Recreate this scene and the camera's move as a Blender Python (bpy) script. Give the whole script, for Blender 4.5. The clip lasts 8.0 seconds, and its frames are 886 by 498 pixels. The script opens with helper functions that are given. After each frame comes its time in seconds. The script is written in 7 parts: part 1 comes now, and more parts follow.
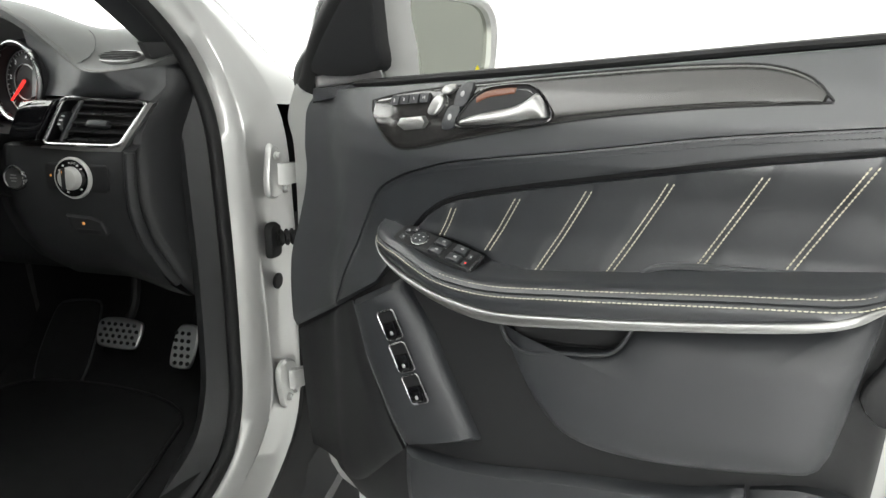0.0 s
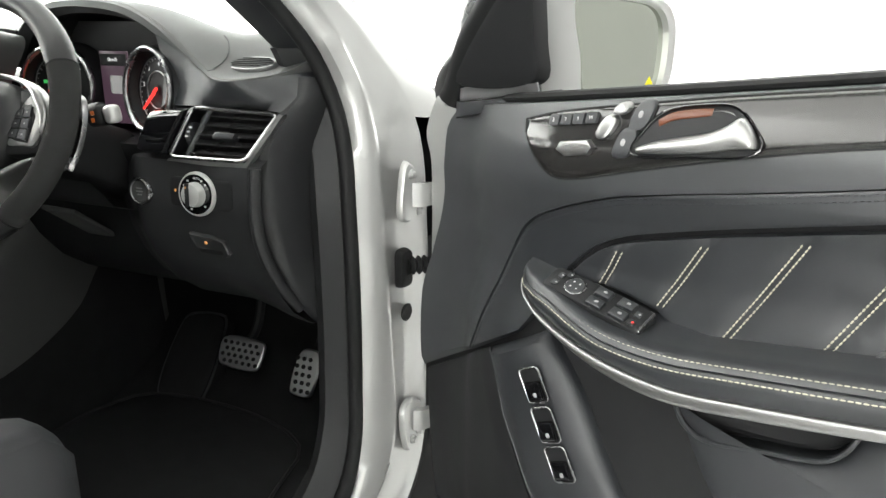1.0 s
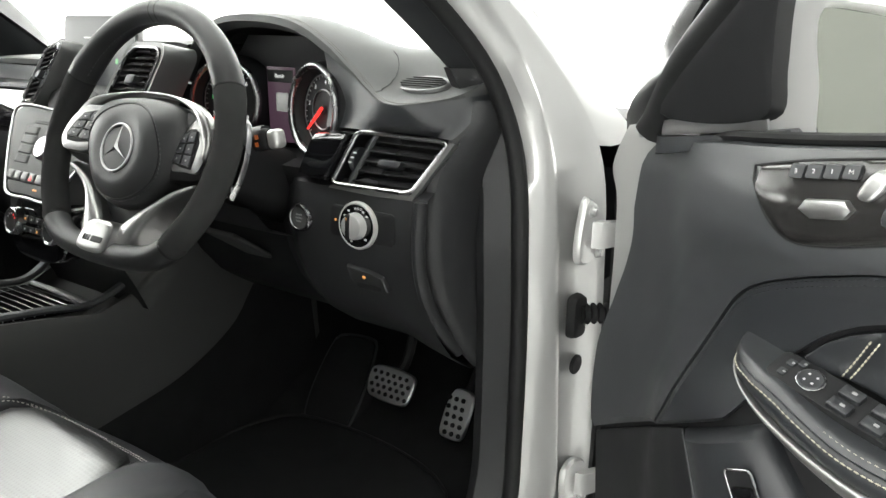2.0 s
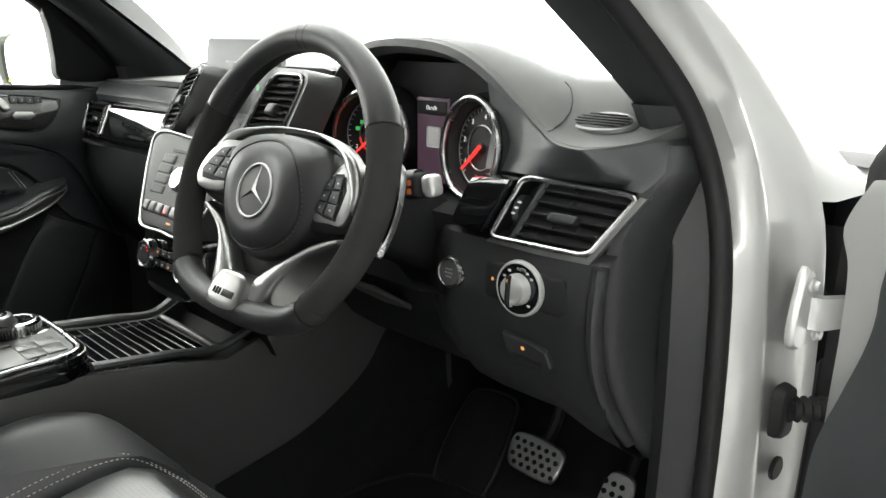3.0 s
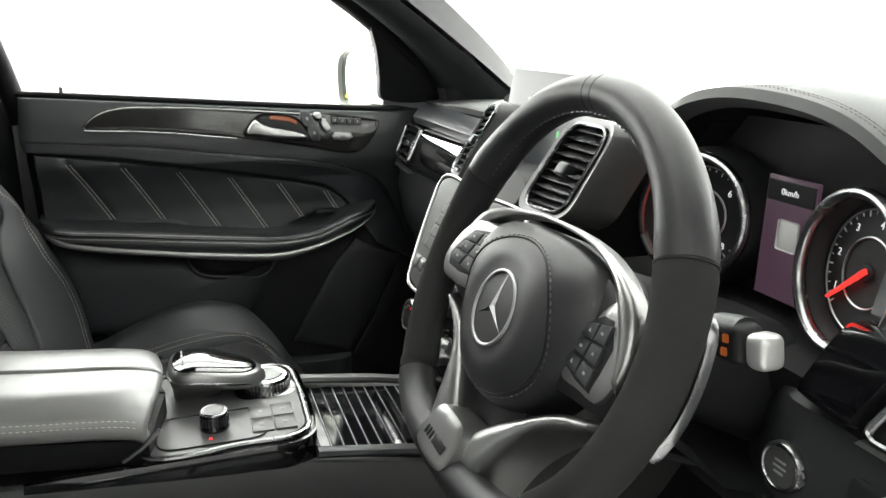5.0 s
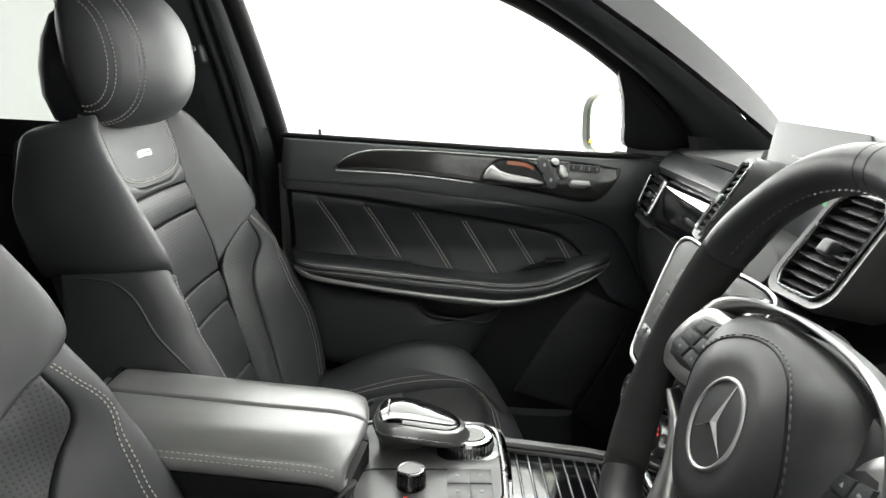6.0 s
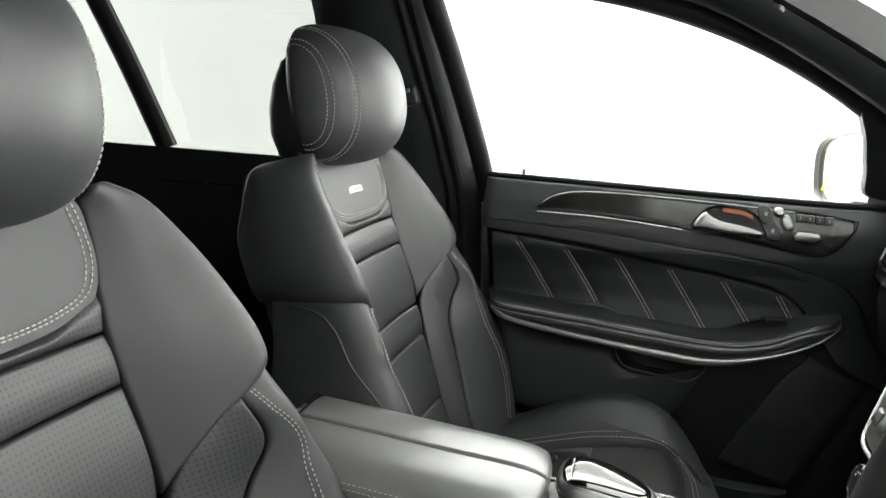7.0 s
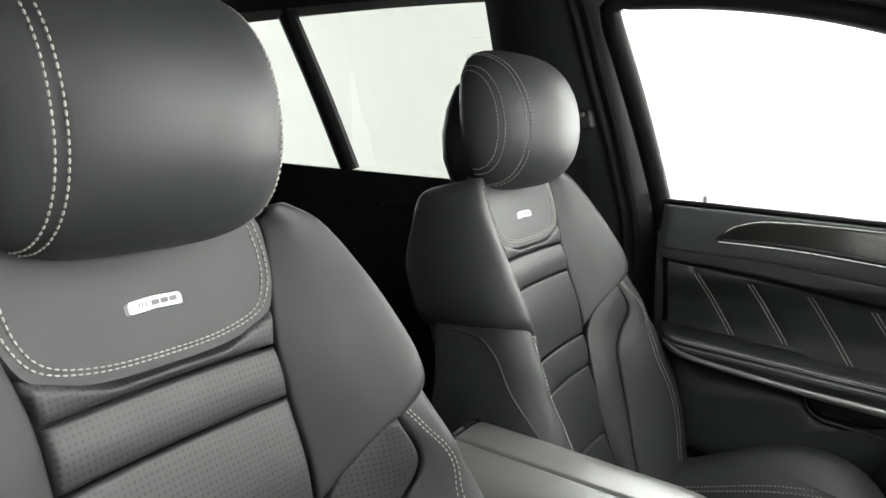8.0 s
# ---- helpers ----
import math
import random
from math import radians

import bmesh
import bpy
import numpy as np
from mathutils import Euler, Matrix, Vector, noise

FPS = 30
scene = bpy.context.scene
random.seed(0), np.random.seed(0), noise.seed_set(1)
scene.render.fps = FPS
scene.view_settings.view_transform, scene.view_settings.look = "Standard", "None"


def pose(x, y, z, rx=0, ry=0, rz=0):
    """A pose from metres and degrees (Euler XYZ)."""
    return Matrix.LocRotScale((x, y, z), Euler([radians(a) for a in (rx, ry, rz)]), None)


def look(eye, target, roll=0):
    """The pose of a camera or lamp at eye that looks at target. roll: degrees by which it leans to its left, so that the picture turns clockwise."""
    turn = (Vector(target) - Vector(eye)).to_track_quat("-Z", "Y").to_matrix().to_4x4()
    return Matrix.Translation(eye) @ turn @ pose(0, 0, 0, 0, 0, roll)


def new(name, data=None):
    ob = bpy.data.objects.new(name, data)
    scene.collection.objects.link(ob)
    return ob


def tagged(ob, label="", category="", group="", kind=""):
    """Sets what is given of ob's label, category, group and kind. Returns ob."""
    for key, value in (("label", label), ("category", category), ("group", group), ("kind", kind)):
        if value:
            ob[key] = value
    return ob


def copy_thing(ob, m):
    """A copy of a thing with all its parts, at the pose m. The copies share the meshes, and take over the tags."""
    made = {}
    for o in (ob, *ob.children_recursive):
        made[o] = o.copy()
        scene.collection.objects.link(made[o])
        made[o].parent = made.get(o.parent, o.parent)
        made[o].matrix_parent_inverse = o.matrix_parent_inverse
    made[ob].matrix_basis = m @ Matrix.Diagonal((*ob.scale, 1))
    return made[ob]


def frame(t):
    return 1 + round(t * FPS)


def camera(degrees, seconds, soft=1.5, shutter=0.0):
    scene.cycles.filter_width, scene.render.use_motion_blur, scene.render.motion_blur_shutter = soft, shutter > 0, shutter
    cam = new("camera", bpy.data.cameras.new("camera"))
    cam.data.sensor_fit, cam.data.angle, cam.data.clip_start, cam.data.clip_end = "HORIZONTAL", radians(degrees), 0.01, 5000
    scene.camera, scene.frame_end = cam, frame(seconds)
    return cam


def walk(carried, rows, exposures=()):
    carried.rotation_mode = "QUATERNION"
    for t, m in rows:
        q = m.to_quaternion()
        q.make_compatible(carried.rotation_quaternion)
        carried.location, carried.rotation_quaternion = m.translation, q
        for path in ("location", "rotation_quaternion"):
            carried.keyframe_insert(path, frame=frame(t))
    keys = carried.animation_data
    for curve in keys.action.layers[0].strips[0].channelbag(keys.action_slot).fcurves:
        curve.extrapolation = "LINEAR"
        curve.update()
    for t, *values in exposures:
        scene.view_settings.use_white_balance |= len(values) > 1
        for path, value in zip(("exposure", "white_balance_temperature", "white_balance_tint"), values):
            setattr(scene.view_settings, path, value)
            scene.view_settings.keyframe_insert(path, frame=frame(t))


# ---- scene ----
cam = camera(62.0, 8.0)
PATH = [
    (0, (1.473, 0.219, 1.25), (1.057, 2.088, 0.672), 0.6),
    (0.5, (1.436, 0.306, 1.247), (0.865, 2.135, 0.674), 0.6),
    (1, (1.396, 0.381, 1.251), (0.649, 2.146, 0.678), 0.5),
    (1.5, (1.344, 0.452, 1.264), (0.412, 2.124, 0.683), 0.6),
    (2, (1.285, 0.487, 1.278), (0.208, 2.068, 0.695), 0.5),
    (2.2, (1.252, 0.505, 1.28), (0.126, 2.054, 0.704), 0.4),
    (3.3, (1.087, 0.615, 1.294), (-0.312, 1.938, 0.754), 0.7),
    (3.5, (1.063, 0.64, 1.295), (-0.387, 1.909, 0.76), 0.8),
    (4, (1.009, 0.696, 1.306), (-0.559, 1.814, 0.768), 0.9),
    (5.3, (0.887, 0.836, 1.336), (-0.986, 1.286, 0.799), 0.6),
    (5.5, (0.871, 0.849, 1.335), (-1.036, 1.161, 0.82), 0.4),
    (6, (0.846, 0.855, 1.349), (-1.098, 0.853, 0.878), 0.4),
    (6.5, (0.826, 0.856, 1.358), (-1.107, 0.565, 0.935), 0.5),
    (7, (0.811, 0.864, 1.358), (-1.073, 0.315, 0.974), 0.4),
    (7.5, (0.808, 0.868, 1.361), (-1.0, 0.093, 1.0), 0.5),
    (8, (0.791, 0.872, 1.359), (-0.917, -0.116, 1.035), 0.2),
]
walk(cam, [(t, look(eye, target, roll)) for t, eye, target, roll in PATH], [(0, .08), (.5, .28), (1, .38), (2, .38), (3.5, .36), (4.5, .36), (5.5, .32), (6.5, .20), (8, .16)])

# ---- light: a white photo studio; bright west and north walls, other lamps added unseen ----
world = bpy.data.worlds.new("studio_world")
scene.world = world
world.use_nodes = True
world.node_tree.nodes["Background"].inputs[0].default_value = (0.95, 0.97, 1.0, 1)
world.node_tree.nodes["Background"].inputs[1].default_value = 0.02


def area_lamp(name, eye, target, sx, sy, watts, colour=(1.0, 0.998, 0.972)):
    data = bpy.data.lights.new(name, "AREA")
    data.shape, data.size, data.size_y, data.energy, data.color = "RECTANGLE", sx, sy, watts, colour
    ob = new(name, data)
    ob.matrix_world = look(eye, target)
    return tagged(ob, "large soft white area light added to light the studio", "studio lamp", kind="structure")


# weak fill from the east, added out of view
area_lamp("fill_light_east", (6.35, 0.5, 2.0), (0, 0.5, 2.0), 12.0, 3.5, 30)
area_lamp("light_wall_2", (-6.35, 0.5, 2.0), (0, 0.5, 2.0), 12.0, 3.5, 800)
area_lamp("light_wall_3", (-1.0, 8.35, 2.0), (-1.0, 0, 2.0), 10.0, 3.5, 600)
# unseen fill added behind the car to brighten the open driver's door
area_lamp("fill_light_south", (-1.6, -8.35, 2.0), (-1.6, 0, 2.0), 9.5, 3.6, 930)
# two added overhead fills, placed to balance the seats and the lid
area_lamp("fill_light_ceiling_1", (3.6, -0.5, 4.2), (3.6, -0.5, 0), 5.0, 11.0, 45)
area_lamp("fill_light_ceiling_2", (-3.6, 2.0, 4.2), (-3.6, 2.0, 0), 4.5, 9.0, 340)

# ---- materials ----


def material(name, base, rough=0.5, metal=0.0, coat=0.0, grain=0.0, scale=400.0, vary=0.12, spec=0.5, kind="noise", stretch=(1, 1, 1), worn=3.0, rough_vary=0.08, coat_rough=0.05):
    m = bpy.data.materials.new(name)
    m.use_nodes = True
    nt = m.node_tree
    b = nt.nodes["Principled BSDF"]
    b.inputs["Metallic"].default_value = metal
    b.inputs["Coat Weight"].default_value = coat
    b.inputs["Coat Roughness"].default_value = coat_rough
    b.inputs["Specular IOR Level"].default_value = spec
    co = nt.nodes.new("ShaderNodeTexCoord")
    mp = nt.nodes.new("ShaderNodeMapping")
    mp.inputs["Scale"].default_value = stretch
    nt.links.new(co.outputs["Object"], mp.inputs["Vector"])
    big = nt.nodes.new("ShaderNodeTexNoise")
    big.inputs["Scale"].default_value, big.inputs["Detail"].default_value = worn, 4
    nt.links.new(co.outputs["Object"], big.inputs["Vector"])
    mix = nt.nodes.new("ShaderNodeMix")
    mix.data_type = "RGBA"
    mix.inputs["A"].default_value = (*[c * (1 - vary) for c in base], 1)
    mix.inputs["B"].default_value = (*[min(1, c * (1 + vary)) for c in base], 1)
    nt.links.new(big.outputs["Fac"], mix.inputs["Factor"])
    nt.links.new(mix.outputs["Result"], b.inputs["Base Color"])
    rr = nt.nodes.new("ShaderNodeMapRange")
    rr.inputs["To Min"].default_value, rr.inputs["To Max"].default_value = max(0.02, rough - rough_vary), min(1, rough + rough_vary)
    nt.links.new(big.outputs["Fac"], rr.inputs["Value"])
    nt.links.new(rr.outputs["Result"], b.inputs["Roughness"])
    if grain:
        if kind == "cells":
            fine = nt.nodes.new("ShaderNodeTexVoronoi")
            fine.feature = "DISTANCE_TO_EDGE"
            out = fine.outputs["Distance"]
        elif kind == "dots":
            fine = nt.nodes.new("ShaderNodeTexVoronoi")
            fine.inputs["Randomness"].default_value = 0.0
            out = fine.outputs["Distance"]
        else:
            fine = nt.nodes.new("ShaderNodeTexNoise")
            fine.inputs["Detail"].default_value = 5
            out = fine.outputs["Fac"]
        fine.inputs["Scale"].default_value = scale
        nt.links.new(mp.outputs["Vector"], fine.inputs["Vector"])
        bump = nt.nodes.new("ShaderNodeBump")
        bump.inputs["Strength"].default_value = grain
        bump.inputs["Distance"].default_value = 0.0006
        nt.links.new(out, bump.inputs["Height"])
        nt.links.new(bump.outputs["Normal"], b.inputs["Normal"])
        if kind == "dots":
            hole = nt.nodes.new("ShaderNodeMapRange")
            hole.inputs["From Min"].default_value, hole.inputs["From Max"].default_value = 0.17, 0.27
            hole.inputs["To Min"].default_value = 0.12
            nt.links.new(out, hole.inputs["Value"])
            mul = nt.nodes.new("ShaderNodeMix")
            mul.data_type, mul.blend_type = "RGBA", "MULTIPLY"
            mul.inputs["Factor"].default_value = 1
            nt.links.new(mix.outputs["Result"], mul.inputs["A"])
            nt.links.new(hole.outputs["Result"], mul.inputs["B"])
            nt.links.new(mul.outputs["Result"], b.inputs["Base Color"])
    return m


def glowing(name, colour, strength, base=(0.01, 0.01, 0.01)):
    m = material(name, base, 0.3)
    b = m.node_tree.nodes["Principled BSDF"]
    b.inputs["Emission Color"].default_value = (*colour, 1)
    b.inputs["Emission Strength"].default_value = strength
    return m


def pane_glass(name, tint, gloss=0.03):
    m = bpy.data.materials.new(name)
    m.use_nodes = True
    nt = m.node_tree
    nt.nodes.remove(nt.nodes["Principled BSDF"])
    tr = nt.nodes.new("ShaderNodeBsdfTransparent")
    tr.inputs[0].default_value = (*tint, 1)
    gl = nt.nodes.new("ShaderNodeBsdfGlossy")
    gl.inputs["Roughness"].default_value = 0.01
    mx = nt.nodes.new("ShaderNodeMixShader")
    mx.inputs[0].default_value = gloss
    nt.links.new(tr.outputs[0], mx.inputs[1])
    nt.links.new(gl.outputs[0], mx.inputs[2])
    nt.links.new(mx.outputs[0], nt.nodes["Material Output"].inputs[0])
    return m


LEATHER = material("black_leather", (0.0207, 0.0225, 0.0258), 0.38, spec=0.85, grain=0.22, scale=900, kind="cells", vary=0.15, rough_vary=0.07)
LEATHER_SEAT = material("seat_leather", (0.0365, 0.0375, 0.0412), 0.52, spec=0.62, coat=0.15, coat_rough=0.5, grain=0.25, scale=700, kind="cells", vary=0.15, rough_vary=0.06)
# black leather too; the light caught by the lid is put into this grey
LEATHER_LID_LIT = material("armrest_leather_lit", (0.16, 0.16, 0.159), 0.32, spec=1.0, coat=0.7, coat_rough=0.34, grain=0.08, scale=700, kind="cells", vary=0.12, rough_vary=0.04)
PERFORATED = material("perforated_leather", (0.0375, 0.0385, 0.042), 0.50, spec=0.7, coat=0.25, coat_rough=0.48, grain=0.4, scale=180, kind="dots", vary=0.12, stretch=(1, 0, 1))
PERFORATED_FLAT = material("perforated_cushion_leather", (0.023, 0.0235, 0.0245), 0.31, spec=1.0, coat=0.7, coat_rough=0.32, grain=0.4, scale=180, kind="dots", vary=0.12, stretch=(1, 1, 0))
# lit copy of the black leather, windscreen sheen painted in as grey
DASH_LEATHER_SHEEN = material("dash_leather_sheen", (0.066, 0.068, 0.068), 0.62, spec=0.4, grain=0.22, scale=900, kind="cells", vary=0.12, rough_vary=0.06)
CONSOLE_GREY = material("console_grey", (0.115, 0.116, 0.116), 0.36, metal=0.45, grain=0.1, scale=1500, vary=0.06)
STACK = material("stack_plastic", (0.050, 0.051, 0.050), 0.52, spec=0.3, grain=0.15, scale=1500, vary=0.08)
SUEDE = material("black_suede", (0.03, 0.03, 0.03), 0.95, grain=0.4, scale=1500, vary=0.2, spec=0.2, worn=30)
PLASTIC = material("soft_black_plastic", (0.0215, 0.0232, 0.0262), 0.47, spec=0.6, grain=0.25, scale=1400, kind="cells", vary=0.1)
WHEEL_LEATHER = material("wheel_leather", (0.018, 0.0185, 0.0195), 0.46, spec=0.5, grain=0.2, scale=900, kind="cells", vary=0.12)
# lighter than the other door trim, to carry the overhead light on the pad
DOOR_PAD_LIT = material("door_pad_leather_lit", (0.0325, 0.0345, 0.0382), 0.42, spec=0.9, grain=0.25, scale=1100, kind="cells", vary=0.12)
COCKPIT = material("cockpit_plastic", (0.0225, 0.023, 0.0245), 0.5, spec=0.4, grain=0.25, scale=1400, kind="cells", vary=0.1)
PLASTIC_DARK = material("dark_plastic", (0.0145, 0.0147, 0.0157), 0.55, spec=0.28, grain=0.2, scale=1200, vary=0.1)
GLOSS = material("piano_black", (0.006, 0.006, 0.007), 0.06, coat=1.0, vary=0.3, rough_vary=0.02, worn=8)
CHROME = material("satin_chrome", (0.36, 0.36, 0.365), 0.27, metal=1.0, vary=0.04, worn=20, rough_vary=0.05)
BRIGHT = material("bright_chrome", (0.58, 0.58, 0.58), 0.09, metal=1.0, vary=0.03, worn=20, rough_vary=0.03)
SATIN = material("brushed_silver", (0.42, 0.42, 0.425), 0.38, metal=1.0, grain=0.15, scale=300, stretch=(1, 1, 14), vary=0.06)
SILVER = material("silver_paint", (0.43, 0.433, 0.425), 0.36, metal=0.4, coat=0.7, grain=0.02, scale=2500, vary=0.04, worn=5)
SILVER_PLASTIC = material("satin_silver_plastic", (0.32, 0.32, 0.316), 0.33, metal=0.9, vary=0.04, worn=20, rough_vary=0.04)
PALE_SILVER = material("pale_silver_plastic", (0.60, 0.60, 0.59), 0.36, metal=0.55, vary=0.04, worn=20)
SLAT = material("glossy_slat_plastic", (0.022, 0.022, 0.023), 0.27, spec=0.8, vary=0.1)
RUBBER = material("black_rubber", (0.011, 0.011, 0.0115), 0.6, spec=0.25, grain=0.1, scale=500, vary=0.2)
CARPET = material("black_carpet", (0.014, 0.014, 0.0145), 0.95, grain=1.0, scale=900, vary=0.35, spec=0.1, worn=25)
CLOTH = material("dark_headliner", (0.016, 0.016, 0.017), 0.95, grain=0.5, scale=1200, vary=0.15, spec=0.15)
PILLAR = material("pillar_fabric", (0.022, 0.0235, 0.0255), 0.85, grain=0.5, scale=1400, vary=0.12, spec=0.25)
THREAD = material("beige_thread", (0.50, 0.47, 0.37), 0.7, vary=0.15, worn=60)
THREAD_PALE = material("pale_thread", (0.50, 0.48, 0.44), 0.7, vary=0.15, worn=60)
SATIN_THREAD = material("grey_thread", (0.13, 0.125, 0.115), 0.7, vary=0.15, worn=60)
STEEL = material("pedal_steel", (0.55, 0.55, 0.55), 0.3, metal=1.0, vary=0.08, worn=30)
PRINT = material("pale_print", (0.6, 0.6, 0.6), 0.6, vary=0.05)
GREY_PRINT = material("grey_print", (0.3, 0.3, 0.3), 0.6, vary=0.05)
YELLOW = material("yellow_mark", (0.9, 0.75, 0.02), 0.5, vary=0.03)
WALL = material("studio_white", (0.83, 0.84, 0.83), 0.9, grain=0.2, scale=60, vary=0.015, worn=1.2, spec=0.2)
FLOOR = material("studio_floor", (0.80, 0.80, 0.79), 0.30, vary=0.04, worn=1.0)
# for the unseen east wall, dark to keep bounced light off the driver's seat
DIM_WALL = material("bounce_cut_grey", (0.19, 0.19, 0.19), 0.9, grain=0.2, scale=60, vary=0.04, worn=1.2, spec=0.2)
# tint darkened so that the reflected light panels come out less bright
MIRROR = material("dimmed_mirror_silver", (0.40, 0.42, 0.37), 0.02, metal=1.0, vary=0.0, rough_vary=0.0)
RED_GLOW = glowing("red_glow", (1.0, 0.04, 0.03), 1.2)
AMBER = glowing("amber_glow", (1.0, 0.24, 0.04), 0.17)
ICON_AMBER = glowing("amber_icon", (1.0, 0.45, 0.12), 0.7)
SCREEN = glowing("dim_screen", (0.32, 0.36, 0.36), 0.10, (0.02, 0.02, 0.02))
SCREEN.node_tree.nodes["Principled BSDF"].inputs["Specular IOR Level"].default_value = 0.18
TRIM = material("dark_gloss_trim", (0.020, 0.019, 0.0185), 0.19, spec=0.6, coat=0.35, grain=0.05, scale=90, stretch=(1, 1, 9), vary=0.3, worn=6, rough_vary=0.03, coat_rough=0.12)
CLUSTER = glowing("cluster_screen", (0.22, 0.12, 0.18), 0.22, (0.01, 0.01, 0.01))
WHITE_GLOW = glowing("white_glow", (0.9, 0.9, 0.9), 0.7)
GREEN_GLOW = glowing("green_glow", (0.1, 0.9, 0.2), 0.35)
DIM_RED = glowing("dim_red_glow", (1.0, 0.04, 0.03), 0.5)
CLEAR = pane_glass("clear_glass", (0.97, 0.985, 0.975))
TINTED = pane_glass("tinted_glass", (0.205, 0.214, 0.204))

# ---- building tools ----


def thing(name, x, y, z, label, category, group="", kind=""):
    ob = new(name)
    ob.location = (x, y, z)
    ob.empty_display_size = 0.05
    return tagged(ob, label, category, group, kind)


def origin_of(ob):
    o = Vector((0, 0, 0))
    while ob is not None:
        o += ob.location
        ob = ob.parent
    return o


def part(name, bm, mat, parent=None, label="", sharp=38):
    """One mesh object out of a bmesh in world metres, under its parent."""
    bmesh.ops.recalc_face_normals(bm, faces=bm.faces)
    o = origin_of(parent)
    me = bpy.data.meshes.new(name)
    bm.to_mesh(me)
    bm.free()
    me.transform(Matrix.Translation(-o))
    me.polygons.foreach_set("use_smooth", [True] * len(me.polygons))
    me.set_sharp_from_angle(angle=radians(sharp))
    me.materials.append(mat)
    ob = new(name, me)
    ob.parent = parent
    if label:
        ob["label"] = label
    return ob


def curve(points, n, closed=False):
    """n points evenly along a smooth curve through the given ones."""
    p = np.array(points, float)
    k = len(p)
    out = []
    for i in range(k if closed else k - 1):
        if closed:
            a, b, c, d = p[i - 1], p[i], p[(i + 1) % k], p[(i + 2) % k]
        else:
            a, b, c, d = p[max(i - 1, 0)], p[i], p[i + 1], p[min(i + 2, k - 1)]
        la, lb, lc = [max(1e-6, np.linalg.norm(v)) ** 0.5 for v in (b - a, c - b, d - c)]
        m1 = (c - b) if (not closed and i == 0) else ((b - a) / la - (c - a) / (la + lb) + (c - b) / lb) * lb
        m2 = (c - b) if (not closed and i == k - 2) else ((c - b) / lb - (d - b) / (lb + lc) + (d - c) / lc) * lb
        for s in np.linspace(0, 1, 24, endpoint=False):
            out.append((2 * s**3 - 3 * s**2 + 1) * b + (s**3 - 2 * s**2 + s) * m1 + (-2 * s**3 + 3 * s**2) * c + (s**3 - s**2) * m2)
    out.append(p[0] if closed else p[-1])
    out = np.array(out)
    cum = np.concatenate([[0], np.cumsum(np.linalg.norm(np.diff(out, axis=0), axis=1))])
    want = np.linspace(0, cum[-1], n + 1)[:-1] if closed else np.linspace(0, cum[-1], n)
    return np.stack([np.interp(want, cum, out[:, j]) for j in range(p.shape[1])], 1)


def smooth(a, b, x):
    t = min(1, max(0, (x - a) / (b - a)))
    return t * t * (3 - 2 * t)


def nodes(x, table):
    return float(np.interp(x, [r[0] for r in table], [r[1] for r in table]))


def grid(rows, closed_u=False, closed_v=False, cap=False):
    """A mesh over rows of points; u runs along a row, v from row to row."""
    bm = bmesh.new()
    vs = [[bm.verts.new(Vector(p)) for p in r] for r in rows]
    nv, nu = len(vs), len(vs[0])
    for j in range(nv if closed_v else nv - 1):
        for i in range(nu if closed_u else nu - 1):
            q = [vs[j][i], vs[j][(i + 1) % nu], vs[(j + 1) % nv][(i + 1) % nu], vs[(j + 1) % nv][i]]
            try:
                bm.faces.new(q)
            except ValueError:
                pass
    if cap:
        bm.faces.new(vs[0])
        bm.faces.new(vs[-1])
    return bm


def puff(outline, place, h, k=2.5, rings=7, skirt=0.01, centre=None, shape=None, tail=(), pivot=None):
    """A padded piece: its flat outline, swelling by h from the rim to the middle, with a skirt behind the rim. place(a, b, height) gives the point."""
    o = np.array(outline, float)
    c = o.mean(0) if centre is None else np.array(centre, float)
    rows = [[place(a, b, -skirt) for a, b in o]] if skirt else []
    if tail:
        t = c if pivot is None else np.array(pivot, float)
        rows = [[place(*(t + (p - t) * sc), -d) for p in o] for d, sc in reversed(tail)]
    for j in range(rings):
        r = 1 - (j / rings) ** 1.8
        hh = h * max(0.0, 1 - r**k) ** (1 / k)
        rows.append([place(*(c + (p - c) * r), hh + (shape(*(c + (p - c) * r)) if shape else 0)) for p in o])
    bm = grid(rows, closed_u=True)
    bm.verts.ensure_lookup_table()
    n = len(o)
    last = bm.verts[len(rows) * n - n:]
    top = bm.verts.new(Vector(place(*c, h + (shape(*c) if shape else 0))))
    bm.verts.ensure_lookup_table()
    ring = [bm.verts[len(rows) * n - n + i] for i in range(n)]
    for i in range(n):
        bm.faces.new((ring[i], ring[(i + 1) % n], top))
    return bm


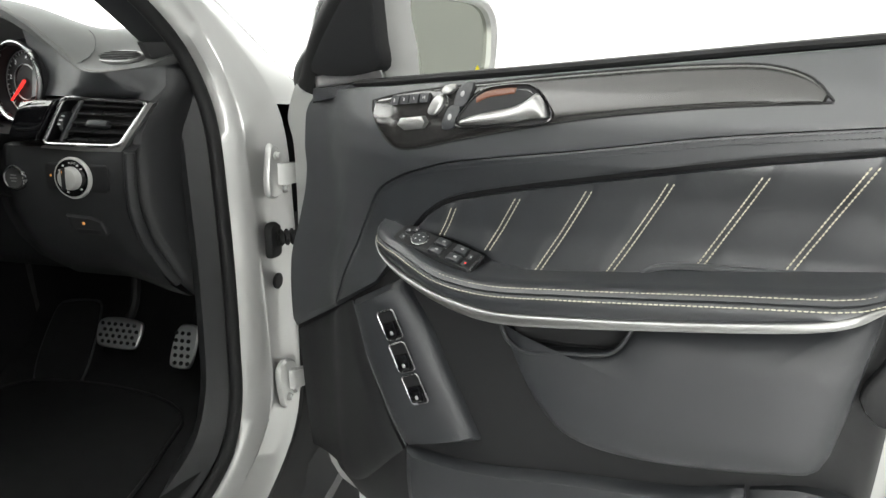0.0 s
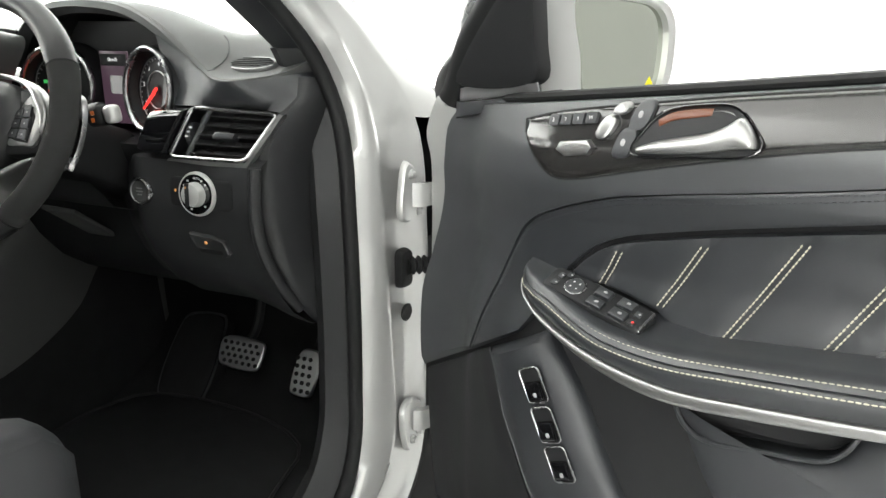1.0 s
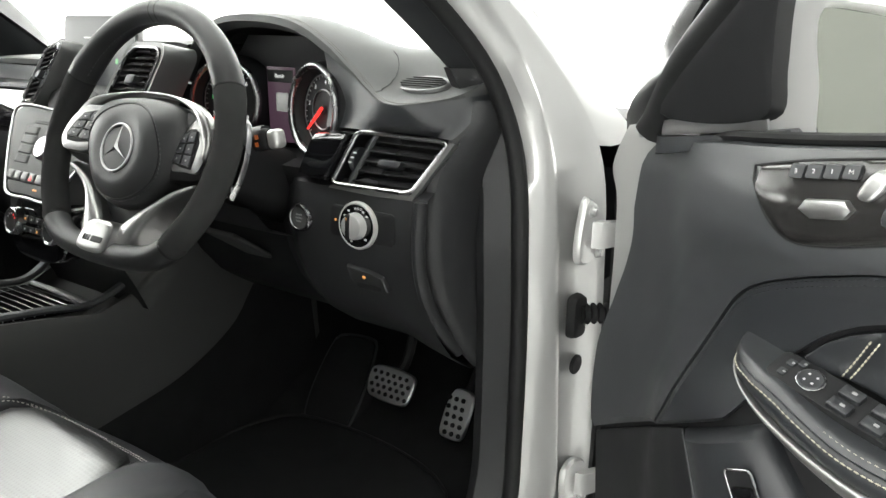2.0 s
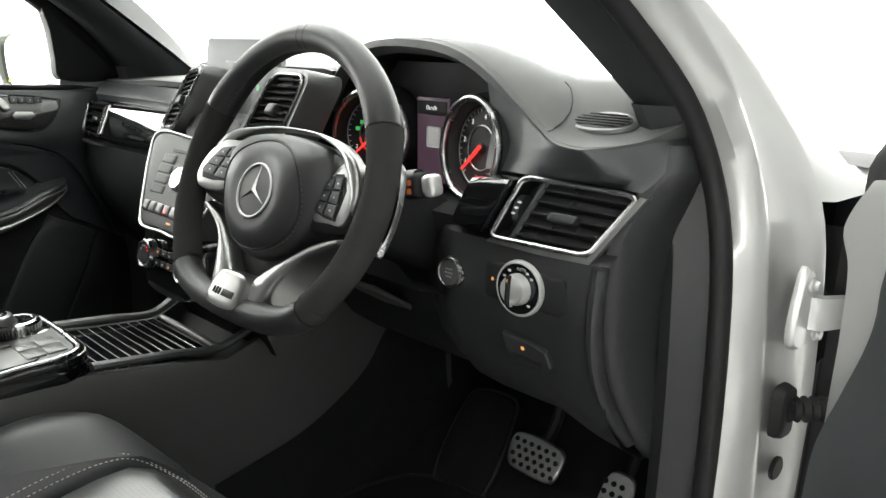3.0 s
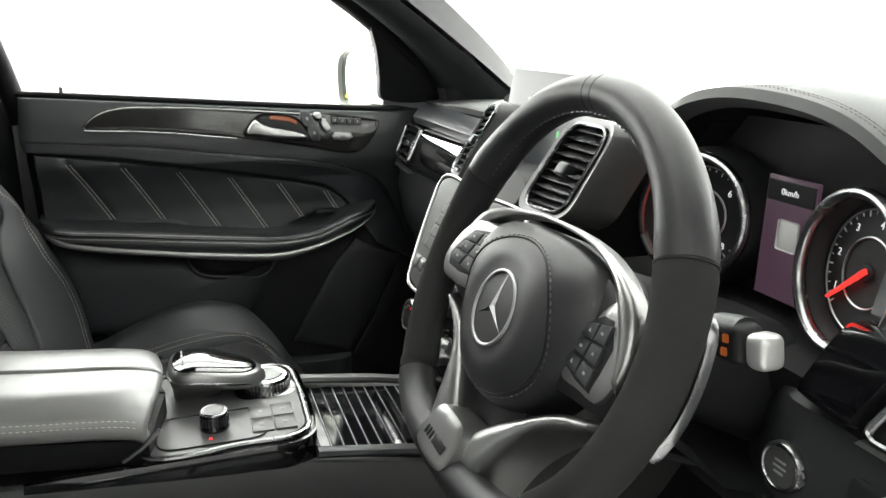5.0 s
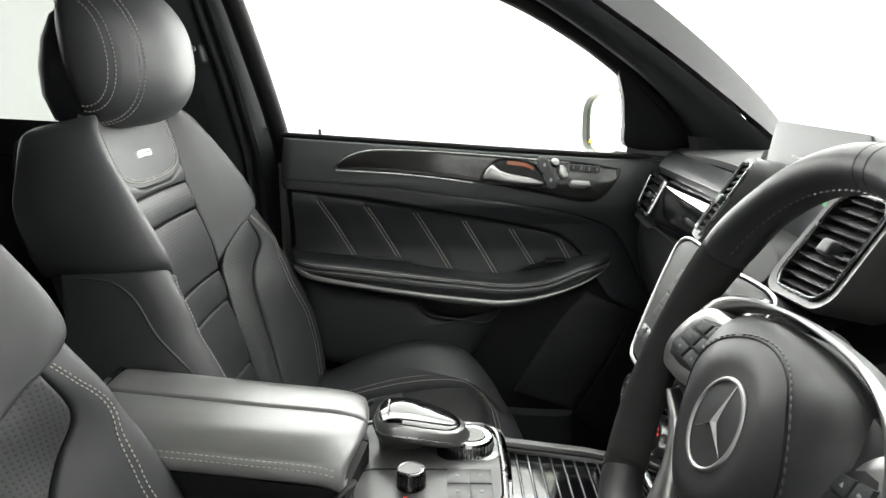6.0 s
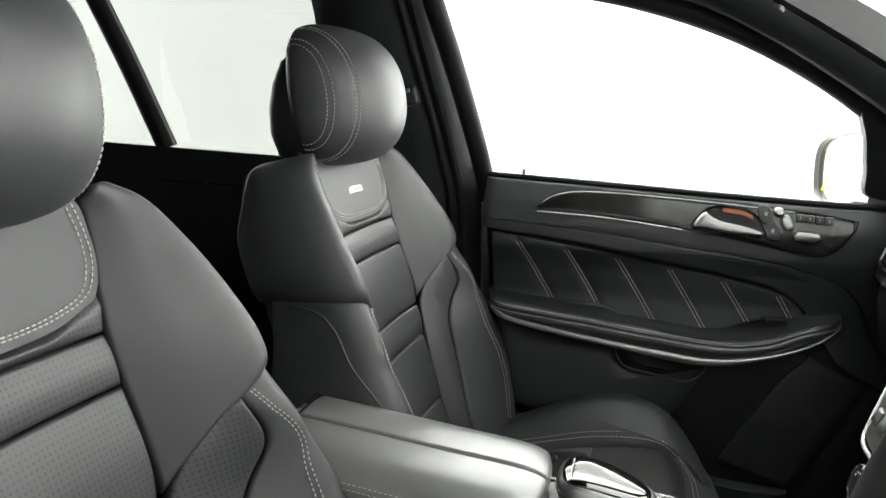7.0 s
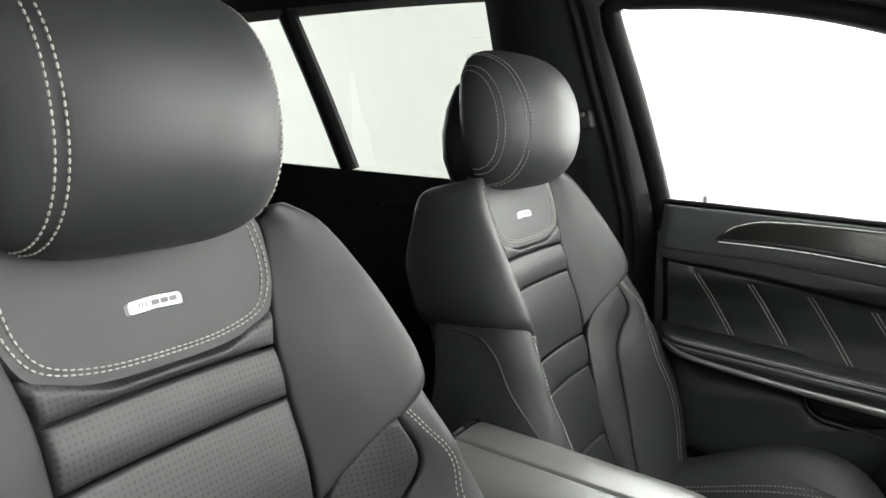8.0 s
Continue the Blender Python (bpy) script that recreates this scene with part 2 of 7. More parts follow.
def strip(top, bottom, place, h, k=3.0, ke=8.0, nv=10, skirt=0.01, shape=None, n=0):
    """A padded band between two curves; place(a, b, height) gives the point."""
    if n:
        top, bottom = curve(top, n), curve(bottom, n)
    a, b = np.array(top, float), np.array(bottom, float)
    m = len(a)
    rows = []
    vv = [0.5 - 0.5 * math.cos(math.pi * j / nv) for j in range(nv + 1)]

    def line(v, lift):
        row = []
        for i in range(m):
            s = i / (m - 1)
            p = a[i] + (b[i] - a[i]) * v
            e = max(0.0, 1 - abs(2 * v - 1) ** k) ** (1 / k) * max(0.0, 1 - abs(2 * s - 1) ** ke) ** (1 / ke)
            row.append(place(p[0], p[1], (h * e if lift else -skirt) + (shape(p[0], p[1]) if shape and lift else 0)))
        first, last = a[0] + (b[0] - a[0]) * v, a[-1] + (b[-1] - a[-1]) * v
        return [place(*first, -skirt)] + row + [place(*last, -skirt)]

    rows = [line(0, False)] + [line(v, True) for v in vv] + [line(1, False)]
    return grid(rows)


def tube(points, r, seg=10, closed=False, flat=1.0, up=None, cap=True):
    """A rod along points; r is a radius or one for each point; flat squeezes it across up."""
    p = [Vector(q) for q in points]
    n = len(p)
    rad = [r] * n if not hasattr(r, "__len__") else list(r)
    rows = []
    ref = Vector(up) if up is not None else None
    for i in range(n):
        t = (p[(i + 1) % n] - p[i - 1]) if closed else (p[min(i + 1, n - 1)] - p[max(i - 1, 0)])
        t.normalize()
        if ref is None:
            ref = Vector((0, 0, 1)) if abs(t.z) < 0.8 else Vector((1, 0, 0))
        a = ref - t * ref.dot(t)
        a.normalize()
        if up is None:
            ref = a
        b = t.cross(a)
        rows.append([p[i] + (a * math.cos(2 * math.pi * j / seg) * flat + b * math.sin(2 * math.pi * j / seg)) * rad[i] for j in range(seg)])
    return grid(rows, closed_u=True, closed_v=closed, cap=cap and not closed)


def stitching(name, paths, parent, mat, length=0.0042, gap=0.0022, r=0.00075, label=""):
    """Rows of small thread stitches along lines."""
    verts, faces = [], []
    for path in paths:
        p = np.array([tuple(q) for q in path], float)
        cum = np.concatenate([[0], np.cumsum(np.linalg.norm(np.diff(p, axis=0), axis=1))])
        at = lambda s: Vector([np.interp(s, cum, p[:, j]) for j in range(3)])
        s = 0.0
        while s + length < cum[-1]:
            a, b = at(s), at(s + length)
            t = (b - a).normalized()
            u = t.orthogonal().normalized()
            w = t.cross(u)
            base = len(verts)
            for q, k in ((a, 0.35), (a.lerp(b, 0.25), 1), (a.lerp(b, 0.75), 1), (b, 0.35)):
                verts.extend([tuple(q + (u * math.cos(g) + w * math.sin(g)) * r * k) for g in (0.3, 1.87, 3.44, 5.01)])
            for j in range(3):
                for i in range(4):
                    x, y = base + 4 * j + i, base + 4 * j + (i + 1) % 4
                    faces.append((x, y, y + 4, x + 4))
            faces.append(tuple(base + i for i in range(4)))
            faces.append(tuple(base + 12 + i for i in range(4)))
            s += length + gap
    o = origin_of(parent)
    me = bpy.data.meshes.new(name)
    me.from_pydata([(x - o.x, y - o.y, z - o.z) for x, y, z in verts], [], faces)
    me.materials.append(mat)
    ob = new(name, me)
    ob.parent = parent
    ob["kind"] = "stuff"
    if label:
        ob["label"] = label
    return ob


def box(size, m=Matrix(), bevel=0.002, seg=2):
    bm = bmesh.new()
    bmesh.ops.create_cube(bm, size=1)
    bmesh.ops.scale(bm, vec=size, verts=bm.verts)
    if bevel:
        bmesh.ops.bevel(bm, geom=bm.edges[:], offset=bevel, segments=seg, affect="EDGES", profile=0.5)
    bmesh.ops.transform(bm, matrix=m, verts=bm.verts)
    return bm


def lathe(profile, m=Matrix(), seg=32, cap=True):
    """A turned piece: (radius, height) pairs about the z axis of m."""
    rows = [[m @ Vector((r * math.cos(2 * math.pi * i / seg), r * math.sin(2 * math.pi * i / seg), h)) for i in range(seg)] for r, h in profile]
    return grid(rows, closed_u=True, cap=cap)


def rounded(w, h, r, n=5):
    out = []
    for cx, cy, a0 in ((w / 2 - r, h / 2 - r, 0), (-w / 2 + r, h / 2 - r, 90), (-w / 2 + r, -h / 2 + r, 180), (w / 2 - r, -h / 2 + r, 270)):
        for i in range(n):
            a = radians(a0 + 90 * i / (n - 1))
            out.append((cx + r * math.cos(a), cy + r * math.sin(a)))
    return out


def oval(w, h, n=32):
    return [(w / 2 * math.cos(2 * math.pi * i / n), h / 2 * math.sin(2 * math.pi * i / n)) for i in range(n)]


def on(m):
    """A place function on the plane of m: a right, b up, height along m's z."""
    return lambda a, b, h: m @ Vector((a, b, h))


def plate(outline, m, h=0.002, skirt=0.004, k=10):
    return puff(outline, on(m), h, k=k, rings=4, skirt=skirt)


def facing(at, normal, up=(0, 0, 1)):
    """A frame at a point: z along normal, y as near up as can be."""
    z = Vector(normal).normalized()
    x = Vector(up).cross(z).normalized()
    y = z.cross(x)
    return Matrix.Translation(at) @ Matrix((x, y, z)).transposed().to_4x4()


def words(name, body, size, m, mat, parent, depth=0.0002):
    cu = bpy.data.curves.new(name, "FONT")
    cu.body, cu.size, cu.align_x, cu.align_y, cu.extrude = body, size, "CENTER", "CENTER", depth
    tmp = bpy.data.objects.new(name, cu)
    me = bpy.data.meshes.new_from_object(tmp)
    bpy.data.objects.remove(tmp)
    bpy.data.curves.remove(cu)
    me.transform(Matrix.Translation(-origin_of(parent)) @ m)
    me.materials.clear()
    me.materials.append(mat)
    ob = new(name, me)
    ob.parent = parent
    return ob

# ---- the studio ----


def slab(name, lo, hi, mat, label, bevel=0.0):
    c = [(a + b) / 2 for a, b in zip(lo, hi)]
    ob = part(name, box([b - a for a, b in zip(lo, hi)], Matrix.Translation(c), bevel), mat)
    return tagged(ob, label, "studio", kind="structure")


slab("floor", (-6.5, -8.5, -0.2), (6.5, 8.5, 0), FLOOR, "smooth white studio floor")
slab("wall_east", (6.5, -8.5, 0), (6.7, 8.5, 4.3), DIM_WALL, "plain studio wall out of view, greyed to cut bounced light")
slab("wall_west", (-6.7, -8.5, 0), (-6.5, 8.5, 4.3), WALL, "plain white studio wall")
slab("wall_north", (-6.7, 8.5, 0), (6.7, 8.7, 4.3), WALL, "plain white studio wall")
slab("wall_south", (-6.7, -8.7, 0), (6.7, -8.5, 4.3), WALL, "plain white studio wall")
slab("ceiling", (-6.7, -8.7, 4.3), (6.7, 8.7, 4.5), WALL, "plain white studio ceiling")

# ---- the car's body shell (x to its right, y ahead); both sides are mirror images ----
body = thing("vehicle_shell", 0, 0.3, 0.3, "silver car body shell with black cabin trim, driver's doorway open", "car")

K = [(.835, .45, .44), (.835, 1.0, .44), (.835, 1.22, .452), (.835, 1.31, .49), (.83, 1.36, .56), (.828, 1.372, .68), (.83, 1.37, .83), (.825, 1.372, .97), (.81, 1.39, 1.06), (.79, 1.40, 1.13), (.765, 1.37, 1.22), (.73, 1.29, 1.31), (.69, 1.12, 1.43), (.655, .93, 1.53), (.63, .7, 1.59), (.62, .45, 1.615)]
R = [(.865, .45, .435), (.865, 1.0, .435), (.865, 1.24, .44), (.865, 1.37, .481), (.865, 1.42, .585), (.862, 1.415, .737), (.86, 1.40, .88), (.848, 1.405, 1.01), (.836, 1.41, 1.09), (.816, 1.405, 1.176), (.78, 1.352, 1.288), (.74, 1.22, 1.40), (.70, 1.02, 1.52), (.67, .8, 1.6), (.655, .45, 1.64)]
G = [(.90, .45, .36), (.90, 1.0, .36), (.90, 1.3, .37), (.89, 1.50, .45), (.885, 1.545, .6), (.885, 1.56, .85), (.885, 1.565, 1.0), (.875, 1.55, 1.09), (.85, 1.53, 1.14), (.81, 1.44, 1.25), (.75, 1.28, 1.38), (.71, 1.06, 1.52), (.68, .82, 1.61), (.66, .45, 1.655)]
E_OUT = [(.93, .45, .30), (.93, 1.0, .30), (.93, 1.35, .30), (.93, 1.56, .40), (.93, 1.60, .6), (.93, 1.61, .85), (.93, 1.62, 1.0), (.92, 1.62, 1.08), (.86, 1.62, 1.13), (.80, 1.53, 1.235), (.735, 1.35, 1.38), (.685, 1.10, 1.54), (.655, .85, 1.635), (.64, .45, 1.68)]
S_IN = [(.68, 1.66, 1.12), (.66, 1.58, 1.165), (.625, 1.45, 1.257), (.585, 1.21, 1.42), (.56, .95, 1.57), (.55, .8, 1.625), (.55, .45, 1.66)]


def side(points, s):
    return [(x * s, y, z) for x, y, z in points]


def loft(curves, n=60):
    return grid([[tuple(p) for p in curve(c, n)] for c in curves])


def between(a, b, f):
    n = 15
    ca, cb = curve(a, n), curve(b, n)
    return [tuple(p) for p in ca + (cb - ca) * f]


for s in (1, -1):
    k, r, g, e = side(K, s), side(R, s), side(G, s), side(E_OUT, s)
    lip = [(x - .012 * s, y + .012 * (z < 1.1), z) for x, y, z in k]
    soft = [tuple(p) for p in (curve(k, 15) + curve(r, 15)) / 2 + np.array((.006 * s, -.006, .0))]
    recess = [(x - .010 * s * (z < 1.12), y + .003, z) for x, y, z in between(r, g, .16)]
    rim_g, rim_e = between(g, g, 0), between(e, e, 0)
    near = between(r, g, .80)
    low_n, low_g, low_e = [[p for p in c if p[2] < 1.10] for c in (near, rim_g, rim_e)]
    part("hinge_gap", loft([low_n, [(x - .012 * s, y + .012, z) for x, y, z in low_g], low_e], 60), RUBBER, body, "black seal in the gap between pillar and door")
    high_n, high_g, high_e = [[p for p in c if p[2] > 1.06] for c in (near, rim_g, rim_e)]
    part("pillar_skin", loft([high_n, high_g, high_e], 40), SILVER, body, "silver outer windscreen pillar", 60)
    part("door_frame", loft([lip, k, soft, r, between(r, g, .06), recess, between(r, g, .6), near], 90), SILVER, body, "silver painted door frame with pillar and sill", sharp=60)
    part("door_seal", tube([(x - .008 * s, y - .006, z + .004 * (z < .6)) for x, y, z in map(tuple, curve(k, 110))], .0125, 10), RUBBER, body, "black rubber door seal")
    inner = [(x - .025 * s, y + .004, z + .01 * (z < .6)) for x, y, z in k]
    deep = [(x - .085 * s, y + .002, z + .02 * (z < .6)) for x, y, z in k[:11]]
    part("pillar_cover", loft([inner[:11], [(x + .02 * s, y - .012, z + .01 * (z < .6)) for x, y, z in deep], deep, [(x - .03 * s, y + .10, z) for x, y, z in deep]], 60), COCKPIT, body, "black plastic trim round the doorway")
    w = [(x - .02 * s, y + .004, z) for x, y, z in k[8:]]
    si = side(S_IN, s)
    part("a_pillar", loft([w, [(x - .012 * s, y - .004, z - .01) for x, y, z in between(w, si, .12)], [(x - .02 * s, y - .012, z - .022) for x, y, z in between(w, si, .5)], [(x - .012 * s, y - .006, z - .008) for x, y, z in between(w, si, .85)], si, [(x + .035 * s, y + .004, z + .002) for x, y, z in si]], 50), PILLAR, body, "dark fabric covered windscreen pillar", sharp=60)
    part("screen_edge", loft([e[8:], [(x - .03 * s, y + .05, z + .012) for x, y, z in e[8:]], [(x * .97 + .035 * s, y + .012, z + .008) for x, y, z in side(S_IN, s)]], 40), PLASTIC_DARK, body, "dark trim along the windscreen")
    # B-pillar
    edge_y = lambda z: nodes(z, [(.47, .51), (1.15, .474), (1.33, .451), (1.45, .429), (1.56, .411), (1.62, .397)])
    edge_x = lambda z: .765 - .42 * max(0, z - 1.18)
    rows = []
    for z in np.linspace(.47, 1.64, 26):
        x = edge_x(z) - .014
        f = edge_y(z) - .030
        b = .17 - .06 * smooth(1.1, .7, z)
        rows.append([((x + .09) * s, f + .03, z), ((x + .03) * s, f + .012, z), (x * s, f - .012, z), ((x - .022) * s, f - .05, z), ((x - .03) * s, (f + b) / 2, z), ((x - .022) * s, b + .04, z), (x * s, b + .008, z), ((x + .09) * s, b - .01, z)])
    part("b_pillar", grid(rows), PILLAR, body, "black door pillar cover between front and rear doors")
    for nm, dx, dy, r, mt, lb in (("b_pillar_trim", -.022, -.046, .006, RUBBER, "thin black lip along the pillar"), ("b_pillar_seal", -.004, -.024, .011, PILLAR, "grey rubber seal along the pillar")):
        part(nm, tube([((edge_x(z) + dx) * s, edge_y(z) + dy, z) for z in np.linspace(.47, 1.62, 40)], r, 8), mt, body, lb)
    # rear side: panel, frame bars and tinted panes
    part("rear_side_panel", grid([[((.72 + .03 * (z < .9)) * s, y, z + (.045 * (.2 - y) if z > 1.1 else 0)) for y in np.linspace(.20, -1.35, 24)] for z in (.46, .7, .88, .93, 1.0, 1.12, 1.20, 1.232)] + [[(.80 * s, y, 1.225 + .045 * (.2 - y)) for y in np.linspace(.20, -1.35, 24)]]), PLASTIC_DARK, body, "black rear door panel")
    part("rear_door_strip", tube([(.717 * s, y, 1.165 + .02 * (.1 - y)) for y in np.linspace(.06, -.30, 12)], .0035, 8, flat=.5), CHROME, body, "thin bright strip on the rear door")
    bar = [(x * s, y, z) for x, y, z in curve([(.745, -.293, 1.25), (.71, -.36, 1.45), (.68, -.435, 1.64)], 14)]
    part("window_divider", tube(bar, .026, 10, flat=.9), RUBBER, body, "black bar between rear window panes")
    part("rear_window", grid([[((.752 - .16 * (z - 1.23)) * s, y, z) for y in (.19, -.31 - .35 * (z - 1.23))] for z in (1.22, 1.4, 1.66)]), TINTED, body, "tinted rear door window").visible_shadow = False
    part("quarter_window", grid([[((.752 - .16 * (z - 1.23)) * s, y, z) for y in (-.29 - .35 * (z - 1.23), -1.1)] for z in (1.22, 1.4, 1.66)]), TINTED, body, "tinted rear quarter window").visible_shadow = False
    part("rear_corner", grid([[((.75 - max(0, z - 1.2) * .2) * s, y, z) for y in (-1.0 - .15 * smooth(1.2, 1.6, z), -1.35)] for z in (1.2, 1.3, 1.45, 1.6, 1.68)]), PLASTIC_DARK, body, "black trim at the rear corner")
    part("side_skin", grid([[(x * s, y, z) for y in np.linspace(.50, -1.5, 12)] for x, z in ((.90, .32), (.94, .5), (.955, .8), (.94, 1.05), (.86, 1.2), (.80, 1.225))]), SILVER, body, "silver rear side panel")
    part("roof_rail", loft([[(.62 * s, .5, 1.615), (.625 * s, .1, 1.635), (.63 * s, -.5, 1.645), (.62 * s, -1.35, 1.63)], [(.60 * s, .5, 1.635), (.605 * s, .1, 1.655), (.61 * s, -.5, 1.665), (.60 * s, -1.35, 1.65)], [(.55 * s, .5, 1.665), (.55 * s, .1, 1.69), (.55 * s, -.5, 1.70), (.55 * s, -1.35, 1.68)]], 20), CLOTH, body, "dark lining above the side windows")
    part("roof_edge", loft([[(.70 * s, .6, 1.60), (.71 * s, 0, 1.635), (.70 * s, -1.4, 1.62)], [(.66 * s, .6, 1.66), (.67 * s, 0, 1.70), (.66 * s, -1.4, 1.68)], [(.55 * s, .7, 1.70), (.55 * s, 0, 1.75), (.55 * s, -1.4, 1.73)]], 20), SILVER, body, "silver roof edge")
    # airbag badge on the pillar
    pb = facing((-.585 * s * -1, 1.035, 1.508), (-.55 * s, -.45, -.55), (0, -.6, .5))
    part("airbag_badge", plate(rounded(.045, .022, .010), pb, .003), GREY_PRINT, body, "small grey oval cap on the pillar")

part("roof_lining", grid([[(x, y, 1.715 - .05 * (x / .55) ** 2 - .05 * smooth(.3, .85, y) - .03 * smooth(-.6, -1.4, y)) for x in np.linspace(-.56, .56, 15)] for y in np.linspace(.84, -1.4, 20)]), CLOTH, body, "dark fabric roof lining")
part("roof_skin", grid([[(x, y, 1.775 - .03 * (x / .55) ** 2 - .06 * smooth(.3, .85, y) - .03 * smooth(-.6, -1.4, y)) for x in np.linspace(-.56, .56, 15)] for y in np.linspace(.84, -1.45, 20)]), SILVER, body, "silver roof panel")
part("tailgate", grid([[(x, -1.40 - .12 * smooth(1.2, .6, z), z) for x in np.linspace(-.78, .78, 6)] for z in (.46, .8, 1.2, 1.5, 1.7)]), PLASTIC_DARK, body, "black load bay trim")
screen = part("windscreen", grid([[(x * (.66 + .12 * (1 - f)) / .78, .80 + 1.0 * (1 - f) + .09 * (1 - (x / .78) ** 2), 1.683 - .53 * (1 - f)) for x in np.linspace(-.78, .78, 15)] for f in np.linspace(0, 1, 8)]), CLEAR, body, "clear curved windscreen")
screen.visible_shadow = False
# floor pan, tunnel and bulkhead under carpet
rows = []
for x in np.linspace(-.80, .80, 33):
    t = .10 * smooth(.17, .10, abs(x))
    rows.append([(x, y, z + t * (z < .8)) for y, z in ((-1.5, .47), (-.3, .47), (.5, .475), (1.2, .475), (1.42, .48), (1.55, .53), (1.68, .64), (1.78, .80), (1.82, 1.12))])
part("cabin_floor", grid(rows), CARPET, body, "black carpeted cabin floor and bulkhead")
part("floor_underside", box((1.7, 3.3, .03), Matrix.Translation((0, .15, .42)), .01), PLASTIC_DARK, body, "dark floor pan")
part("bulkhead", box((1.66, .04, .66), Matrix.Translation((0, 1.86, .765)), .01), PLASTIC_DARK, body, "dark bulkhead")
part("cowl", grid([[(x, y, z) for x in np.linspace(-.86, .86, 9)] for y, z in ((1.72, 1.125), (1.80, 1.135), (1.95, 1.115))]), PLASTIC_DARK, body, "black windscreen cowl")
for s in (1, -1):
    part("sill_plate", box((.05, .55, .004), pose(.80 * s, .83, .474, 0, 2 * s, 0), .0015), SATIN, body, "brushed metal sill plate")

# front wings, arch liners and bonnet
for s in (1, -1):
    part("front_wing", grid([[(x * s, y, z - .06 * smooth(1.7, 2.9, y)) for y in np.linspace(1.645, 2.9, 14)] for x, z in ((.93, .30), (.955, .5), (.965, .8), (.95, 1.0), (.90, 1.10), (.84, 1.125))]), SILVER, body, "silver front wing")
    part("arch_liner", grid([[(x * s, 1.66 + .01 * (x > .9), z) for x in (.60, .75, .9, .95)] for z in (.12, .35, .6, .8, 1.05)]), PLASTIC_DARK, body, "black wheel arch liner")
    part("sill_cover", grid([[(.895 * s, 1.40, .352), (.912 * s, 1.47, .375), (.930 * s, 1.555, .41)], [(.955 * s, 1.40, .315), (.962 * s, 1.48, .33), (.968 * s, 1.60, .36)], [(.95 * s, 1.40, .28), (.957 * s, 1.48, .29), (.962 * s, 1.60, .31)]]), PLASTIC_DARK, body, "black cover at the front of the sill")
part("bonnet", grid([[(x, y, 1.085 + .05 * (1 - (x / .84) ** 2) - .10 * smooth(1.9, 2.95, y)) for x in np.linspace(-.84, .84, 13)] for y in np.linspace(1.96, 2.95, 12)]), SILVER, body, "silver bonnet")

for s in (1, -1):
    for y in (2.22, -.72):
        m = facing((.86 * s, y, .37), (s, 0, 0))
        tyre = part("wheel", lathe([(.25, -.12), (.33, -.125), (.362, -.10), (.37, -.05), (.37, .05), (.362, .10), (.33, .125), (.25, .12)], m, 48, False), RUBBER, body, "black tyre on a silver rim")
        part("rim", lathe([(.252, -.11), (.25, .10), (.235, .115), (.21, .06), (.06, .075), (.001, .075)], m, 40, False), SATIN, tyre, "silver wheel rim")

# hinges, check strap boot and grommet on the driver's hinge pillar
for z, flip in ((.985, 1), (.565, -1)):
    leaf = curve([(-.038, -.035), (-.012, -.045), (.022, -.028), (.030, .0), (.018, .032), (-.006, .052), (-.022, .058), (-.034, .03)], 28, True)
    m = facing((.877, 1.475, z), (1, -.12, 0))
    hinge = part("hinge", plate([(a, b * flip) for a, b in leaf], m, .005, .006), SILVER, body, "silver painted door hinge")
    part("hinge_arm", grid([[(.878, 1.465, z + d), (.895, 1.47, z + d * 1.0), (.915, 1.50, z + d * .9), (.935, 1.525, z + d * .85)] for d in (-.020, -.019, .019, .020)] + [[(.874, 1.482, z + .019), (.89, 1.488, z + .019), (.905, 1.515, z + .017), (.925, 1.54, z + .016)], [(.874, 1.482, z - .019), (.89, 1.488, z - .019), (.905, 1.515, z - .017), (.925, 1.54, z - .016)]], closed_v=True), SILVER, hinge, "", 50)
    for dy, dz in ((-.012, .036 * flip), (.012, -.030)):
        part("bolt", lathe([(.0085, 0), (.0085, .004), (.006, .006), (.0055, .010), (.001, .011)], m @ Matrix.Translation((dy, dz, .004)), 14), SILVER, hinge)
    part("hinge_pin", lathe([(.007, -.027), (.007, .027), (.003, .029)], Matrix.Translation((.92, 1.512, z)), 14), SATIN, hinge)
boot = part("check_strap_boot", plate(rounded(.034, .068, .010), facing((.872, 1.448, .862), (1, -.15, 0)), .010, .006, 5), RUBBER, body, "black rubber boot of the door check strap")
rings = []
for i in range(33):
    f = i / 32
    rings.append((.877 + .060 * f, 1.45 + .065 * f, .866 - .004 * f))
part("bellows", tube(rings, [.0135 + .003 * math.cos(i * 2 * math.pi / 4) for i in range(33)], 14), RUBBER, boot, "ribbed rubber bellows")
part("grommet", lathe([(.011, 0), (.0155, .001), (.016, .004), (.013, .006), (.001, .005)], facing((.868, 1.462, .777), (1, -.12, 0)), 20), RUBBER, body, "black rubber plug")
part("hinge_gap_cover", grid([[(.885 + d, 1.54 + d * .5, z) for d in (0, .03, .05)] for z in np.linspace(.45, 1.08, 12)]), RUBBER, body, "black seal between pillar and door")

# ---- front doors: u runs back from the hinge, w into the cabin ----
HINGE = Vector((0.91, 1.515, 0))
SWING = radians(-19.5)
ALONG = Vector((math.cos(SWING), math.sin(SWING), 0))
INTO = Vector((math.sin(SWING), -math.cos(SWING), 0))


def open_door(u, z, w):
    p = HINGE + ALONG * u + INTO * w
    return Vector((p.x, p.y, z + 0.06 * (u - 0.35)))


def shut_door(u, z, w):
    return Vector((w - 0.866, 1.515 - u, z))


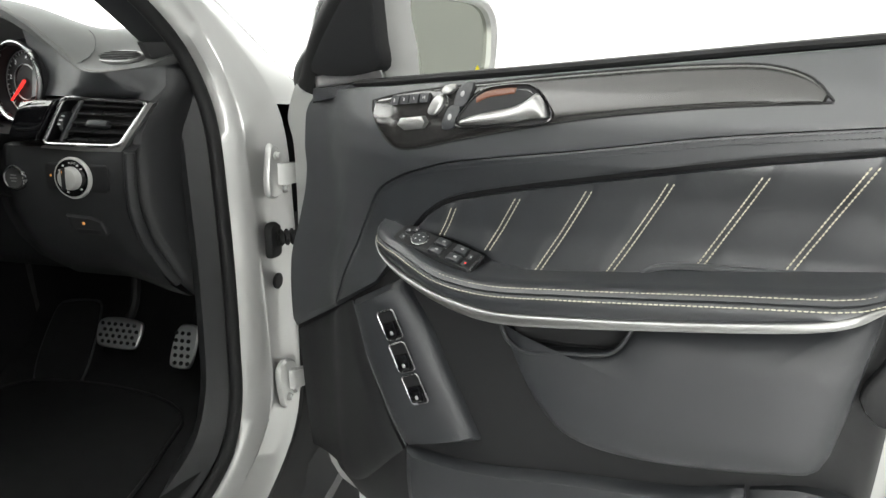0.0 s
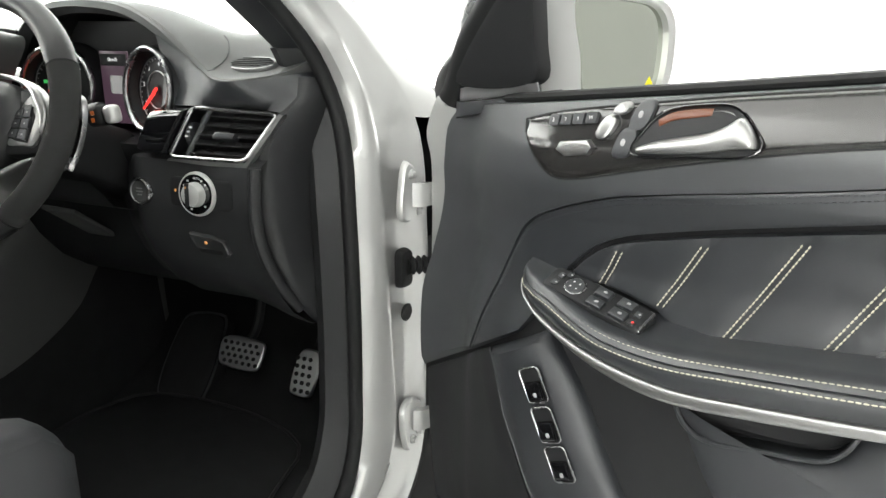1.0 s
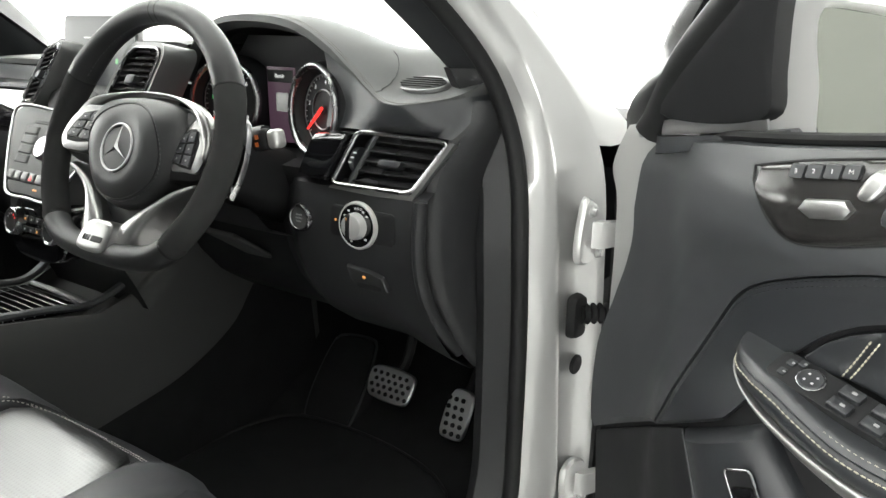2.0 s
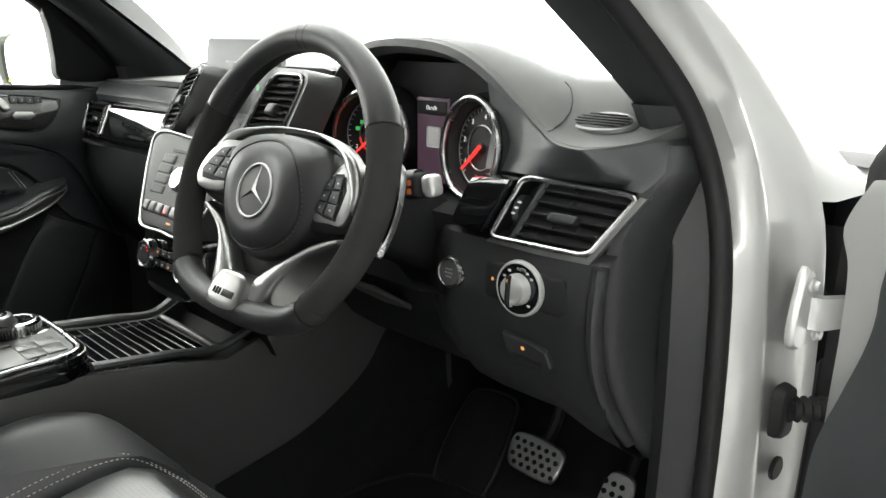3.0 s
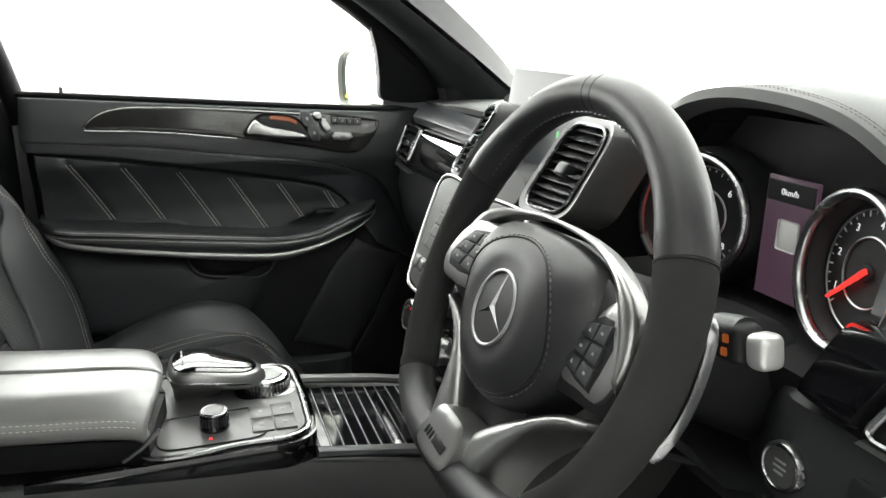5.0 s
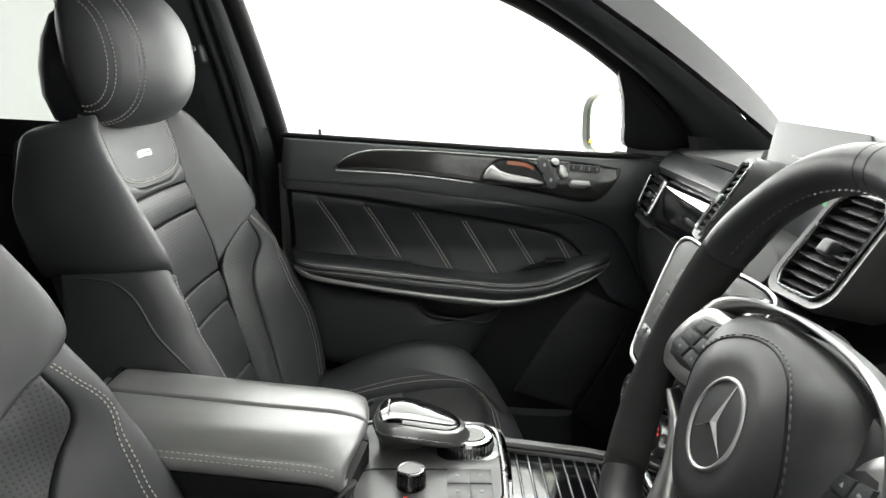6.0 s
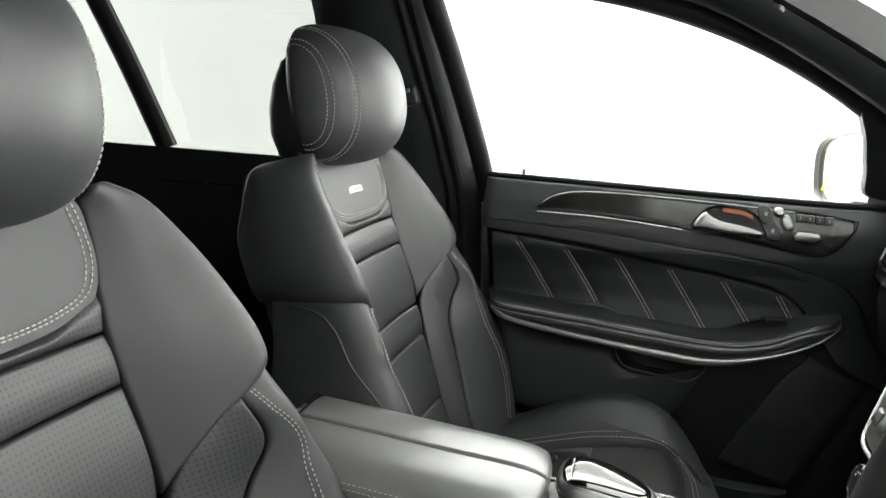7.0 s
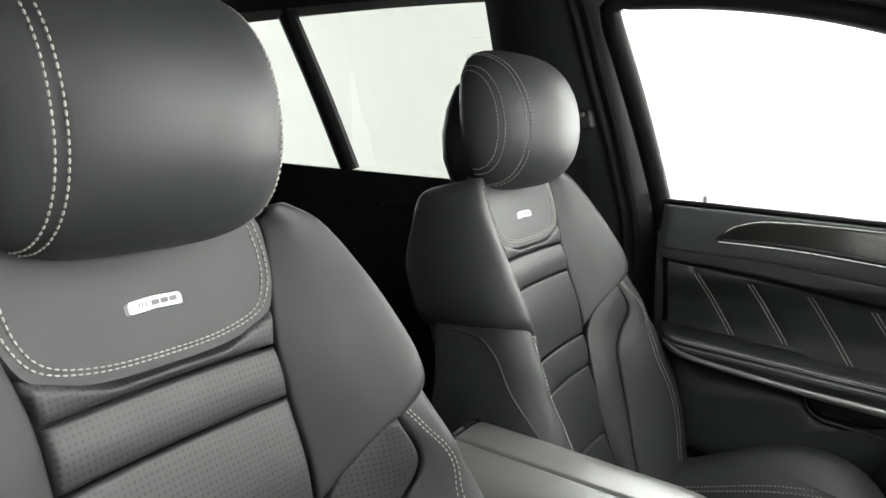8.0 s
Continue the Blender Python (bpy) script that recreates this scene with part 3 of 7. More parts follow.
BELT = [(.085, 1.160), (.3, 1.170), (.52, 1.181), (.82, 1.198), (1.012, 1.208)]
INSERT_TOP = [(.362, .958), (.385, .982), (.42, 1.002), (.53, 1.027), (.63, 1.045), (.83, 1.078), (.985, 1.098)]
INSERT_LOW = [(.375, .950), (.42, .949), (.48, .932), (.53, .908), (.66, .910), (.80, .936), (.985, .960)]
ARM = [(.296, .957), (.335, .951), (.372, .943), (.439, .920), (.51, .912), (.638, .922), (.835, .943), (.95, .955), (.99, .962)]
STRIP = [(.296, .948), (.335, .926), (.385, .906), (.46, .884), (.535, .874), (.64, .883), (.84, .911), (.93, .928), (.975, .945)]


def base_w(u, z):
    f = nodes(u, [(.05, .42), (.10, .445), (.152, .53), (.164, .575), (.184, .675), (.21, .745), (.25, .845), (.29, .935), (.34, 1.0)])
    g = nodes(z, [(.36, .15), (.55, .185), (.75, .19), (.86, .178), (.92, .150), (.97, .142), (1.03, .148), (1.07, .165), (1.12, .165), (1.16, .150), (1.19, .132), (1.22, .115)])
    return g * f


def build_door(name, F, driver):
    o = F(0.05, 0.42, 0)
    label = "open driver's door with black leather, gloss trim and beige stitching" if driver else "closed passenger door with black leather, gloss trim and stitching"
    door = thing(name, o.x, o.y, o.z, label, "car door", "front doors")
    P = lambda u, z, h: F(u, z, base_w(u, z) + h)
    thread = THREAD if driver else THREAD_PALE
    # outer skin and carrier
    edge = curve([(.045, .72), (.045, .82), (.048, .93), (.046, 1.03), (.046, 1.10), (.058, 1.160), (.3, 1.168), (.6, 1.180), (.9, 1.196), (1.0, 1.201), (1.024, 1.194), (1.032, 1.17), (1.035, 1.0), (1.02, .6), (.99, .43), (.7, .385), (.3, .375), (.11, .39), (.065, .47), (.048, .6)], 90, True)
    part("door_skin", puff(edge, lambda u, z, h: F(u, z, .045 - h), .13, 5, 6, .0), SILVER, door, "silver painted door shell", 60)
    part("inner_skin", puff(edge, lambda u, z, h: F(u, z, .030 + h), .02, 12, 4, .02), SILVER, door, "silver painted inner door sheet", 60)
    carrier = curve([(.040, .70), (.038, .82), (.045, .92), (.068, 1.0), (.082, 1.08), (.100, 1.146), (.3, 1.160), (.6, 1.175), (.9, 1.189), (.985, 1.193), (1.003, 1.184), (1.007, 1.16), (1.005, 1.0), (.995, .62), (.97, .45), (.7, .405), (.3, .395), (.13, .42), (.085, .50), (.068, .62)], 90, True)

    def cw(u, z, h):
        if h < 0:
            return F(u, z, .045)
        return F(u, z, .055 + (base_w(u, z) - .062) * (h / .10))
    part("door_carrier", puff(carrier, cw, .10, 7, 14, .01), PLASTIC_DARK, door, "black plastic door panel", 50)
    # upper pad from the belt to the seam
    top = curve([(.040, .722), (.034, .80), (.038, .88), (.052, .94), (.071, 1.01), (.079, 1.08), (.095, 1.146), (.2, 1.163), (.3, 1.168), (.52, 1.179), (.82, 1.196), (1.005, 1.206)], 60)
    low = curve([(.178, .797), (.203, .848), (.228, .910), (.266, .984), (.286, 1.009), (.307, 1.024), (.35, 1.042), (.39, 1.054), (.43, 1.064), (.634, 1.089), (.77, 1.107), (.87, 1.116), (1.005, 1.126)], 90)
    part("upper_pad", strip(curve(top, 90), low, P, .0085, 14, 40, 14, .03), DOOR_PAD_LIT, door, "soft black upper door pad")
    # the padded sweep between the seam and the stitched insert
    low2 = curve([(.296, .866), (.322, .905), (.340, .940), (.362, .968), (.385, .990), (.42, 1.010), (.53, 1.035), (.63, 1.053), (.83, 1.086), (1.0, 1.104)], 90)
    pad = part("middle_pad", strip(low, low2, P, .0075, 8, 40, 12, .02), LEATHER, door, "black leather pad with a curved seam")
    line = [(u + .004 * smooth(1.02, .95, z), z) for u, z in low[2:]]
    stitching("stitching", [[P(u, z - .004, .0080) for u, z in line], [P(u, z - .010, .0080) for u, z in line]], pad, LEATHER, .004, .0018, .0008, "dark stitching along the seam")
    # stitched insert
    it, il = curve(INSERT_TOP, 70), curve(INSERT_LOW, 70)
    seams = [((.430, 1.001), (.406, .949)), ((.535, 1.025), (.482, .933)), ((.637, 1.043), (.556, .902)), ((.741, 1.060), (.652, .905)), ((.846, 1.076), (.764, .928)), ((.946, 1.089), (.868, .944))]
    if not driver:
        seams = [((a - .014, b), (c - .020, d)) for (a, b), (c, d) in seams]

    def groove(u, z):
        d = 1.0
        for (u1, z1), (u2, z2) in seams:
            f = (z - z2) / (z1 - z2)
            d = min(d, abs(u - (u2 + (u1 - u2) * f)))
        return -.0035 * math.exp(-(d / .006) ** 2)
    insert = part("insert_panel", strip(it, il, P, .006, 9, 40, 16, .02, groove, 150), LEATHER, door, "black leather insert with slanting double stitched seams")
    lines = []
    for (u1, z1), (u2, z2) in seams:
        for d in (-.0038, .0038):
            lines.append([P(u2 + (u1 - u2) * f + d, z2 + (z1 - z2) * f, .0052) for f in np.linspace(.06, .95, 14)])
    stitching("stitching", lines, insert, thread, .0046, .0009, .0010, "beige double stitching")
    # gloss trim
    g_top = curve([(.287, 1.148), (.34, 1.158), (.45, 1.169), (.6, 1.180), (.76, 1.187), (.83, 1.184), (.87, 1.170), (.893, 1.148)], 60)
    g_low = curve([(.290, 1.135), (.318, 1.098), (.345, 1.082), (.375, 1.082), (.45, 1.097), (.6, 1.123), (.752, 1.139), (.893, 1.146)], 60)
    trim = part("trim_panel", strip(g_top, g_low, P, .013, 7, 30, 12, .012), TRIM, door, "piano black gloss trim")
    rim = list(g_top) + list(g_low[::-1])
    part("trim_rim", tube([P(u, z, .0085) for u, z in rim], .0016, 6, True), PLASTIC_DARK, trim)
    if not driver:
        part("trim_strip", tube([P(u, z - .003, .014) for u, z in curve([(.60, 1.124), (.752, 1.140), (.888, 1.1465)], 20)], .0011, 6), CHROME, trim, "thin bright line")
    # handle recess and lever
    hm = lambda u, z, h: P(u, z, .016 + h)
    bez = curve([(.448, 1.118), (.458, 1.142), (.474, 1.160), (.515, 1.168), (.552, 1.166), (.574, 1.146), (.585, 1.130), (.578, 1.122), (.52, 1.117)], 44, True)
    cup = part("handle_cup", puff(bez, lambda u, z, h: P(u, z, .0175 - h), .006, 3, 6, -.002), PLASTIC_DARK, door, "dark handle recess with amber ambient light")
    part("ambient_light", strip([(.472, 1.153), (.486, 1.1605), (.512, 1.1645), (.528, 1.165)], [(.474, 1.146), (.488, 1.1525), (.512, 1.156), (.528, 1.158)], lambda u, z, h: P(u, z, .0178 + h), .001, 4, 8, 4, .001, None, 16), AMBER, cup, "amber ambient light strip")
    part("cup_shade", puff([((u - .515) * .95 + .513, (z - 1.14) * .90 + 1.1365) for u, z in bez], lambda u, z, h: P(u, z, .0168 + h * .1), .004, 3, 5, 0), PLASTIC_DARK, cup)
    part("handle_bezel", tube([hm(u, z, .001) for u, z in bez], .0016, 8, True), GLOSS, cup, "gloss black bezel")
    lever_top = curve([(.452, 1.123), (.475, 1.131), (.505, 1.137), (.530, 1.142), (.548, 1.150), (.559, 1.158), (.569, 1.151), (.581, 1.133)], 30)
    lever_low = curve([(.454, 1.118), (.49, 1.1185), (.525, 1.121), (.548, 1.124), (.560, 1.126), (.572, 1.127), (.581, 1.128)], 30)
    part("door_handle", strip(lever_top, lever_low, hm, .012, 2.6, 5, 9, .004), SILVER_PLASTIC, door, "satin chrome door handle", 70)
    # seat controls and memory keys
    part("seat_control", puff([(.353, 1.117), (.366, 1.109), (.396, 1.112), (.402, 1.121), (.394, 1.129), (.357, 1.126)], hm, .006, 7, 5, .004), SILVER_PLASTIC, door, "chrome seat cushion control")
    part("back_control", puff(curve([(.401, 1.134), (.412, 1.130), (.424, 1.148), (.420, 1.157), (.410, 1.156)], 22, True), hm, .007, 4, 5, .004), SILVER_PLASTIC, door, "chrome seat back control")
    part("head_control", puff(curve([(.418, 1.160), (.428, 1.157), (.436, 1.164), (.432, 1.170), (.421, 1.169)], 18, True), hm, .009, 4, 4, .004), SILVER_PLASTIC, door, "chrome headrest control")
    for i in range(4):
        u = .340 + .0165 * i
        key = part("memory_key", puff([(u + a, 1.1495 + .0012 * i + b) for a, b in rounded(.0150, .013, .002)], hm, .0022, 8, 4, .003), PLASTIC, door)
        if driver:
            words("key_mark", "321M"[i], .0065, facing(hm(u, 1.1495 + .0012 * i, .0026), INTO if driver else (1, 0, 0)), PRINT, key)
        else:
            part("key_mark", puff([(u + a, 1.1495 + .0012 * i + b) for a, b in rounded(.002, .005, .0005, 3)], lambda u, z, h: hm(u, z, .0024 + h), .0003, 4, 2, .001), GREY_PRINT, key)
    for u, z in ((.449, 1.158), (.436, 1.128)):
        lock = part("lock_key", puff(curve([(u - .010, z - .016), (u + .008, z - .015), (u + .014, z + .014), (u - .003, z + .014)], 20, True), hm, .002, 8, 4, .003), PLASTIC, door)
        part("lock_mark", puff([(u + a + .001, z + b) for a, b in oval(.006, .008, 12)], lambda u, z, h: hm(u, z, .0021 + h), .0004, 4, 2, .001), GREY_PRINT, lock)
    # armrest
    rows = []
    us = np.concatenate([np.linspace(.296, .46, 26), np.linspace(.475, .93, 34), np.linspace(.94, .992, 10)])
    O = lambda u: nodes(u, [(.296, .150), (.303, .170), (.318, .188), (.345, .204), (.39, .218), (.45, .229), (.55, .236), (.93, .236), (.955, .230), (.975, .212), (.985, .190), (.992, .16)])
    arm_c, strip_c = curve(ARM, 200), curve(STRIP, 200)
    za = lambda u: nodes(u, arm_c)
    zs = lambda u: nodes(u, strip_c)
    for u in us:
        b, wo, a, c = base_w(u, za(u) + .02), O(u), za(u), zs(u)
        hi = a + .002 + .004 * smooth(.70, .74, u) * smooth(.99, .95, u) + .006 * smooth(.56, .5, u)
        d = wo - b
        rows.append([F(u, hi + .006, b - .03), F(u, hi + .004, b + .0), F(u, hi + .002, b + .35 * d), F(u, a + .006, b + .62 * d), F(u, a + .006, b + .82 * d), F(u, a + .002, b + .93 * d), F(u, a - .003, wo - .001), F(u, a - .006, wo - .004), F(u, a - .009, wo), F(u, a - .018, wo + .002), F(u, c + .004, wo - .002), F(u, c - .004, wo - .014), F(u, c - .012, b - .02)])
    arm = part("armrest", grid(rows, cap=True), LEATHER, door, "black leather armrest with double stitching", 55)
    lines = []
    for dz, dw in ((.0015, -.006), (-.0095, .0012)):
        lines.append([F(u, za(u) + dz, O(u) + dw) for u in np.linspace(.300, .985, 130)])
    stitching("stitching", lines, arm, thread, .005, .0012, .0008, "beige stitching along the armrest edge")
    # grab cup behind the switches
    lip = curve([(.704, .926), (.716, .940), (.74, .948), (.825, .953), (.90, .956), (.985, .961)], 40)
    part("armrest_lip", tube([P(u, z - .003, .006) for u, z in lip], [.003] + [.0055] * 38 + [.003], 8), LEATHER, door, "rounded leather lip behind the armrest")
    # bright strip under the armrest
    rows = []
    o_c = curve([(.296, .150), (.303, .168), (.318, .187), (.345, .204), (.39, .219), (.45, .230), (.55, .236), (.74, .237), (.93, .236), (.955, .230), (.975, .212)], 200)
    for u in np.linspace(.297, .974, 110):
        c, wo = zs(u), nodes(u, o_c)
        t = .0018 + .0062 * smooth(.296, .54, u) * (1 - .30 * smooth(.56, .80, u)) * smooth(.985, .955, u)
        rows.append([F(u, c + t, wo - .006)] + [F(u, c + t * math.cos(k), wo - .001 + .0058 * math.sin(k) ** .8) for k in np.linspace(.15, math.pi - .15, 9)] + [F(u, c - t, wo - .008)])
    part("armrest_strip", grid(rows), SILVER_PLASTIC, door, "satin chrome strip under the armrest", 80)
    # switches on the armrest
    if driver:
        # the window switch pack lies on the sloping armrest front
        c0, c1 = F(.352, .9575, .178), F(.486, .926, .185)
        fx = (c1 - c0).normalized()
        up = (Vector((0, 0, 1)) + INTO * .45).normalized()
        fz = (up - fx * up.dot(fx)).normalized()
        fy = fz.cross(fx)
        m = Matrix.Translation((c0 + c1) / 2 + fz * .0005) @ Matrix((fx, fy, fz)).transposed().to_4x4()
        pack = part("switch_pack", plate(rounded(.142, .040, .006), m, .004, .012), PLASTIC_DARK, door, "black window switch pack")
        part("pack_edge", plate(rounded(.003, .034, .001), m @ Matrix.Translation((.069, 0, .0035)), .0015, .002), CHROME, pack, "bright end strip")
        knob = part("mirror_pad", lathe([(.0125, 0), (.0125, .003), (.011, .0042), (.004, .0036), (.0005, .0036)], m @ Matrix.Translation((-.030, 0, .003)), 24), PLASTIC, pack, "round mirror adjuster")
        for a in range(4):
            part("pad_mark", plate(oval(.0028, .0028, 8), m @ Matrix.Translation((-.030 + .006 * math.cos(a * math.pi / 2 + .78), .006 * math.sin(a * math.pi / 2 + .78), .0068)), .0002, .001), PRINT, knob)
        part("pad_ring", tube([m @ Vector((-.030 + .0128 * math.cos(a), .0128 * math.sin(a), .0048)) for a in np.linspace(0, 2 * math.pi, 28, endpoint=False)], .0007, 6, True), CHROME, knob)
        for x, y, red in ((-.055, .006, 0), (-.055, -.008, 0), (-.046, .012, 0), (.006, .009, 0), (.006, -.009, 0), (.038, .009, 0), (.038, -.009, 0), (.056, .004, 0), (.056, -.010, 1)):
            big = abs(x) < .04 and x > 0
            key = part("window_switch", plate(rounded(.022 if big else .008, .014 if big else .009, .002), m @ Matrix.Translation((x, y, .005)), .004 if big else .001, .004, 4), PLASTIC, pack)
            part("switch_mark", plate(rounded(.0048 if big else .003, .0032 if big else .0024, .0008, 3), m @ Matrix.Translation((x + .002, y, .0093 if big else .0062)), .0002, .001), RED_GLOW if red else GREY_PRINT, key)
        # three switches on the slanting lower panel
        for u, z in ((.354, .821), (.379, .775), (.404, .729)):
            q = lambda a, b, h, u=u, z=z: F(u + a * .93 + b * -.45, z + a * .36 + b * .89, base_w(u, z) + .0245 + h)
            sw = part("panel_switch", puff(rounded(.030, .046, .005), lambda a, b, h, q=q: q(a, b, .0015 - h * .3), .003, 8, 4, -.004), PLASTIC_DARK, door, "black tailgate and seat switch in a bright frame")
            part("switch_frame", tube([q(a, b, .0012) for a, b in rounded(.031, .047, .0055, 7)], .0014, 8, True), CHROME, sw, "thin bright frame")
            part("rocker", puff([(a, b - .0075) for a, b in rounded(.024, .025, .003)], lambda a, b, h, q=q: q(a, b, .0022 + h - .10 * b), .0035, 6, 5, .004), GLOSS, sw)
            part("switch_mark", puff([(a + .002, b - .012) for a, b in rounded(.0052, .006, .0012, 3)], lambda a, b, h, q=q: q(a, b, .0059 + h - .10 * b), .0003, 4, 2, .001), GREY_PRINT, sw)
    else:
        sw = part("window_switch", puff([(.42 + a, .955 + b * .5) for a, b in rounded(.045, .02, .004)], lambda u, z, h: F(u, z, .185 + h), .008, 6, 4, .01), PLASTIC_DARK, door, "black window switch")
        part("switch_mark", puff([(.425 + a, .956 + b) for a, b in rounded(.02, .002, .0008, 3)], lambda u, z, h: F(u, z, .1935 + h), .0006, 6, 3, .002), CHROME, sw)
    # lower panels
    sp_l = curve([(.240, .826), (.258, .80), (.31, .715), (.372, .612)], 30)
    sp_r = curve([(.350, .884), (.40, .83), (.455, .74), (.50, .655)], 30)
    panel = part("switch_panel", strip(sp_l, sp_r, P, .022 if driver else .005, 2.2, 30, 12, .02), PLASTIC if driver else COCKPIT, door, "black slanting lower panel")
    if driver:
        part("panel_line", tube([P(u - .002, z, .004) for u, z in sp_l], .0014, 6), PLASTIC, panel, "thin edge line")
    outl = curve([(.532, .853), (.548, .832), (.572, .820), (.63, .826), (.69, .836), (.705, .850), (.716, .872), (.84, .893), (.94, .914), (.972, .926), (.966, .86), (.954, .79), (.940, .742), (.90, .728), (.80, .708), (.717, .700), (.66, .704), (.625, .718), (.586, .76), (.556, .806)], 80, True)
    part("lower_panel", puff(outl, P, .030, 4.5, 9, .02, (.79, .79)), PLASTIC, door, "soft black lower door panel with a map pocket", 50)
    pk = curve([(.545, .866), (.56, .835), (.60, .832), (.69, .844), (.715, .875), (.64, .874)], 30, True)
    part("pocket", puff(pk, lambda u, z, h: P(u, z, .008 - h), .006, 3, 4, 0), PLASTIC_DARK, door, "dark pocket opening")
    part("pocket_lip", tube([P(u, z, .0265) for u, z in curve([(.536, .858), (.550, .834), (.574, .822), (.63, .829), (.69, .839), (.706, .853), (.716, .874)], 40)], .0030, 8), PLASTIC, door, "rounded pocket rim")
    part("front_panel", strip(curve([(.045, .716), (.14, .768), (.205, .808), (.236, .824)], 16), curve([(.062, .47), (.2, .46), (.362, .600)], 16), P, .006, 6, 30, 8, .02), PLASTIC_DARK, door, "dark textured speaker cover")
    part("bottom_panel", strip(curve([(.368, .607), (.5, .612), (.63, .637), (.80, .668), (.865, .690)], 26), curve([(.365, .44), (.5, .43), (.63, .43), (.80, .44), (.90, .46)], 26), P, .018, 5, 16, 8, .03), PLASTIC, door, "black lower door bin")
    part("bin_rear", strip(curve([(.872, .690), (.93, .705), (.985, .70)], 12), curve([(.90, .48), (.94, .48), (.975, .50)], 12), P, .012, 5, 12, 6, .02), PLASTIC, door)
    part("rear_speaker", puff(curve([(.965, .83), (.985, .88), (.995, .93), (.998, .86), (.995, .80)], 24, True), P, .008, 4, 5, .01), PLASTIC_DARK, door, "small black speaker grille")
    # belt strip, sail panel with tweeter bar, window frame
    part("belt_strip", tube([F(u, z + .004, base_w(u, z) - .012) for u, z in curve(BELT, 50)], .008, 8, flat=.8), RUBBER, door, "black window belt strip")
    lean = lambda z: .105 + .42 * max(0, z - 1.18)
    S = lambda u, z, h: F(u, z, lean(z) - .006 + h)
    fr = curve([(.10, 1.165), (.125, 1.20), (.165, 1.25), (.215, 1.295), (.275, 1.342), (.37, 1.408), (.52, 1.487), (.70, 1.548), (.88, 1.582), (1.075, 1.597)], 70)
    part("window_frame", tube([F(u, z, lean(z) - .02) for u, z in fr] + [F(1.094, 1.58, lean(1.58) - .02)] + [F(u, z, lean(z) - .02) for u, z in curve([(1.092, 1.555), (1.066, 1.45), (1.040, 1.33), (1.018, 1.205), (1.013, 1.15)], 30)], .021, 10, up=tuple(INTO) if driver else (1, 0, 0)), RUBBER, door, "black window frame with rubber seal")
    if driver:
        fo = curve([(-.012, 1.122), (.022, 1.188), (.068, 1.253), (.116, 1.320), (.20, 1.395), (.36, 1.485), (.52, 1.545), (.88, 1.625), (1.1, 1.635)], 60)
        fi = curve([(.060, 1.165), (.084, 1.195), (.120, 1.252), (.172, 1.316), (.25, 1.375), (.385, 1.455), (.53, 1.510), (.88, 1.600), (1.1, 1.615)], 60)
        wf = lambda z: .045 * smooth(1.12, 1.2, z) + .42 * max(0, z - 1.25)
        part("frame_skin", grid([[F(u + .01, z - .004, wf(z) - .03) for u, z in fo], [F(u, z, wf(z) - .004) for u, z in fo], [F(u * .66 + a * .34, z * .66 + b * .34, wf(z) + .012) for (u, z), (a, b) in zip(fo, fi)], [F(u * .2 + a * .8, z * .2 + b * .8, wf(z) + .026) for (u, z), (a, b) in zip(fo, fi)], [F(a, b, wf(z) + .020) for (u, z), (a, b) in zip(fo, fi)]]), SLAT, door, "gloss black outer window frame", 60)
    else:
        part("frame_skin", tube([F(u - .012, z + .012, lean(z) - .055) for u, z in fr], .022, 10), RUBBER, door, "outer window frame")
    sail = curve([(.128, 1.190), (.155, 1.225), (.195, 1.262), (.24, 1.300), (.310, 1.358), (.292, 1.30), (.280, 1.24), (.268, 1.192)], 50, True)
    part("sail_panel", puff(sail, S, .010, 6, 6, .02, (.25, 1.25)), PLASTIC_DARK, door, "black triangular cover by the mirror")
    part("tweeter_bar", strip(curve([(.128, 1.183), (.18, 1.189), (.264, 1.198)], 14), curve([(.128, 1.164), (.18, 1.169), (.264, 1.178)], 14), S, .0075, 8, 40, 8, .004), SATIN, door, "brushed metal tweeter bar")
    part("sail_foot", strip(curve([(.118, 1.164), (.19, 1.169), (.285, 1.180)], 14), curve([(.118, 1.140), (.19, 1.150), (.30, 1.166)], 14), lambda u, z, h: F(u, z, lean(z) - .01 + h), .010, 8, 40, 6, .02), PLASTIC, door)
    if not driver:
        pane = grid([[F(u, z, lean(z) - .03) for u in np.linspace(max(.28, .28 + (z - 1.37) * 1.5) if z > 1.37 else .28, 1.02, 8)] for z in (1.17, 1.25, 1.37, 1.46, 1.55)])
        part("door_window", pane, CLEAR, door, "clear raised door window").visible_shadow = False
        part("lock_pin", lathe([(.0035, 0), (.0035, .014), (.0045, .016), (.0045, .024), (.002, .027)], Matrix.Translation(F(.928, 1.200, .112)), 12), SATIN, door, "small grey lock pin")
        for i in range(4):
            part("glass_mark", puff([(.985 - .016 + a, 1.262 - .007 * i + b) for a, b in rounded(.026 - .004 * (i % 2), .0022, .0006, 3)], lambda u, z, h: F(u, z, lean(z) - .028 + h), .0002, 4, 2, 0), GREY_PRINT, door)
    # door edge screw and front face
    flange_o = curve([(.030, 1.168), (.004, 1.130), (-.004, 1.105), (.012, 1.07), (.018, .99), (.018, .90), (.020, .80)], 40)
    flange_i = curve([(.100, 1.178), (.098, 1.150), (.090, 1.11), (.083, 1.07), (.078, 1.0), (.056, .92), (.044, .80)], 40)
    flange = part("front_flange", strip(flange_o, flange_i, lambda u, z, h: F(u, z, .030 + .36 * u + h), .004, 9, 20, 8, .03), SILVER, door, "silver door edge flange")
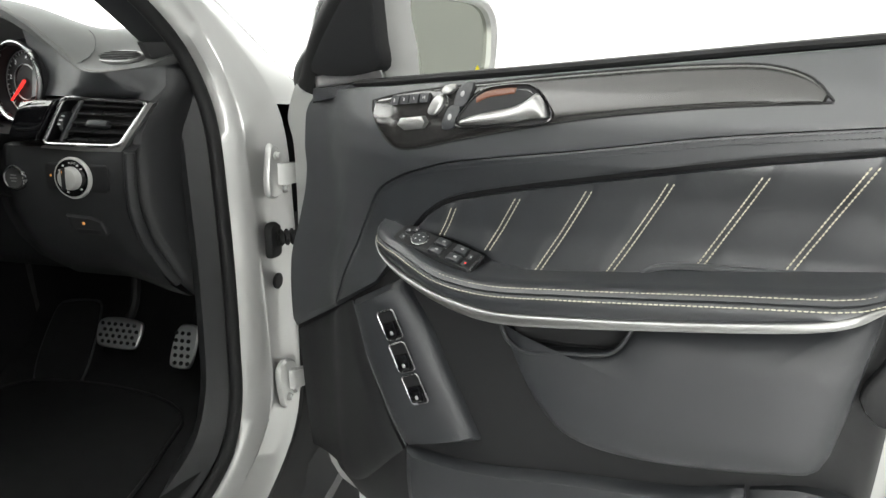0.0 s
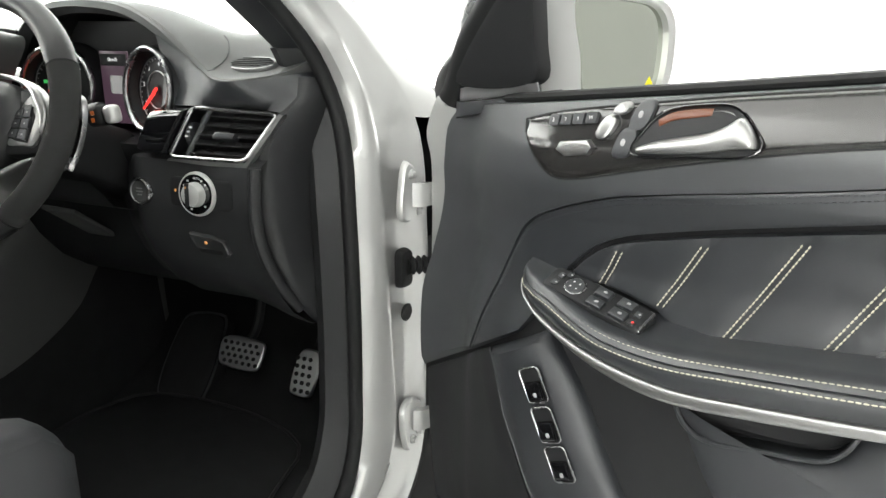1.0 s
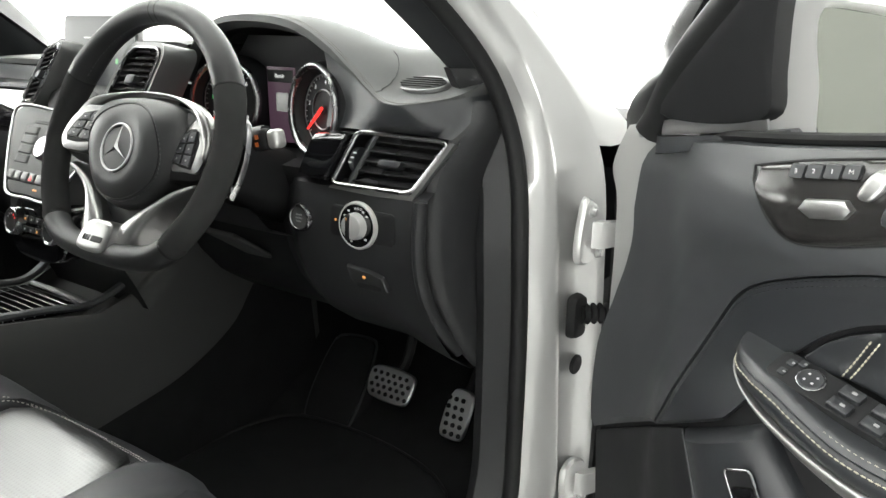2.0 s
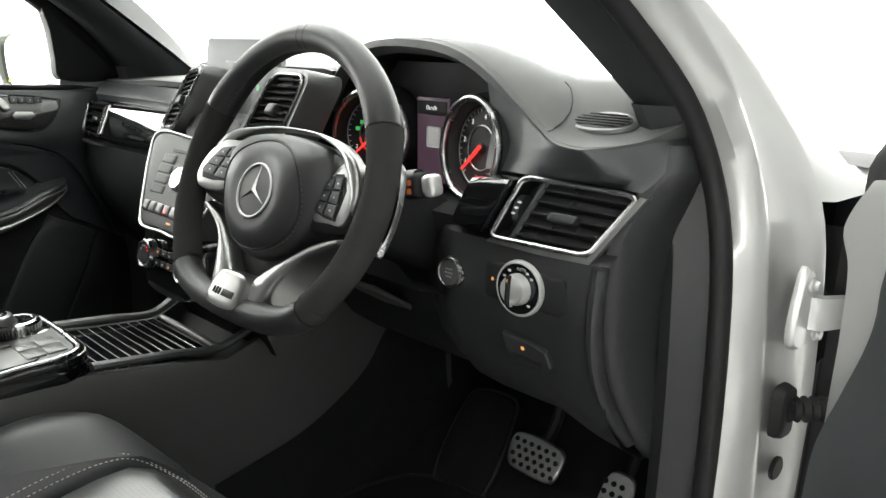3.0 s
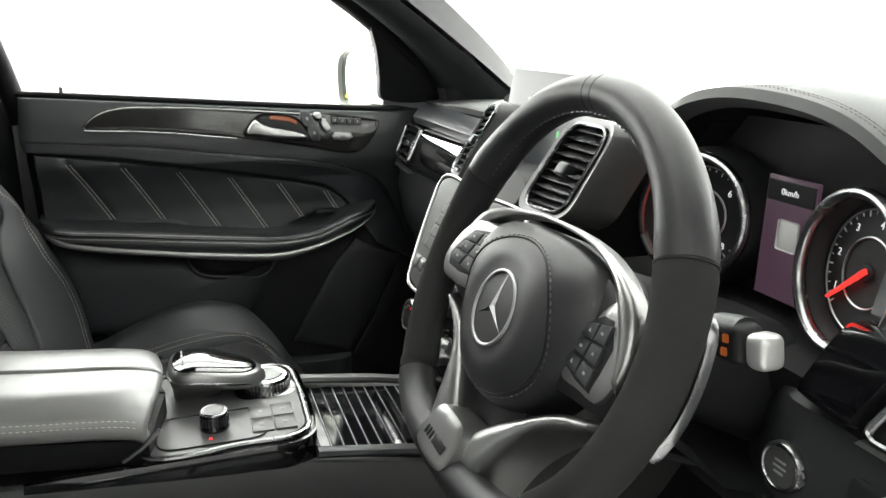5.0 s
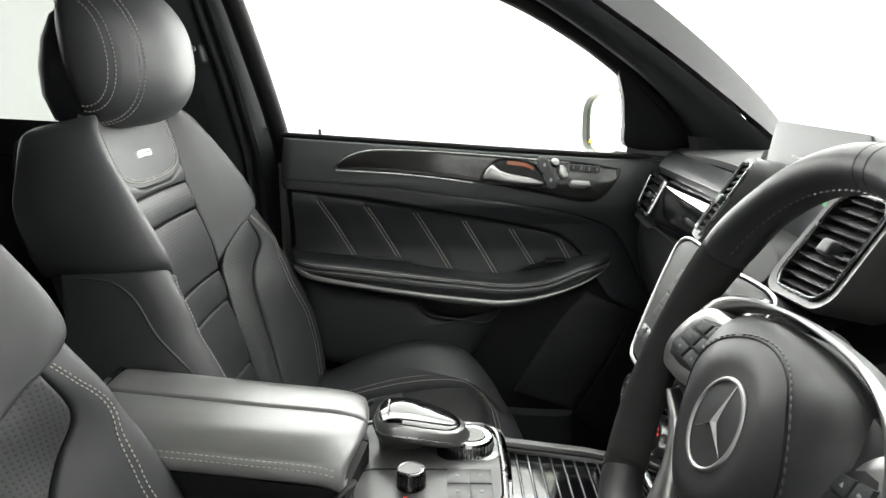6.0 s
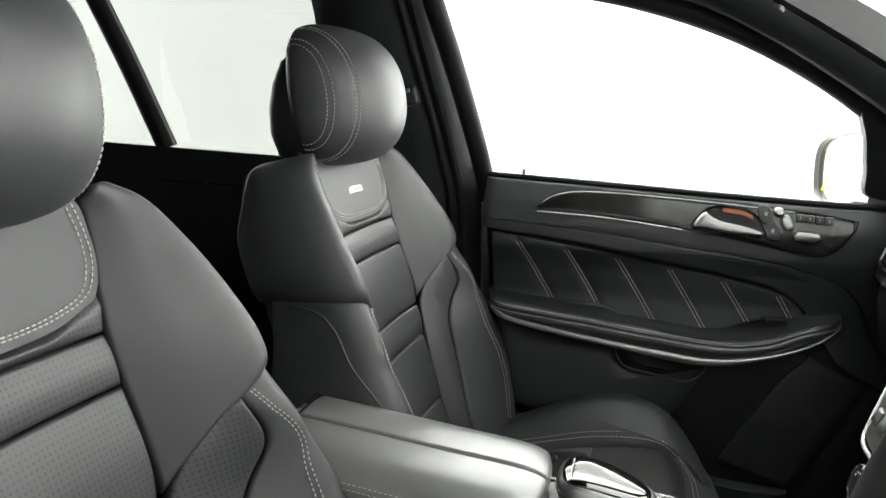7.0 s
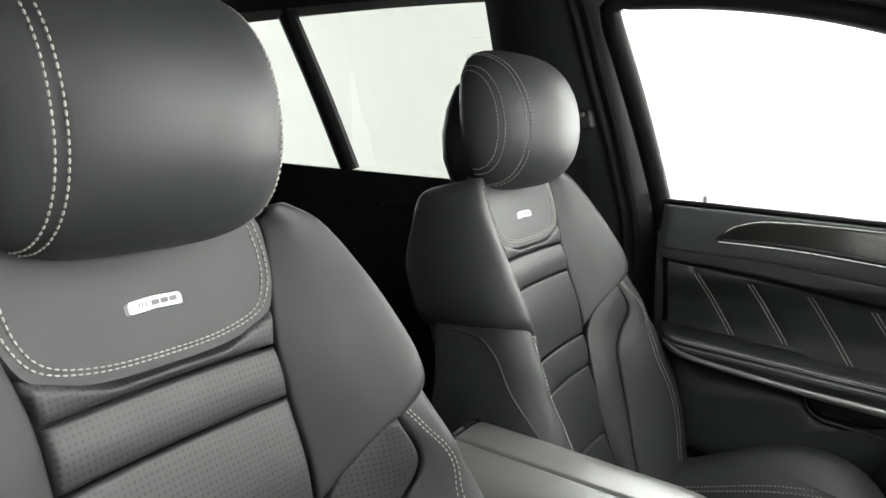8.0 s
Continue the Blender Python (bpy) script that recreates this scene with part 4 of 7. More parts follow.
    part("flange_screw", lathe([(.0055, 0), (.0055, .002), (.003, .003), (.001, .0022)], facing(F(.066, 1.160, .058), INTO if driver else (1, 0, 0)), 14), SATIN, flange)
    # mirror: its glass faces back along the car
    AX, NX = (.42, -.907), (.907, .42)

    def mir(a, b, h):
        return F(.268 + AX[0] * a + NX[0] * h, 1.222 + b, -.070 + AX[1] * a + NX[1] * h)
    house = curve([(-.100, -.078), (-.02, -.086), (.06, -.078), (.102, -.056), (.114, .0), (.108, .050), (.088, .074), (.04, .086), (-.04, .096), (-.115, .098), (-.128, .085), (-.122, .0)], 60, True)
    mirror = part("mirror_housing", puff(house, lambda a, b, h: mir(a, b, -.004 - h), .100, 2.4, 8, 0, (0, 0)), SILVER, door, "silver door mirror housing", 60)
    gl = curve([(-.040, -.068), (.0, -.072), (.06, -.066), (.085, -.052), (.094, .0), (.089, .045), (.072, .064), (.02, .075), (-.05, .084), (-.064, .080), (-.064, .05), (-.052, .0)], 60, True)
    ang = lambda p: math.atan2(p[1], p[0] - .015)
    house, gl = sorted(house, key=ang), sorted(gl, key=ang)
    part("mirror_rim", grid([[mir(a, b, -.004) for a, b in house], [mir(a * .985 + c * .015, b * .985 + d * .015, .006) for (a, b), (c, d) in zip(house, gl)], [mir(a * .5 + c * .5, b * .5 + d * .5, .012) for (a, b), (c, d) in zip(house, gl)], [mir(a * .06 + c * .94, b * .06 + d * .94, .009) for (a, b), (c, d) in zip(house, gl)], [mir(a, b, -.004) for a, b in gl]], closed_u=True), SILVER, mirror, "silver mirror surround", 60)
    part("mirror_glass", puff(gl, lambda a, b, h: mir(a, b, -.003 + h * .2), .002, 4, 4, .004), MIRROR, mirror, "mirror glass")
    part("warning_mark", puff([(.068, -.046), (.082, -.046), (.075, -.034)], lambda a, b, h: mir(a, b, -.0022 + h), .0004, 8, 2, .001), YELLOW, mirror, "yellow warning triangle")
    part("mirror_foot", grid([[F(u, 1.15 + dz, w) for dz in (-.012, .02)] for u, w in ((.14, .06), (.15, .0), (.17, -.05), (.20, -.08))] + [[F(u, 1.15 + dz, w) for dz in (-.012, .02)] for u, w in ((.26, -.07), (.25, -.04), (.24, .0), (.24, .06))], closed_v=True), PLASTIC_DARK, mirror, "black mirror foot")
    return door


build_door("vehicle_door", open_door, True)
build_door("vehicle_door", shut_door, False)

# ---- front seats ----
SX = 0.385


def centre_y(z):
    return .345 + (1.212 - z) * .325


def column_edge(z):
    return nodes(z, [(.70, .076), (.80, .083), (.925, .094), (.98, .109), (1.02, .117), (1.15, .118), (1.20, .128), (1.29, .142)])


def on_back(x, z, h):
    """A point of the backrest's middle, dished between the side bolsters."""
    return Vector((SX + x, centre_y(z) + .003 + .005 * min(1.6, abs(x) / column_edge(z)) ** 2 + h, z))


def off_back(rows, s=1):
    """Rows of (x, z, lift over the backrest's middle line) as points, on one side of the seat."""
    return [[(SX + x * s, centre_y(z) + h, z) for x, z, h in r] for r in rows]


def seat_z(x, y):
    return .664 + .145 * (y - .48) * smooth(.4, .80, y) - .085 * smooth(.895, 1.03, y) + (.012 + .048 * smooth(.5, .78, y)) * smooth(.12, .225, abs(x)) * smooth(1.02, .80, y)


def on_seat(x, y, h):
    return Vector((SX + x, y, seat_z(x, y) + h))


def stuffed(ctrl, hint, r=.006, skirt=.02, nu=34, nv=34):
    """A stuffed panel through rows of control points, its rim rounded by r and turned in by skirt. Gives the mesh and a function (u, v, height) on it."""
    def dense(n):
        t = np.linspace(0, 1, n)
        return .45 * t + .55 * (.5 - .5 * np.cos(np.pi * t))
    us, vs = dense(nu), dense(nv)

    def along(points, t):
        c = curve(points, 160)
        return np.stack([np.interp(t * 159, np.arange(160), c[:, k]) for k in range(3)], 1)
    a = np.stack([along(row, us) for row in ctrl])
    p = np.stack([along(a[:, j], vs) for j in range(nu)], 1)
    n = np.cross(np.gradient(p, axis=1), np.gradient(p, axis=0))
    n /= np.maximum(1e-9, np.linalg.norm(n, axis=2, keepdims=True))
    if (n[nv // 2, nu // 3] * np.array(hint)).sum() < 0:
        n = -n

    def reach(axis):
        d = np.linalg.norm(np.diff(p, axis=axis), axis=2)
        c = np.cumsum(d, axis=axis)
        z = np.zeros_like(np.take(c, [0], axis))
        c = np.concatenate([z, c], axis)
        return np.minimum(c, np.take(c, [-1], axis) - c)
    d = np.minimum(np.minimum(reach(0), reach(1)), r)
    q = p - n * (r - np.sqrt(np.maximum(0, r * r - (r - d) ** 2)))[..., None]
    low = p - n * (r + skirt)
    full = np.zeros((nv + 2, nu + 2, 3))
    full[1:-1, 1:-1] = q
    full[0, 1:-1], full[-1, 1:-1], full[1:-1, 0], full[1:-1, -1] = low[0], low[-1], low[:, 0], low[:, -1]
    full[0, 0], full[0, -1], full[-1, 0], full[-1, -1] = low[0, 0], low[0, -1], low[-1, 0], low[-1, -1]

    def at(u, v, h=0.0):
        i, j = np.interp(v, vs, np.arange(nv)), np.interp(u, us, np.arange(nu))
        i0, j0 = min(int(i), nv - 2), min(int(j), nu - 2)
        fi, fj = i - i0, j - j0
        mix = lambda m: (m[i0, j0] * (1 - fj) + m[i0, j0 + 1] * fj) * (1 - fi) + (m[i0 + 1, j0] * (1 - fj) + m[i0 + 1, j0 + 1] * fj) * fi
        return Vector(mix(q) + mix(n) * h)
    return grid(full.tolist()), at


seat = thing("sports_seat", SX, .45, .48, "black leather sports seat with pale double stitching", "car seat", "front seats")
FRONT = (0, 1, .3)
# shell behind the padding
half = [(.0, 1.262), (.10, 1.262), (.165, 1.258), (.205, 1.225), (.228, 1.165), (.238, 1.08), (.252, .95), (.26, .84), (.25, .74), (.22, .68), (0, .67)]
shell = half + [(-x, z) for x, z in half[-2:0:-1]]
part("back_shell", puff(curve(shell, 70, True), lambda x, z, h: Vector((SX + x * .90, centre_y(z) - .040 - h, z - .012)), .035, 3, 8, -.06, (0, .98)), LEATHER_SEAT, seat, "black seat back shell", 60)
part("back_core", puff(curve([(x * .55, (z - 1) * .94 + 1) for x, z in shell], 70, True), lambda x, z, h: on_back(x, z, -.030 + h * .2), .01, 6, 5, .04, (0, .98)), LEATHER_SEAT, seat)
# yoke panel below the headrest
yoke_low = [(-.139, 1.270), (-.143, 1.235), (-.138, 1.203), (-.122, 1.177), (-.075, 1.163), (0, 1.159), (.075, 1.163), (.122, 1.177), (.138, 1.203), (.143, 1.235), (.139, 1.270)]
yoke_line = curve([(-.130, 1.272), (-.134, 1.235), (-.129, 1.206), (-.114, 1.185), (-.072, 1.172), (0, 1.168), (.072, 1.172), (.114, 1.185), (.129, 1.206), (.134, 1.235), (.130, 1.272)], 90)
yoke = part("yoke", puff(curve(yoke_low + [(.07, 1.286), (-.07, 1.286)], 80, True), on_back, .005, 16, 8, .02, (0, 1.225)), LEATHER_SEAT, seat, "black leather yoke panel below the headrest")
stitching("stitching", [[on_back(x * sc, 1.226 + (z - 1.226) * (sc - .01), .0055) for x, z in yoke_line] for sc in (1.0, .945)], yoke, THREAD_PALE, .0046, .0016, .0010, "pale double stitching")
badge_m = facing(on_back(0, 1.212, .0055), (0, 1, .325))
badge = part("badge", plate([(-.029, -.006), (-.0295, .0015), (-.027, .0048), (0, .0062), (.027, .0048), (.0295, .0015), (.029, -.006), (.026, -.0068), (0, -.0055), (-.026, -.0068)], badge_m, .0022, .002), SATIN, seat, "small bright metal badge")
for i in range(3):
    part("badge_mark", plate([(-.0012, -.0024), (.0002, -.0024), (.0016, .0024), (.0002, .0024)], badge_m @ Matrix.Translation((-.0165 + .0034 * i, 0, .0021)), .0003, .001), CONSOLE_GREY, badge)
for i in range(3):
    part("badge_mark", plate(rounded(.0082, .0044, .0012, 3), badge_m @ Matrix.Translation((-.0002 + .0092 * i, 0, .0021)), .0003, .001), CONSOLE_GREY, badge)
# perforated flutes of the middle
XF = np.linspace(-1, 1, 9)
levels = [(None, 1.1485), (1.1475, 1.0985), (1.0975, .9825), (.9815, .9285), (.9275, .8075), (.8065, .70)]
for a, b in levels:
    rows = []
    for f in (0, .15, .3, .5, .75, 1):
        row = []
        for x in XF:
            top = a if a else 1.164 + .036 * smooth(.35, 1, abs(x)) ** 1.6
            z = top + (b - top) * f
            row.append(tuple(on_back(x * (column_edge(z) + .001), z, .004 + .004 * math.sin(math.pi * f) - (0 if a else .011 * (1 - smooth(.08, .55, f))))))
        rows.append(row)
    bm, _ = stuffed(rows, FRONT, .0048 if a else .003, .012)
    part("back_flute", bm, PERFORATED, seat, "perforated leather flute", 60)
for s in (1, -1):
    # shoulder wing: front face, ridge, side face
    wing_rows = [
        [(0.140, 1.268, 0.009), (0.146, 1.278, 0.027), (0.152, 1.285, 0.030), (0.172, 1.284, 0.020), (0.186, 1.277, -0.010), (0.194, 1.268, -0.045)],
        [(0.142, 1.250, 0.009), (0.173, 1.257, 0.034), (0.199, 1.262, 0.040), (0.219, 1.259, 0.015), (0.227, 1.257, -0.044), (0.217, 1.256, -0.057)],
        [(0.131, 1.200, 0.009), (0.180, 1.209, 0.041), (0.224, 1.216, 0.056), (0.244, 1.213, 0.031), (0.252, 1.211, -0.028), (0.242, 1.210, -0.073)],
        [(0.121, 1.150, 0.009), (0.183, 1.158, 0.050), (0.240, 1.165, 0.073), (0.260, 1.162, 0.048), (0.268, 1.160, -0.011), (0.258, 1.159, -0.090)],
        [(0.120, 1.085, 0.009), (0.186, 1.102, 0.057), (0.247, 1.115, 0.087), (0.267, 1.112, 0.062), (0.275, 1.110, 0.003), (0.265, 1.109, -0.090)],
        [(0.121, 1.032, 0.011), (0.185, 1.068, 0.058), (0.244, 1.088, 0.088), (0.264, 1.085, 0.063), (0.272, 1.083, 0.004), (0.262, 1.082, -0.090)],
        [(0.119, 0.990, 0.012), (0.178, 1.042, 0.055), (0.232, 1.070, 0.079), (0.252, 1.067, 0.054), (0.260, 1.065, -0.005), (0.250, 1.064, -0.090)]]
    bm, at = stuffed(off_back(wing_rows, s), FRONT, .007, .02, 48, 44)
    part("shoulder_wing", bm, LEATHER_SEAT, seat, "padded leather shoulder wing", 70)
    # perforated inner bolster below the wing
    inner_rows = [
        [(.186, 1.055, .053), (.193, 1.058, .067), (.203, 1.060, .073)],
        [(.150, 1.027, .034), (.185, 1.022, .058), (.219, 1.010, .073)],
        [(.120, .982, .015), (.155, .982, .038), (.193, .974, .055)],
        [(.109, .945, .013), (.138, .945, .034), (.167, .942, .047)],
        [(.096, .892, .012), (.124, .892, .034), (.152, .890, .046)],
        [(.088, .838, .012), (.112, .836, .034), (.139, .833, .046)],
        [(.080, .770, .012), (.098, .768, .034), (.116, .765, .046)],
        [(.077, .700, .012), (.090, .700, .034), (.102, .700, .046)]]
    bm, at = stuffed(off_back(inner_rows, s), FRONT, .005, .02, 24, 50)
    part("inner_bolster", bm, PERFORATED, seat, "perforated inner side bolster", 60)
    # outer bolster: front, ridge and side face
    outer_rows = [
        [(.200, 1.074, .064), (.218, 1.080, .072), (.240, 1.084, .078), (.262, 1.084, .060), (.268, 1.084, .0), (.260, 1.080, -.06)],
        [(.222, 1.010, .073), (.240, 1.010, .088), (.262, 1.008, .095), (.284, 1.004, .074), (.291, 1.000, .0), (.284, 1.0, -.075)],
        [(.197, .974, .055), (.232, .970, .085), (.268, .962, .102), (.297, .955, .080), (.303, .950, .0), (.296, .95, -.09)],
        [(.171, .942, .047), (.222, .926, .087), (.272, .914, .110), (.304, .905, .086), (.311, .900, .0), (.304, .90, -.10)],
        [(.156, .890, .046), (.213, .872, .086), (.270, .862, .113), (.304, .855, .088), (.312, .850, .0), (.306, .85, -.12)],
        [(.143, .833, .046), (.203, .815, .084), (.262, .804, .111), (.298, .796, .088), (.307, .790, .0), (.302, .79, -.13)],
        [(.120, .765, .046), (.183, .750, .078), (.245, .740, .103), (.285, .730, .085), (.294, .725, .0), (.290, .72, -.13)],
        [(.106, .700, .046), (.160, .695, .072), (.225, .690, .095), (.268, .685, .080), (.278, .680, .0), (.275, .68, -.13)]]
    bm, at = stuffed(off_back(outer_rows, s), FRONT, .007, .02, 48, 50)
    ob = part("side_bolster", bm, LEATHER_SEAT, seat, "padded leather side bolster", 70)
    stitching("stitching", [[at(u0 + du, v, .0006) for v, u0 in zip(np.linspace(.03, .93, 80), np.interp(np.linspace(.03, .93, 80), [0, .12, .25, .4, .6, .8, 1], [.055, .09, .175, .24, .285, .29, .28]))] for du in (0, .022)], ob, THREAD_PALE, .0042, .0020, .0008, "pale double stitching")
    arc = [(.030, .82), (.036, .70), (.060, .56), (.12, .475), (.24, .44), (.40, .43), (.60, .43)]
    part("side_seam", tube([at(u, v, .0004) for v, u in curve(arc, 40)], .0022, 6), LEATHER_SEAT, ob, "raised seam on the bolster side")
# headrest: a deep rounded cushion with double stitched bands round its sides
HZ, HA, HY = 1.371, .153, .322


def head_point(x, a, lift=0.0):
    e = min(1, abs(x) / HA)
    fy = max(1e-6, 1 - e**2.0) ** .5
    fz = max(1e-6, 1 - e**3.3) ** (1 / 3.3)
    c, s_ = math.cos(a), math.sin(a)
    c, s_ = math.copysign(abs(c) ** .92, c), math.copysign(abs(s_) ** .92, s_)
    deep = (.116 if c > 0 else .046) + lift
    return Vector((SX + x, HY - .012 * s_ * fz + deep * fy * c, HZ + (.1155 + lift) * fz * s_))


def band(x):
    return sum(math.exp(-((abs(x) - b) / .0035) ** 2) for b in (.106, .137))


XH = sorted([HA * math.sin(t) for t in np.linspace(-math.pi / 2, math.pi / 2, 45)] + [s * (b + d) for s in (1, -1) for b in (.106, .137) for d in (-.008, -.004, -.002, .002, .004, .008)])
head = part("headrest", grid([[head_point(x, 2 * math.pi * j / 48, -.0018 * band(x)) for j in range(48)] for x in XH], closed_u=True, cap=True), LEATHER_SEAT, seat, "rounded leather headrest with double stitched bands", 70)
stitching("stitching", [[head_point(s * x, a, .0004) for a in np.linspace(-1.75, 2.3, 90)] for s in (1, -1) for x in (.1025, .1095, .1340, .1400)], head, THREAD_PALE, .0045, .0018, .0010, "pale double stitching")
back_rows = []
for z, w, d in ((1.264, .118, .056), (1.274, .130, .074), (1.31, .136, .084), (1.35, .136, .081), (1.39, .130, .069), (1.425, .118, .050), (1.442, .100, .028)):
    back_rows.append([Vector((SX + w * math.cos(a), HY - .002 - (z - 1.35) * .10 - d * max(0, math.sin(a)) ** .36 + .01 * (math.sin(a) < .01), z)) for a in np.linspace(0, math.pi, 28)])
part("headrest_back", grid(back_rows, cap=True), PLASTIC, seat, "black headrest shell", 60)
for s in (1, -1):
    part("headrest_post", tube([Vector((SX + .06 * s, centre_y(z) - .02, z)) for z in (1.20, 1.24, 1.28)], .006, 10), BRIGHT, seat)
# cushion
ahead = lambda y: y if y < .8 else .8 + (y - .8) * .95
nearer = lambda pts, n, c=False: curve([(x, ahead(y)) for x, y in pts], n, c)
cush = nearer([(-.262, .36), (-.268, .6), (-.272, .80), (-.262, .91), (-.215, .995), (-.10, 1.026), (.10, 1.026), (.215, .995), (.262, .91), (.272, .80), (.268, .6), (.262, .36)], 70, True)
part("cushion_core", puff(cush, lambda x, y, h: on_seat(x * .985, y - .004, h - .008), .008, 5, 8, .12, (0, .65)), LEATHER_SEAT, seat, "black leather seat cushion side", 60)
for a, b in ((.40, .55), (.553, .66), (.663, .77)):
    xs = np.linspace(-.138, .138, 24)
    part("cushion_flute", strip([(x, a) for x in xs], [(x, b) for x in xs], on_seat, .014, 2.6, 16, 7, .02), PERFORATED_FLAT, seat, "perforated leather flute")
xs = np.linspace(-.138, .138, 24)
part("thigh_pad", puff([(x, ahead(y)) for x, y in [(-.138, .774), (-.1395, .82), (-.138, .865), (-.131, .905), (-.115, .932), (-.09, .946), (-.05, .951), (0, .952), (.05, .951), (.09, .946), (.115, .932), (.131, .905), (.138, .865), (.1395, .82), (.138, .774), (.07, .7735), (0, .7735), (-.07, .7735)]], on_seat, .017, 5, 9, .04, (0, .855)), PERFORATED_FLAT, seat, "perforated leather front cushion pad")
for s in (1, -1):
    bo = nearer([(.142 * s, .40), (.20 * s, .38), (.255 * s, .38), (.264 * s, .6), (.268 * s, .80), (.257 * s, .90), (.212 * s, .976), (.16 * s, .998), (.125 * s, .985), (.136 * s, .95), (.144 * s, .87), (.143 * s, .6)], 70, True)
    bl = part("cushion_bolster", puff(bo, on_seat, .022, 2.8, 8, .05, (.205 * s, .66)), LEATHER_SEAT, seat, "padded leather cushion bolster", 60)
    ln = nearer([(.152 * s, .42), (.153 * s, .6), (.155 * s, .80), (.151 * s, .88), (.136 * s, .936), (.105 * s, .960), (.05 * s, .967), (.001 * s, .968)], 70)
    stitching("stitching", [[on_seat(x + d * s * smooth(.96, .90, y), y + d * smooth(.90, .96, y), .0172 - .011 * smooth(.87, .95, y)) for x, y in ln] for d in (-.0045, .0045)], bl, THREAD_PALE, .0042, .0024, .0008, "pale double stitching")
part("seat_base", box((.46, .44, .16), Matrix.Translation((SX, .64, .565)), .02), PLASTIC_DARK, seat, "black seat base")
for s in (1, -1):
    part("seat_rail", box((.04, .60, .04), Matrix.Translation((SX + .19 * s, .62, .492)), .006), SATIN, seat, "metal seat rail")
copy_thing(seat, pose(-SX, .45, .48))

# the driver's cushion is set a little higher and further ahead
for ob in seat.children:
    if ob.name.split(".")[0] in ("cushion_core", "cushion_flute", "thigh_pad", "cushion_bolster"):
        ob.location += Vector((0, .014, .018))

# seat belt on the passenger's pillar
belt = thing("seat_belt", -.68, .34, .60, "grey seat belt hanging from its pillar guide", "seat belt")
part("webbing", grid([[(-.672 + .16 * (1.40 - z) * -.35, .335 + .06 * (1.40 - z) + d, z) for d in (-.024, .024)] for z in np.linspace(1.39, .62, 18)] ), PILLAR, belt, "grey woven belt webbing")
guide = part("belt_guide", box((.030, .066, .040), pose(-.650, .352, 1.372, 12, 0, 0), .008, 3), PLASTIC, belt, "black belt guide")
part("guide_cap", box((.006, .030, .010), pose(-.634, .356, 1.384, 12, 0, 0), .003), SATIN, guide)
part("slide_track", box((.010, .050, .16), pose(-.668, .355, 1.44, 10, 0, 0), .004), PLASTIC_DARK, belt, "height adjuster track")

# ---- dashboard ----
dash = thing("dashboard", 0, 1.45, .60, "black leather dashboard with piano black trim and chrome vents", "dashboard")
BROW = [(.165, 1.195), (.185, 1.225), (.22, 1.262), (.29, 1.287), (.39, 1.289), (.46, 1.276), (.515, 1.248), (.555, 1.217), (.595, 1.189), (.635, 1.176), (.70, 1.177), (.752, 1.188)]


def brow_y(x):
    return nodes(x, [(.165, 1.32), (.25, 1.312), (.5, 1.31), (.57, 1.311), (.60, 1.304), (.64, 1.282), (.68, 1.270), (.705, 1.288), (.73, 1.335), (.752, 1.40)])


brow = curve(BROW, 90)
rows = []
for f in np.linspace(0, 1, 26):
    row = []
    for x, z in brow:
        y = brow_y(x)
        back = 1.72 - .05 * smooth(.3, .5, x) - .10 * smooth(.69, .745, x)
        zf = 1.178
        side_k = smooth(.42, .60, x)
        zz = zf + (z - zf) * (1 - f**1.7) + .012 * math.sin(math.pi * min(1, f * 1.25)) * (f < .8)
        rise = nodes(y + (back - y) * f, [(1.27, 0), (1.33, .03), (1.37, .18), (1.41, .45), (1.46, .78), (1.52, .96), (1.58, 1), (1.72, .97)])
        zz += (z + (1.247 - z) * rise - zz) * side_k
        row.append((x, y + (back - y) * f, zz))
    rows.append(row)
over = lambda x: 1 - smooth(.52, .58, x)
lip = [[(x - .015 * (x - .385) * over(x), brow_y(x) + .018, z - .008 - .012 * over(x)) for x, z in brow], [(x, brow_y(x) - .004 * over(x), z - .002 - .008 * over(x)) for x, z in brow]]
rows.append([(x, y + .012, z - .05) for x, y, z in rows[-1]])
top_rows = rows[:26]
hood = part("instrument_hood", grid([lip[0], lip[1]] + rows), DASH_LEATHER_SHEEN, dash, "black leather hood over the instruments with a stitched edge", 60)
stitching("stitching", [[(x, brow_y(x) + d, z + .0012 + .16 * d * (x < .6)) for x, z in brow] for d in (.007, .0115)], hood, SATIN_THREAD, .0034, .0018, .0005, "pale stitching along the edge")


def on_hood(x, y, lift=.0006):
    i = int(np.abs(brow[:, 0] - x).argmin())
    ys = [r[i][1] for r in top_rows]
    return Vector((x, y, float(np.interp(y, ys, [r[i][2] for r in top_rows])) + lift))


part("hood_seam", tube([on_hood(x, y) for x, y in curve([(.606, 1.312), (.600, 1.35), (.586, 1.39), (.562, 1.42), (.545, 1.432)], 40)], .0008, 6), PLASTIC_DARK, hood, "fine seam at the end of the hood")
part("screen_crease", tube([on_hood(x, 1.60 - .05 * smooth(.5, .74, x)) for x in np.linspace(.40, .74, 30)], .0014, 6), PLASTIC_DARK, hood, "fine joint before the windscreen")
part("screen_seal", tube([on_hood(x, top_rows[-1][60][1] - .004, .003) for x in np.linspace(.30, .690, 30)], .005, 8), RUBBER, hood, "black seal at the foot of the windscreen")
# passenger side and middle pad
rows = []
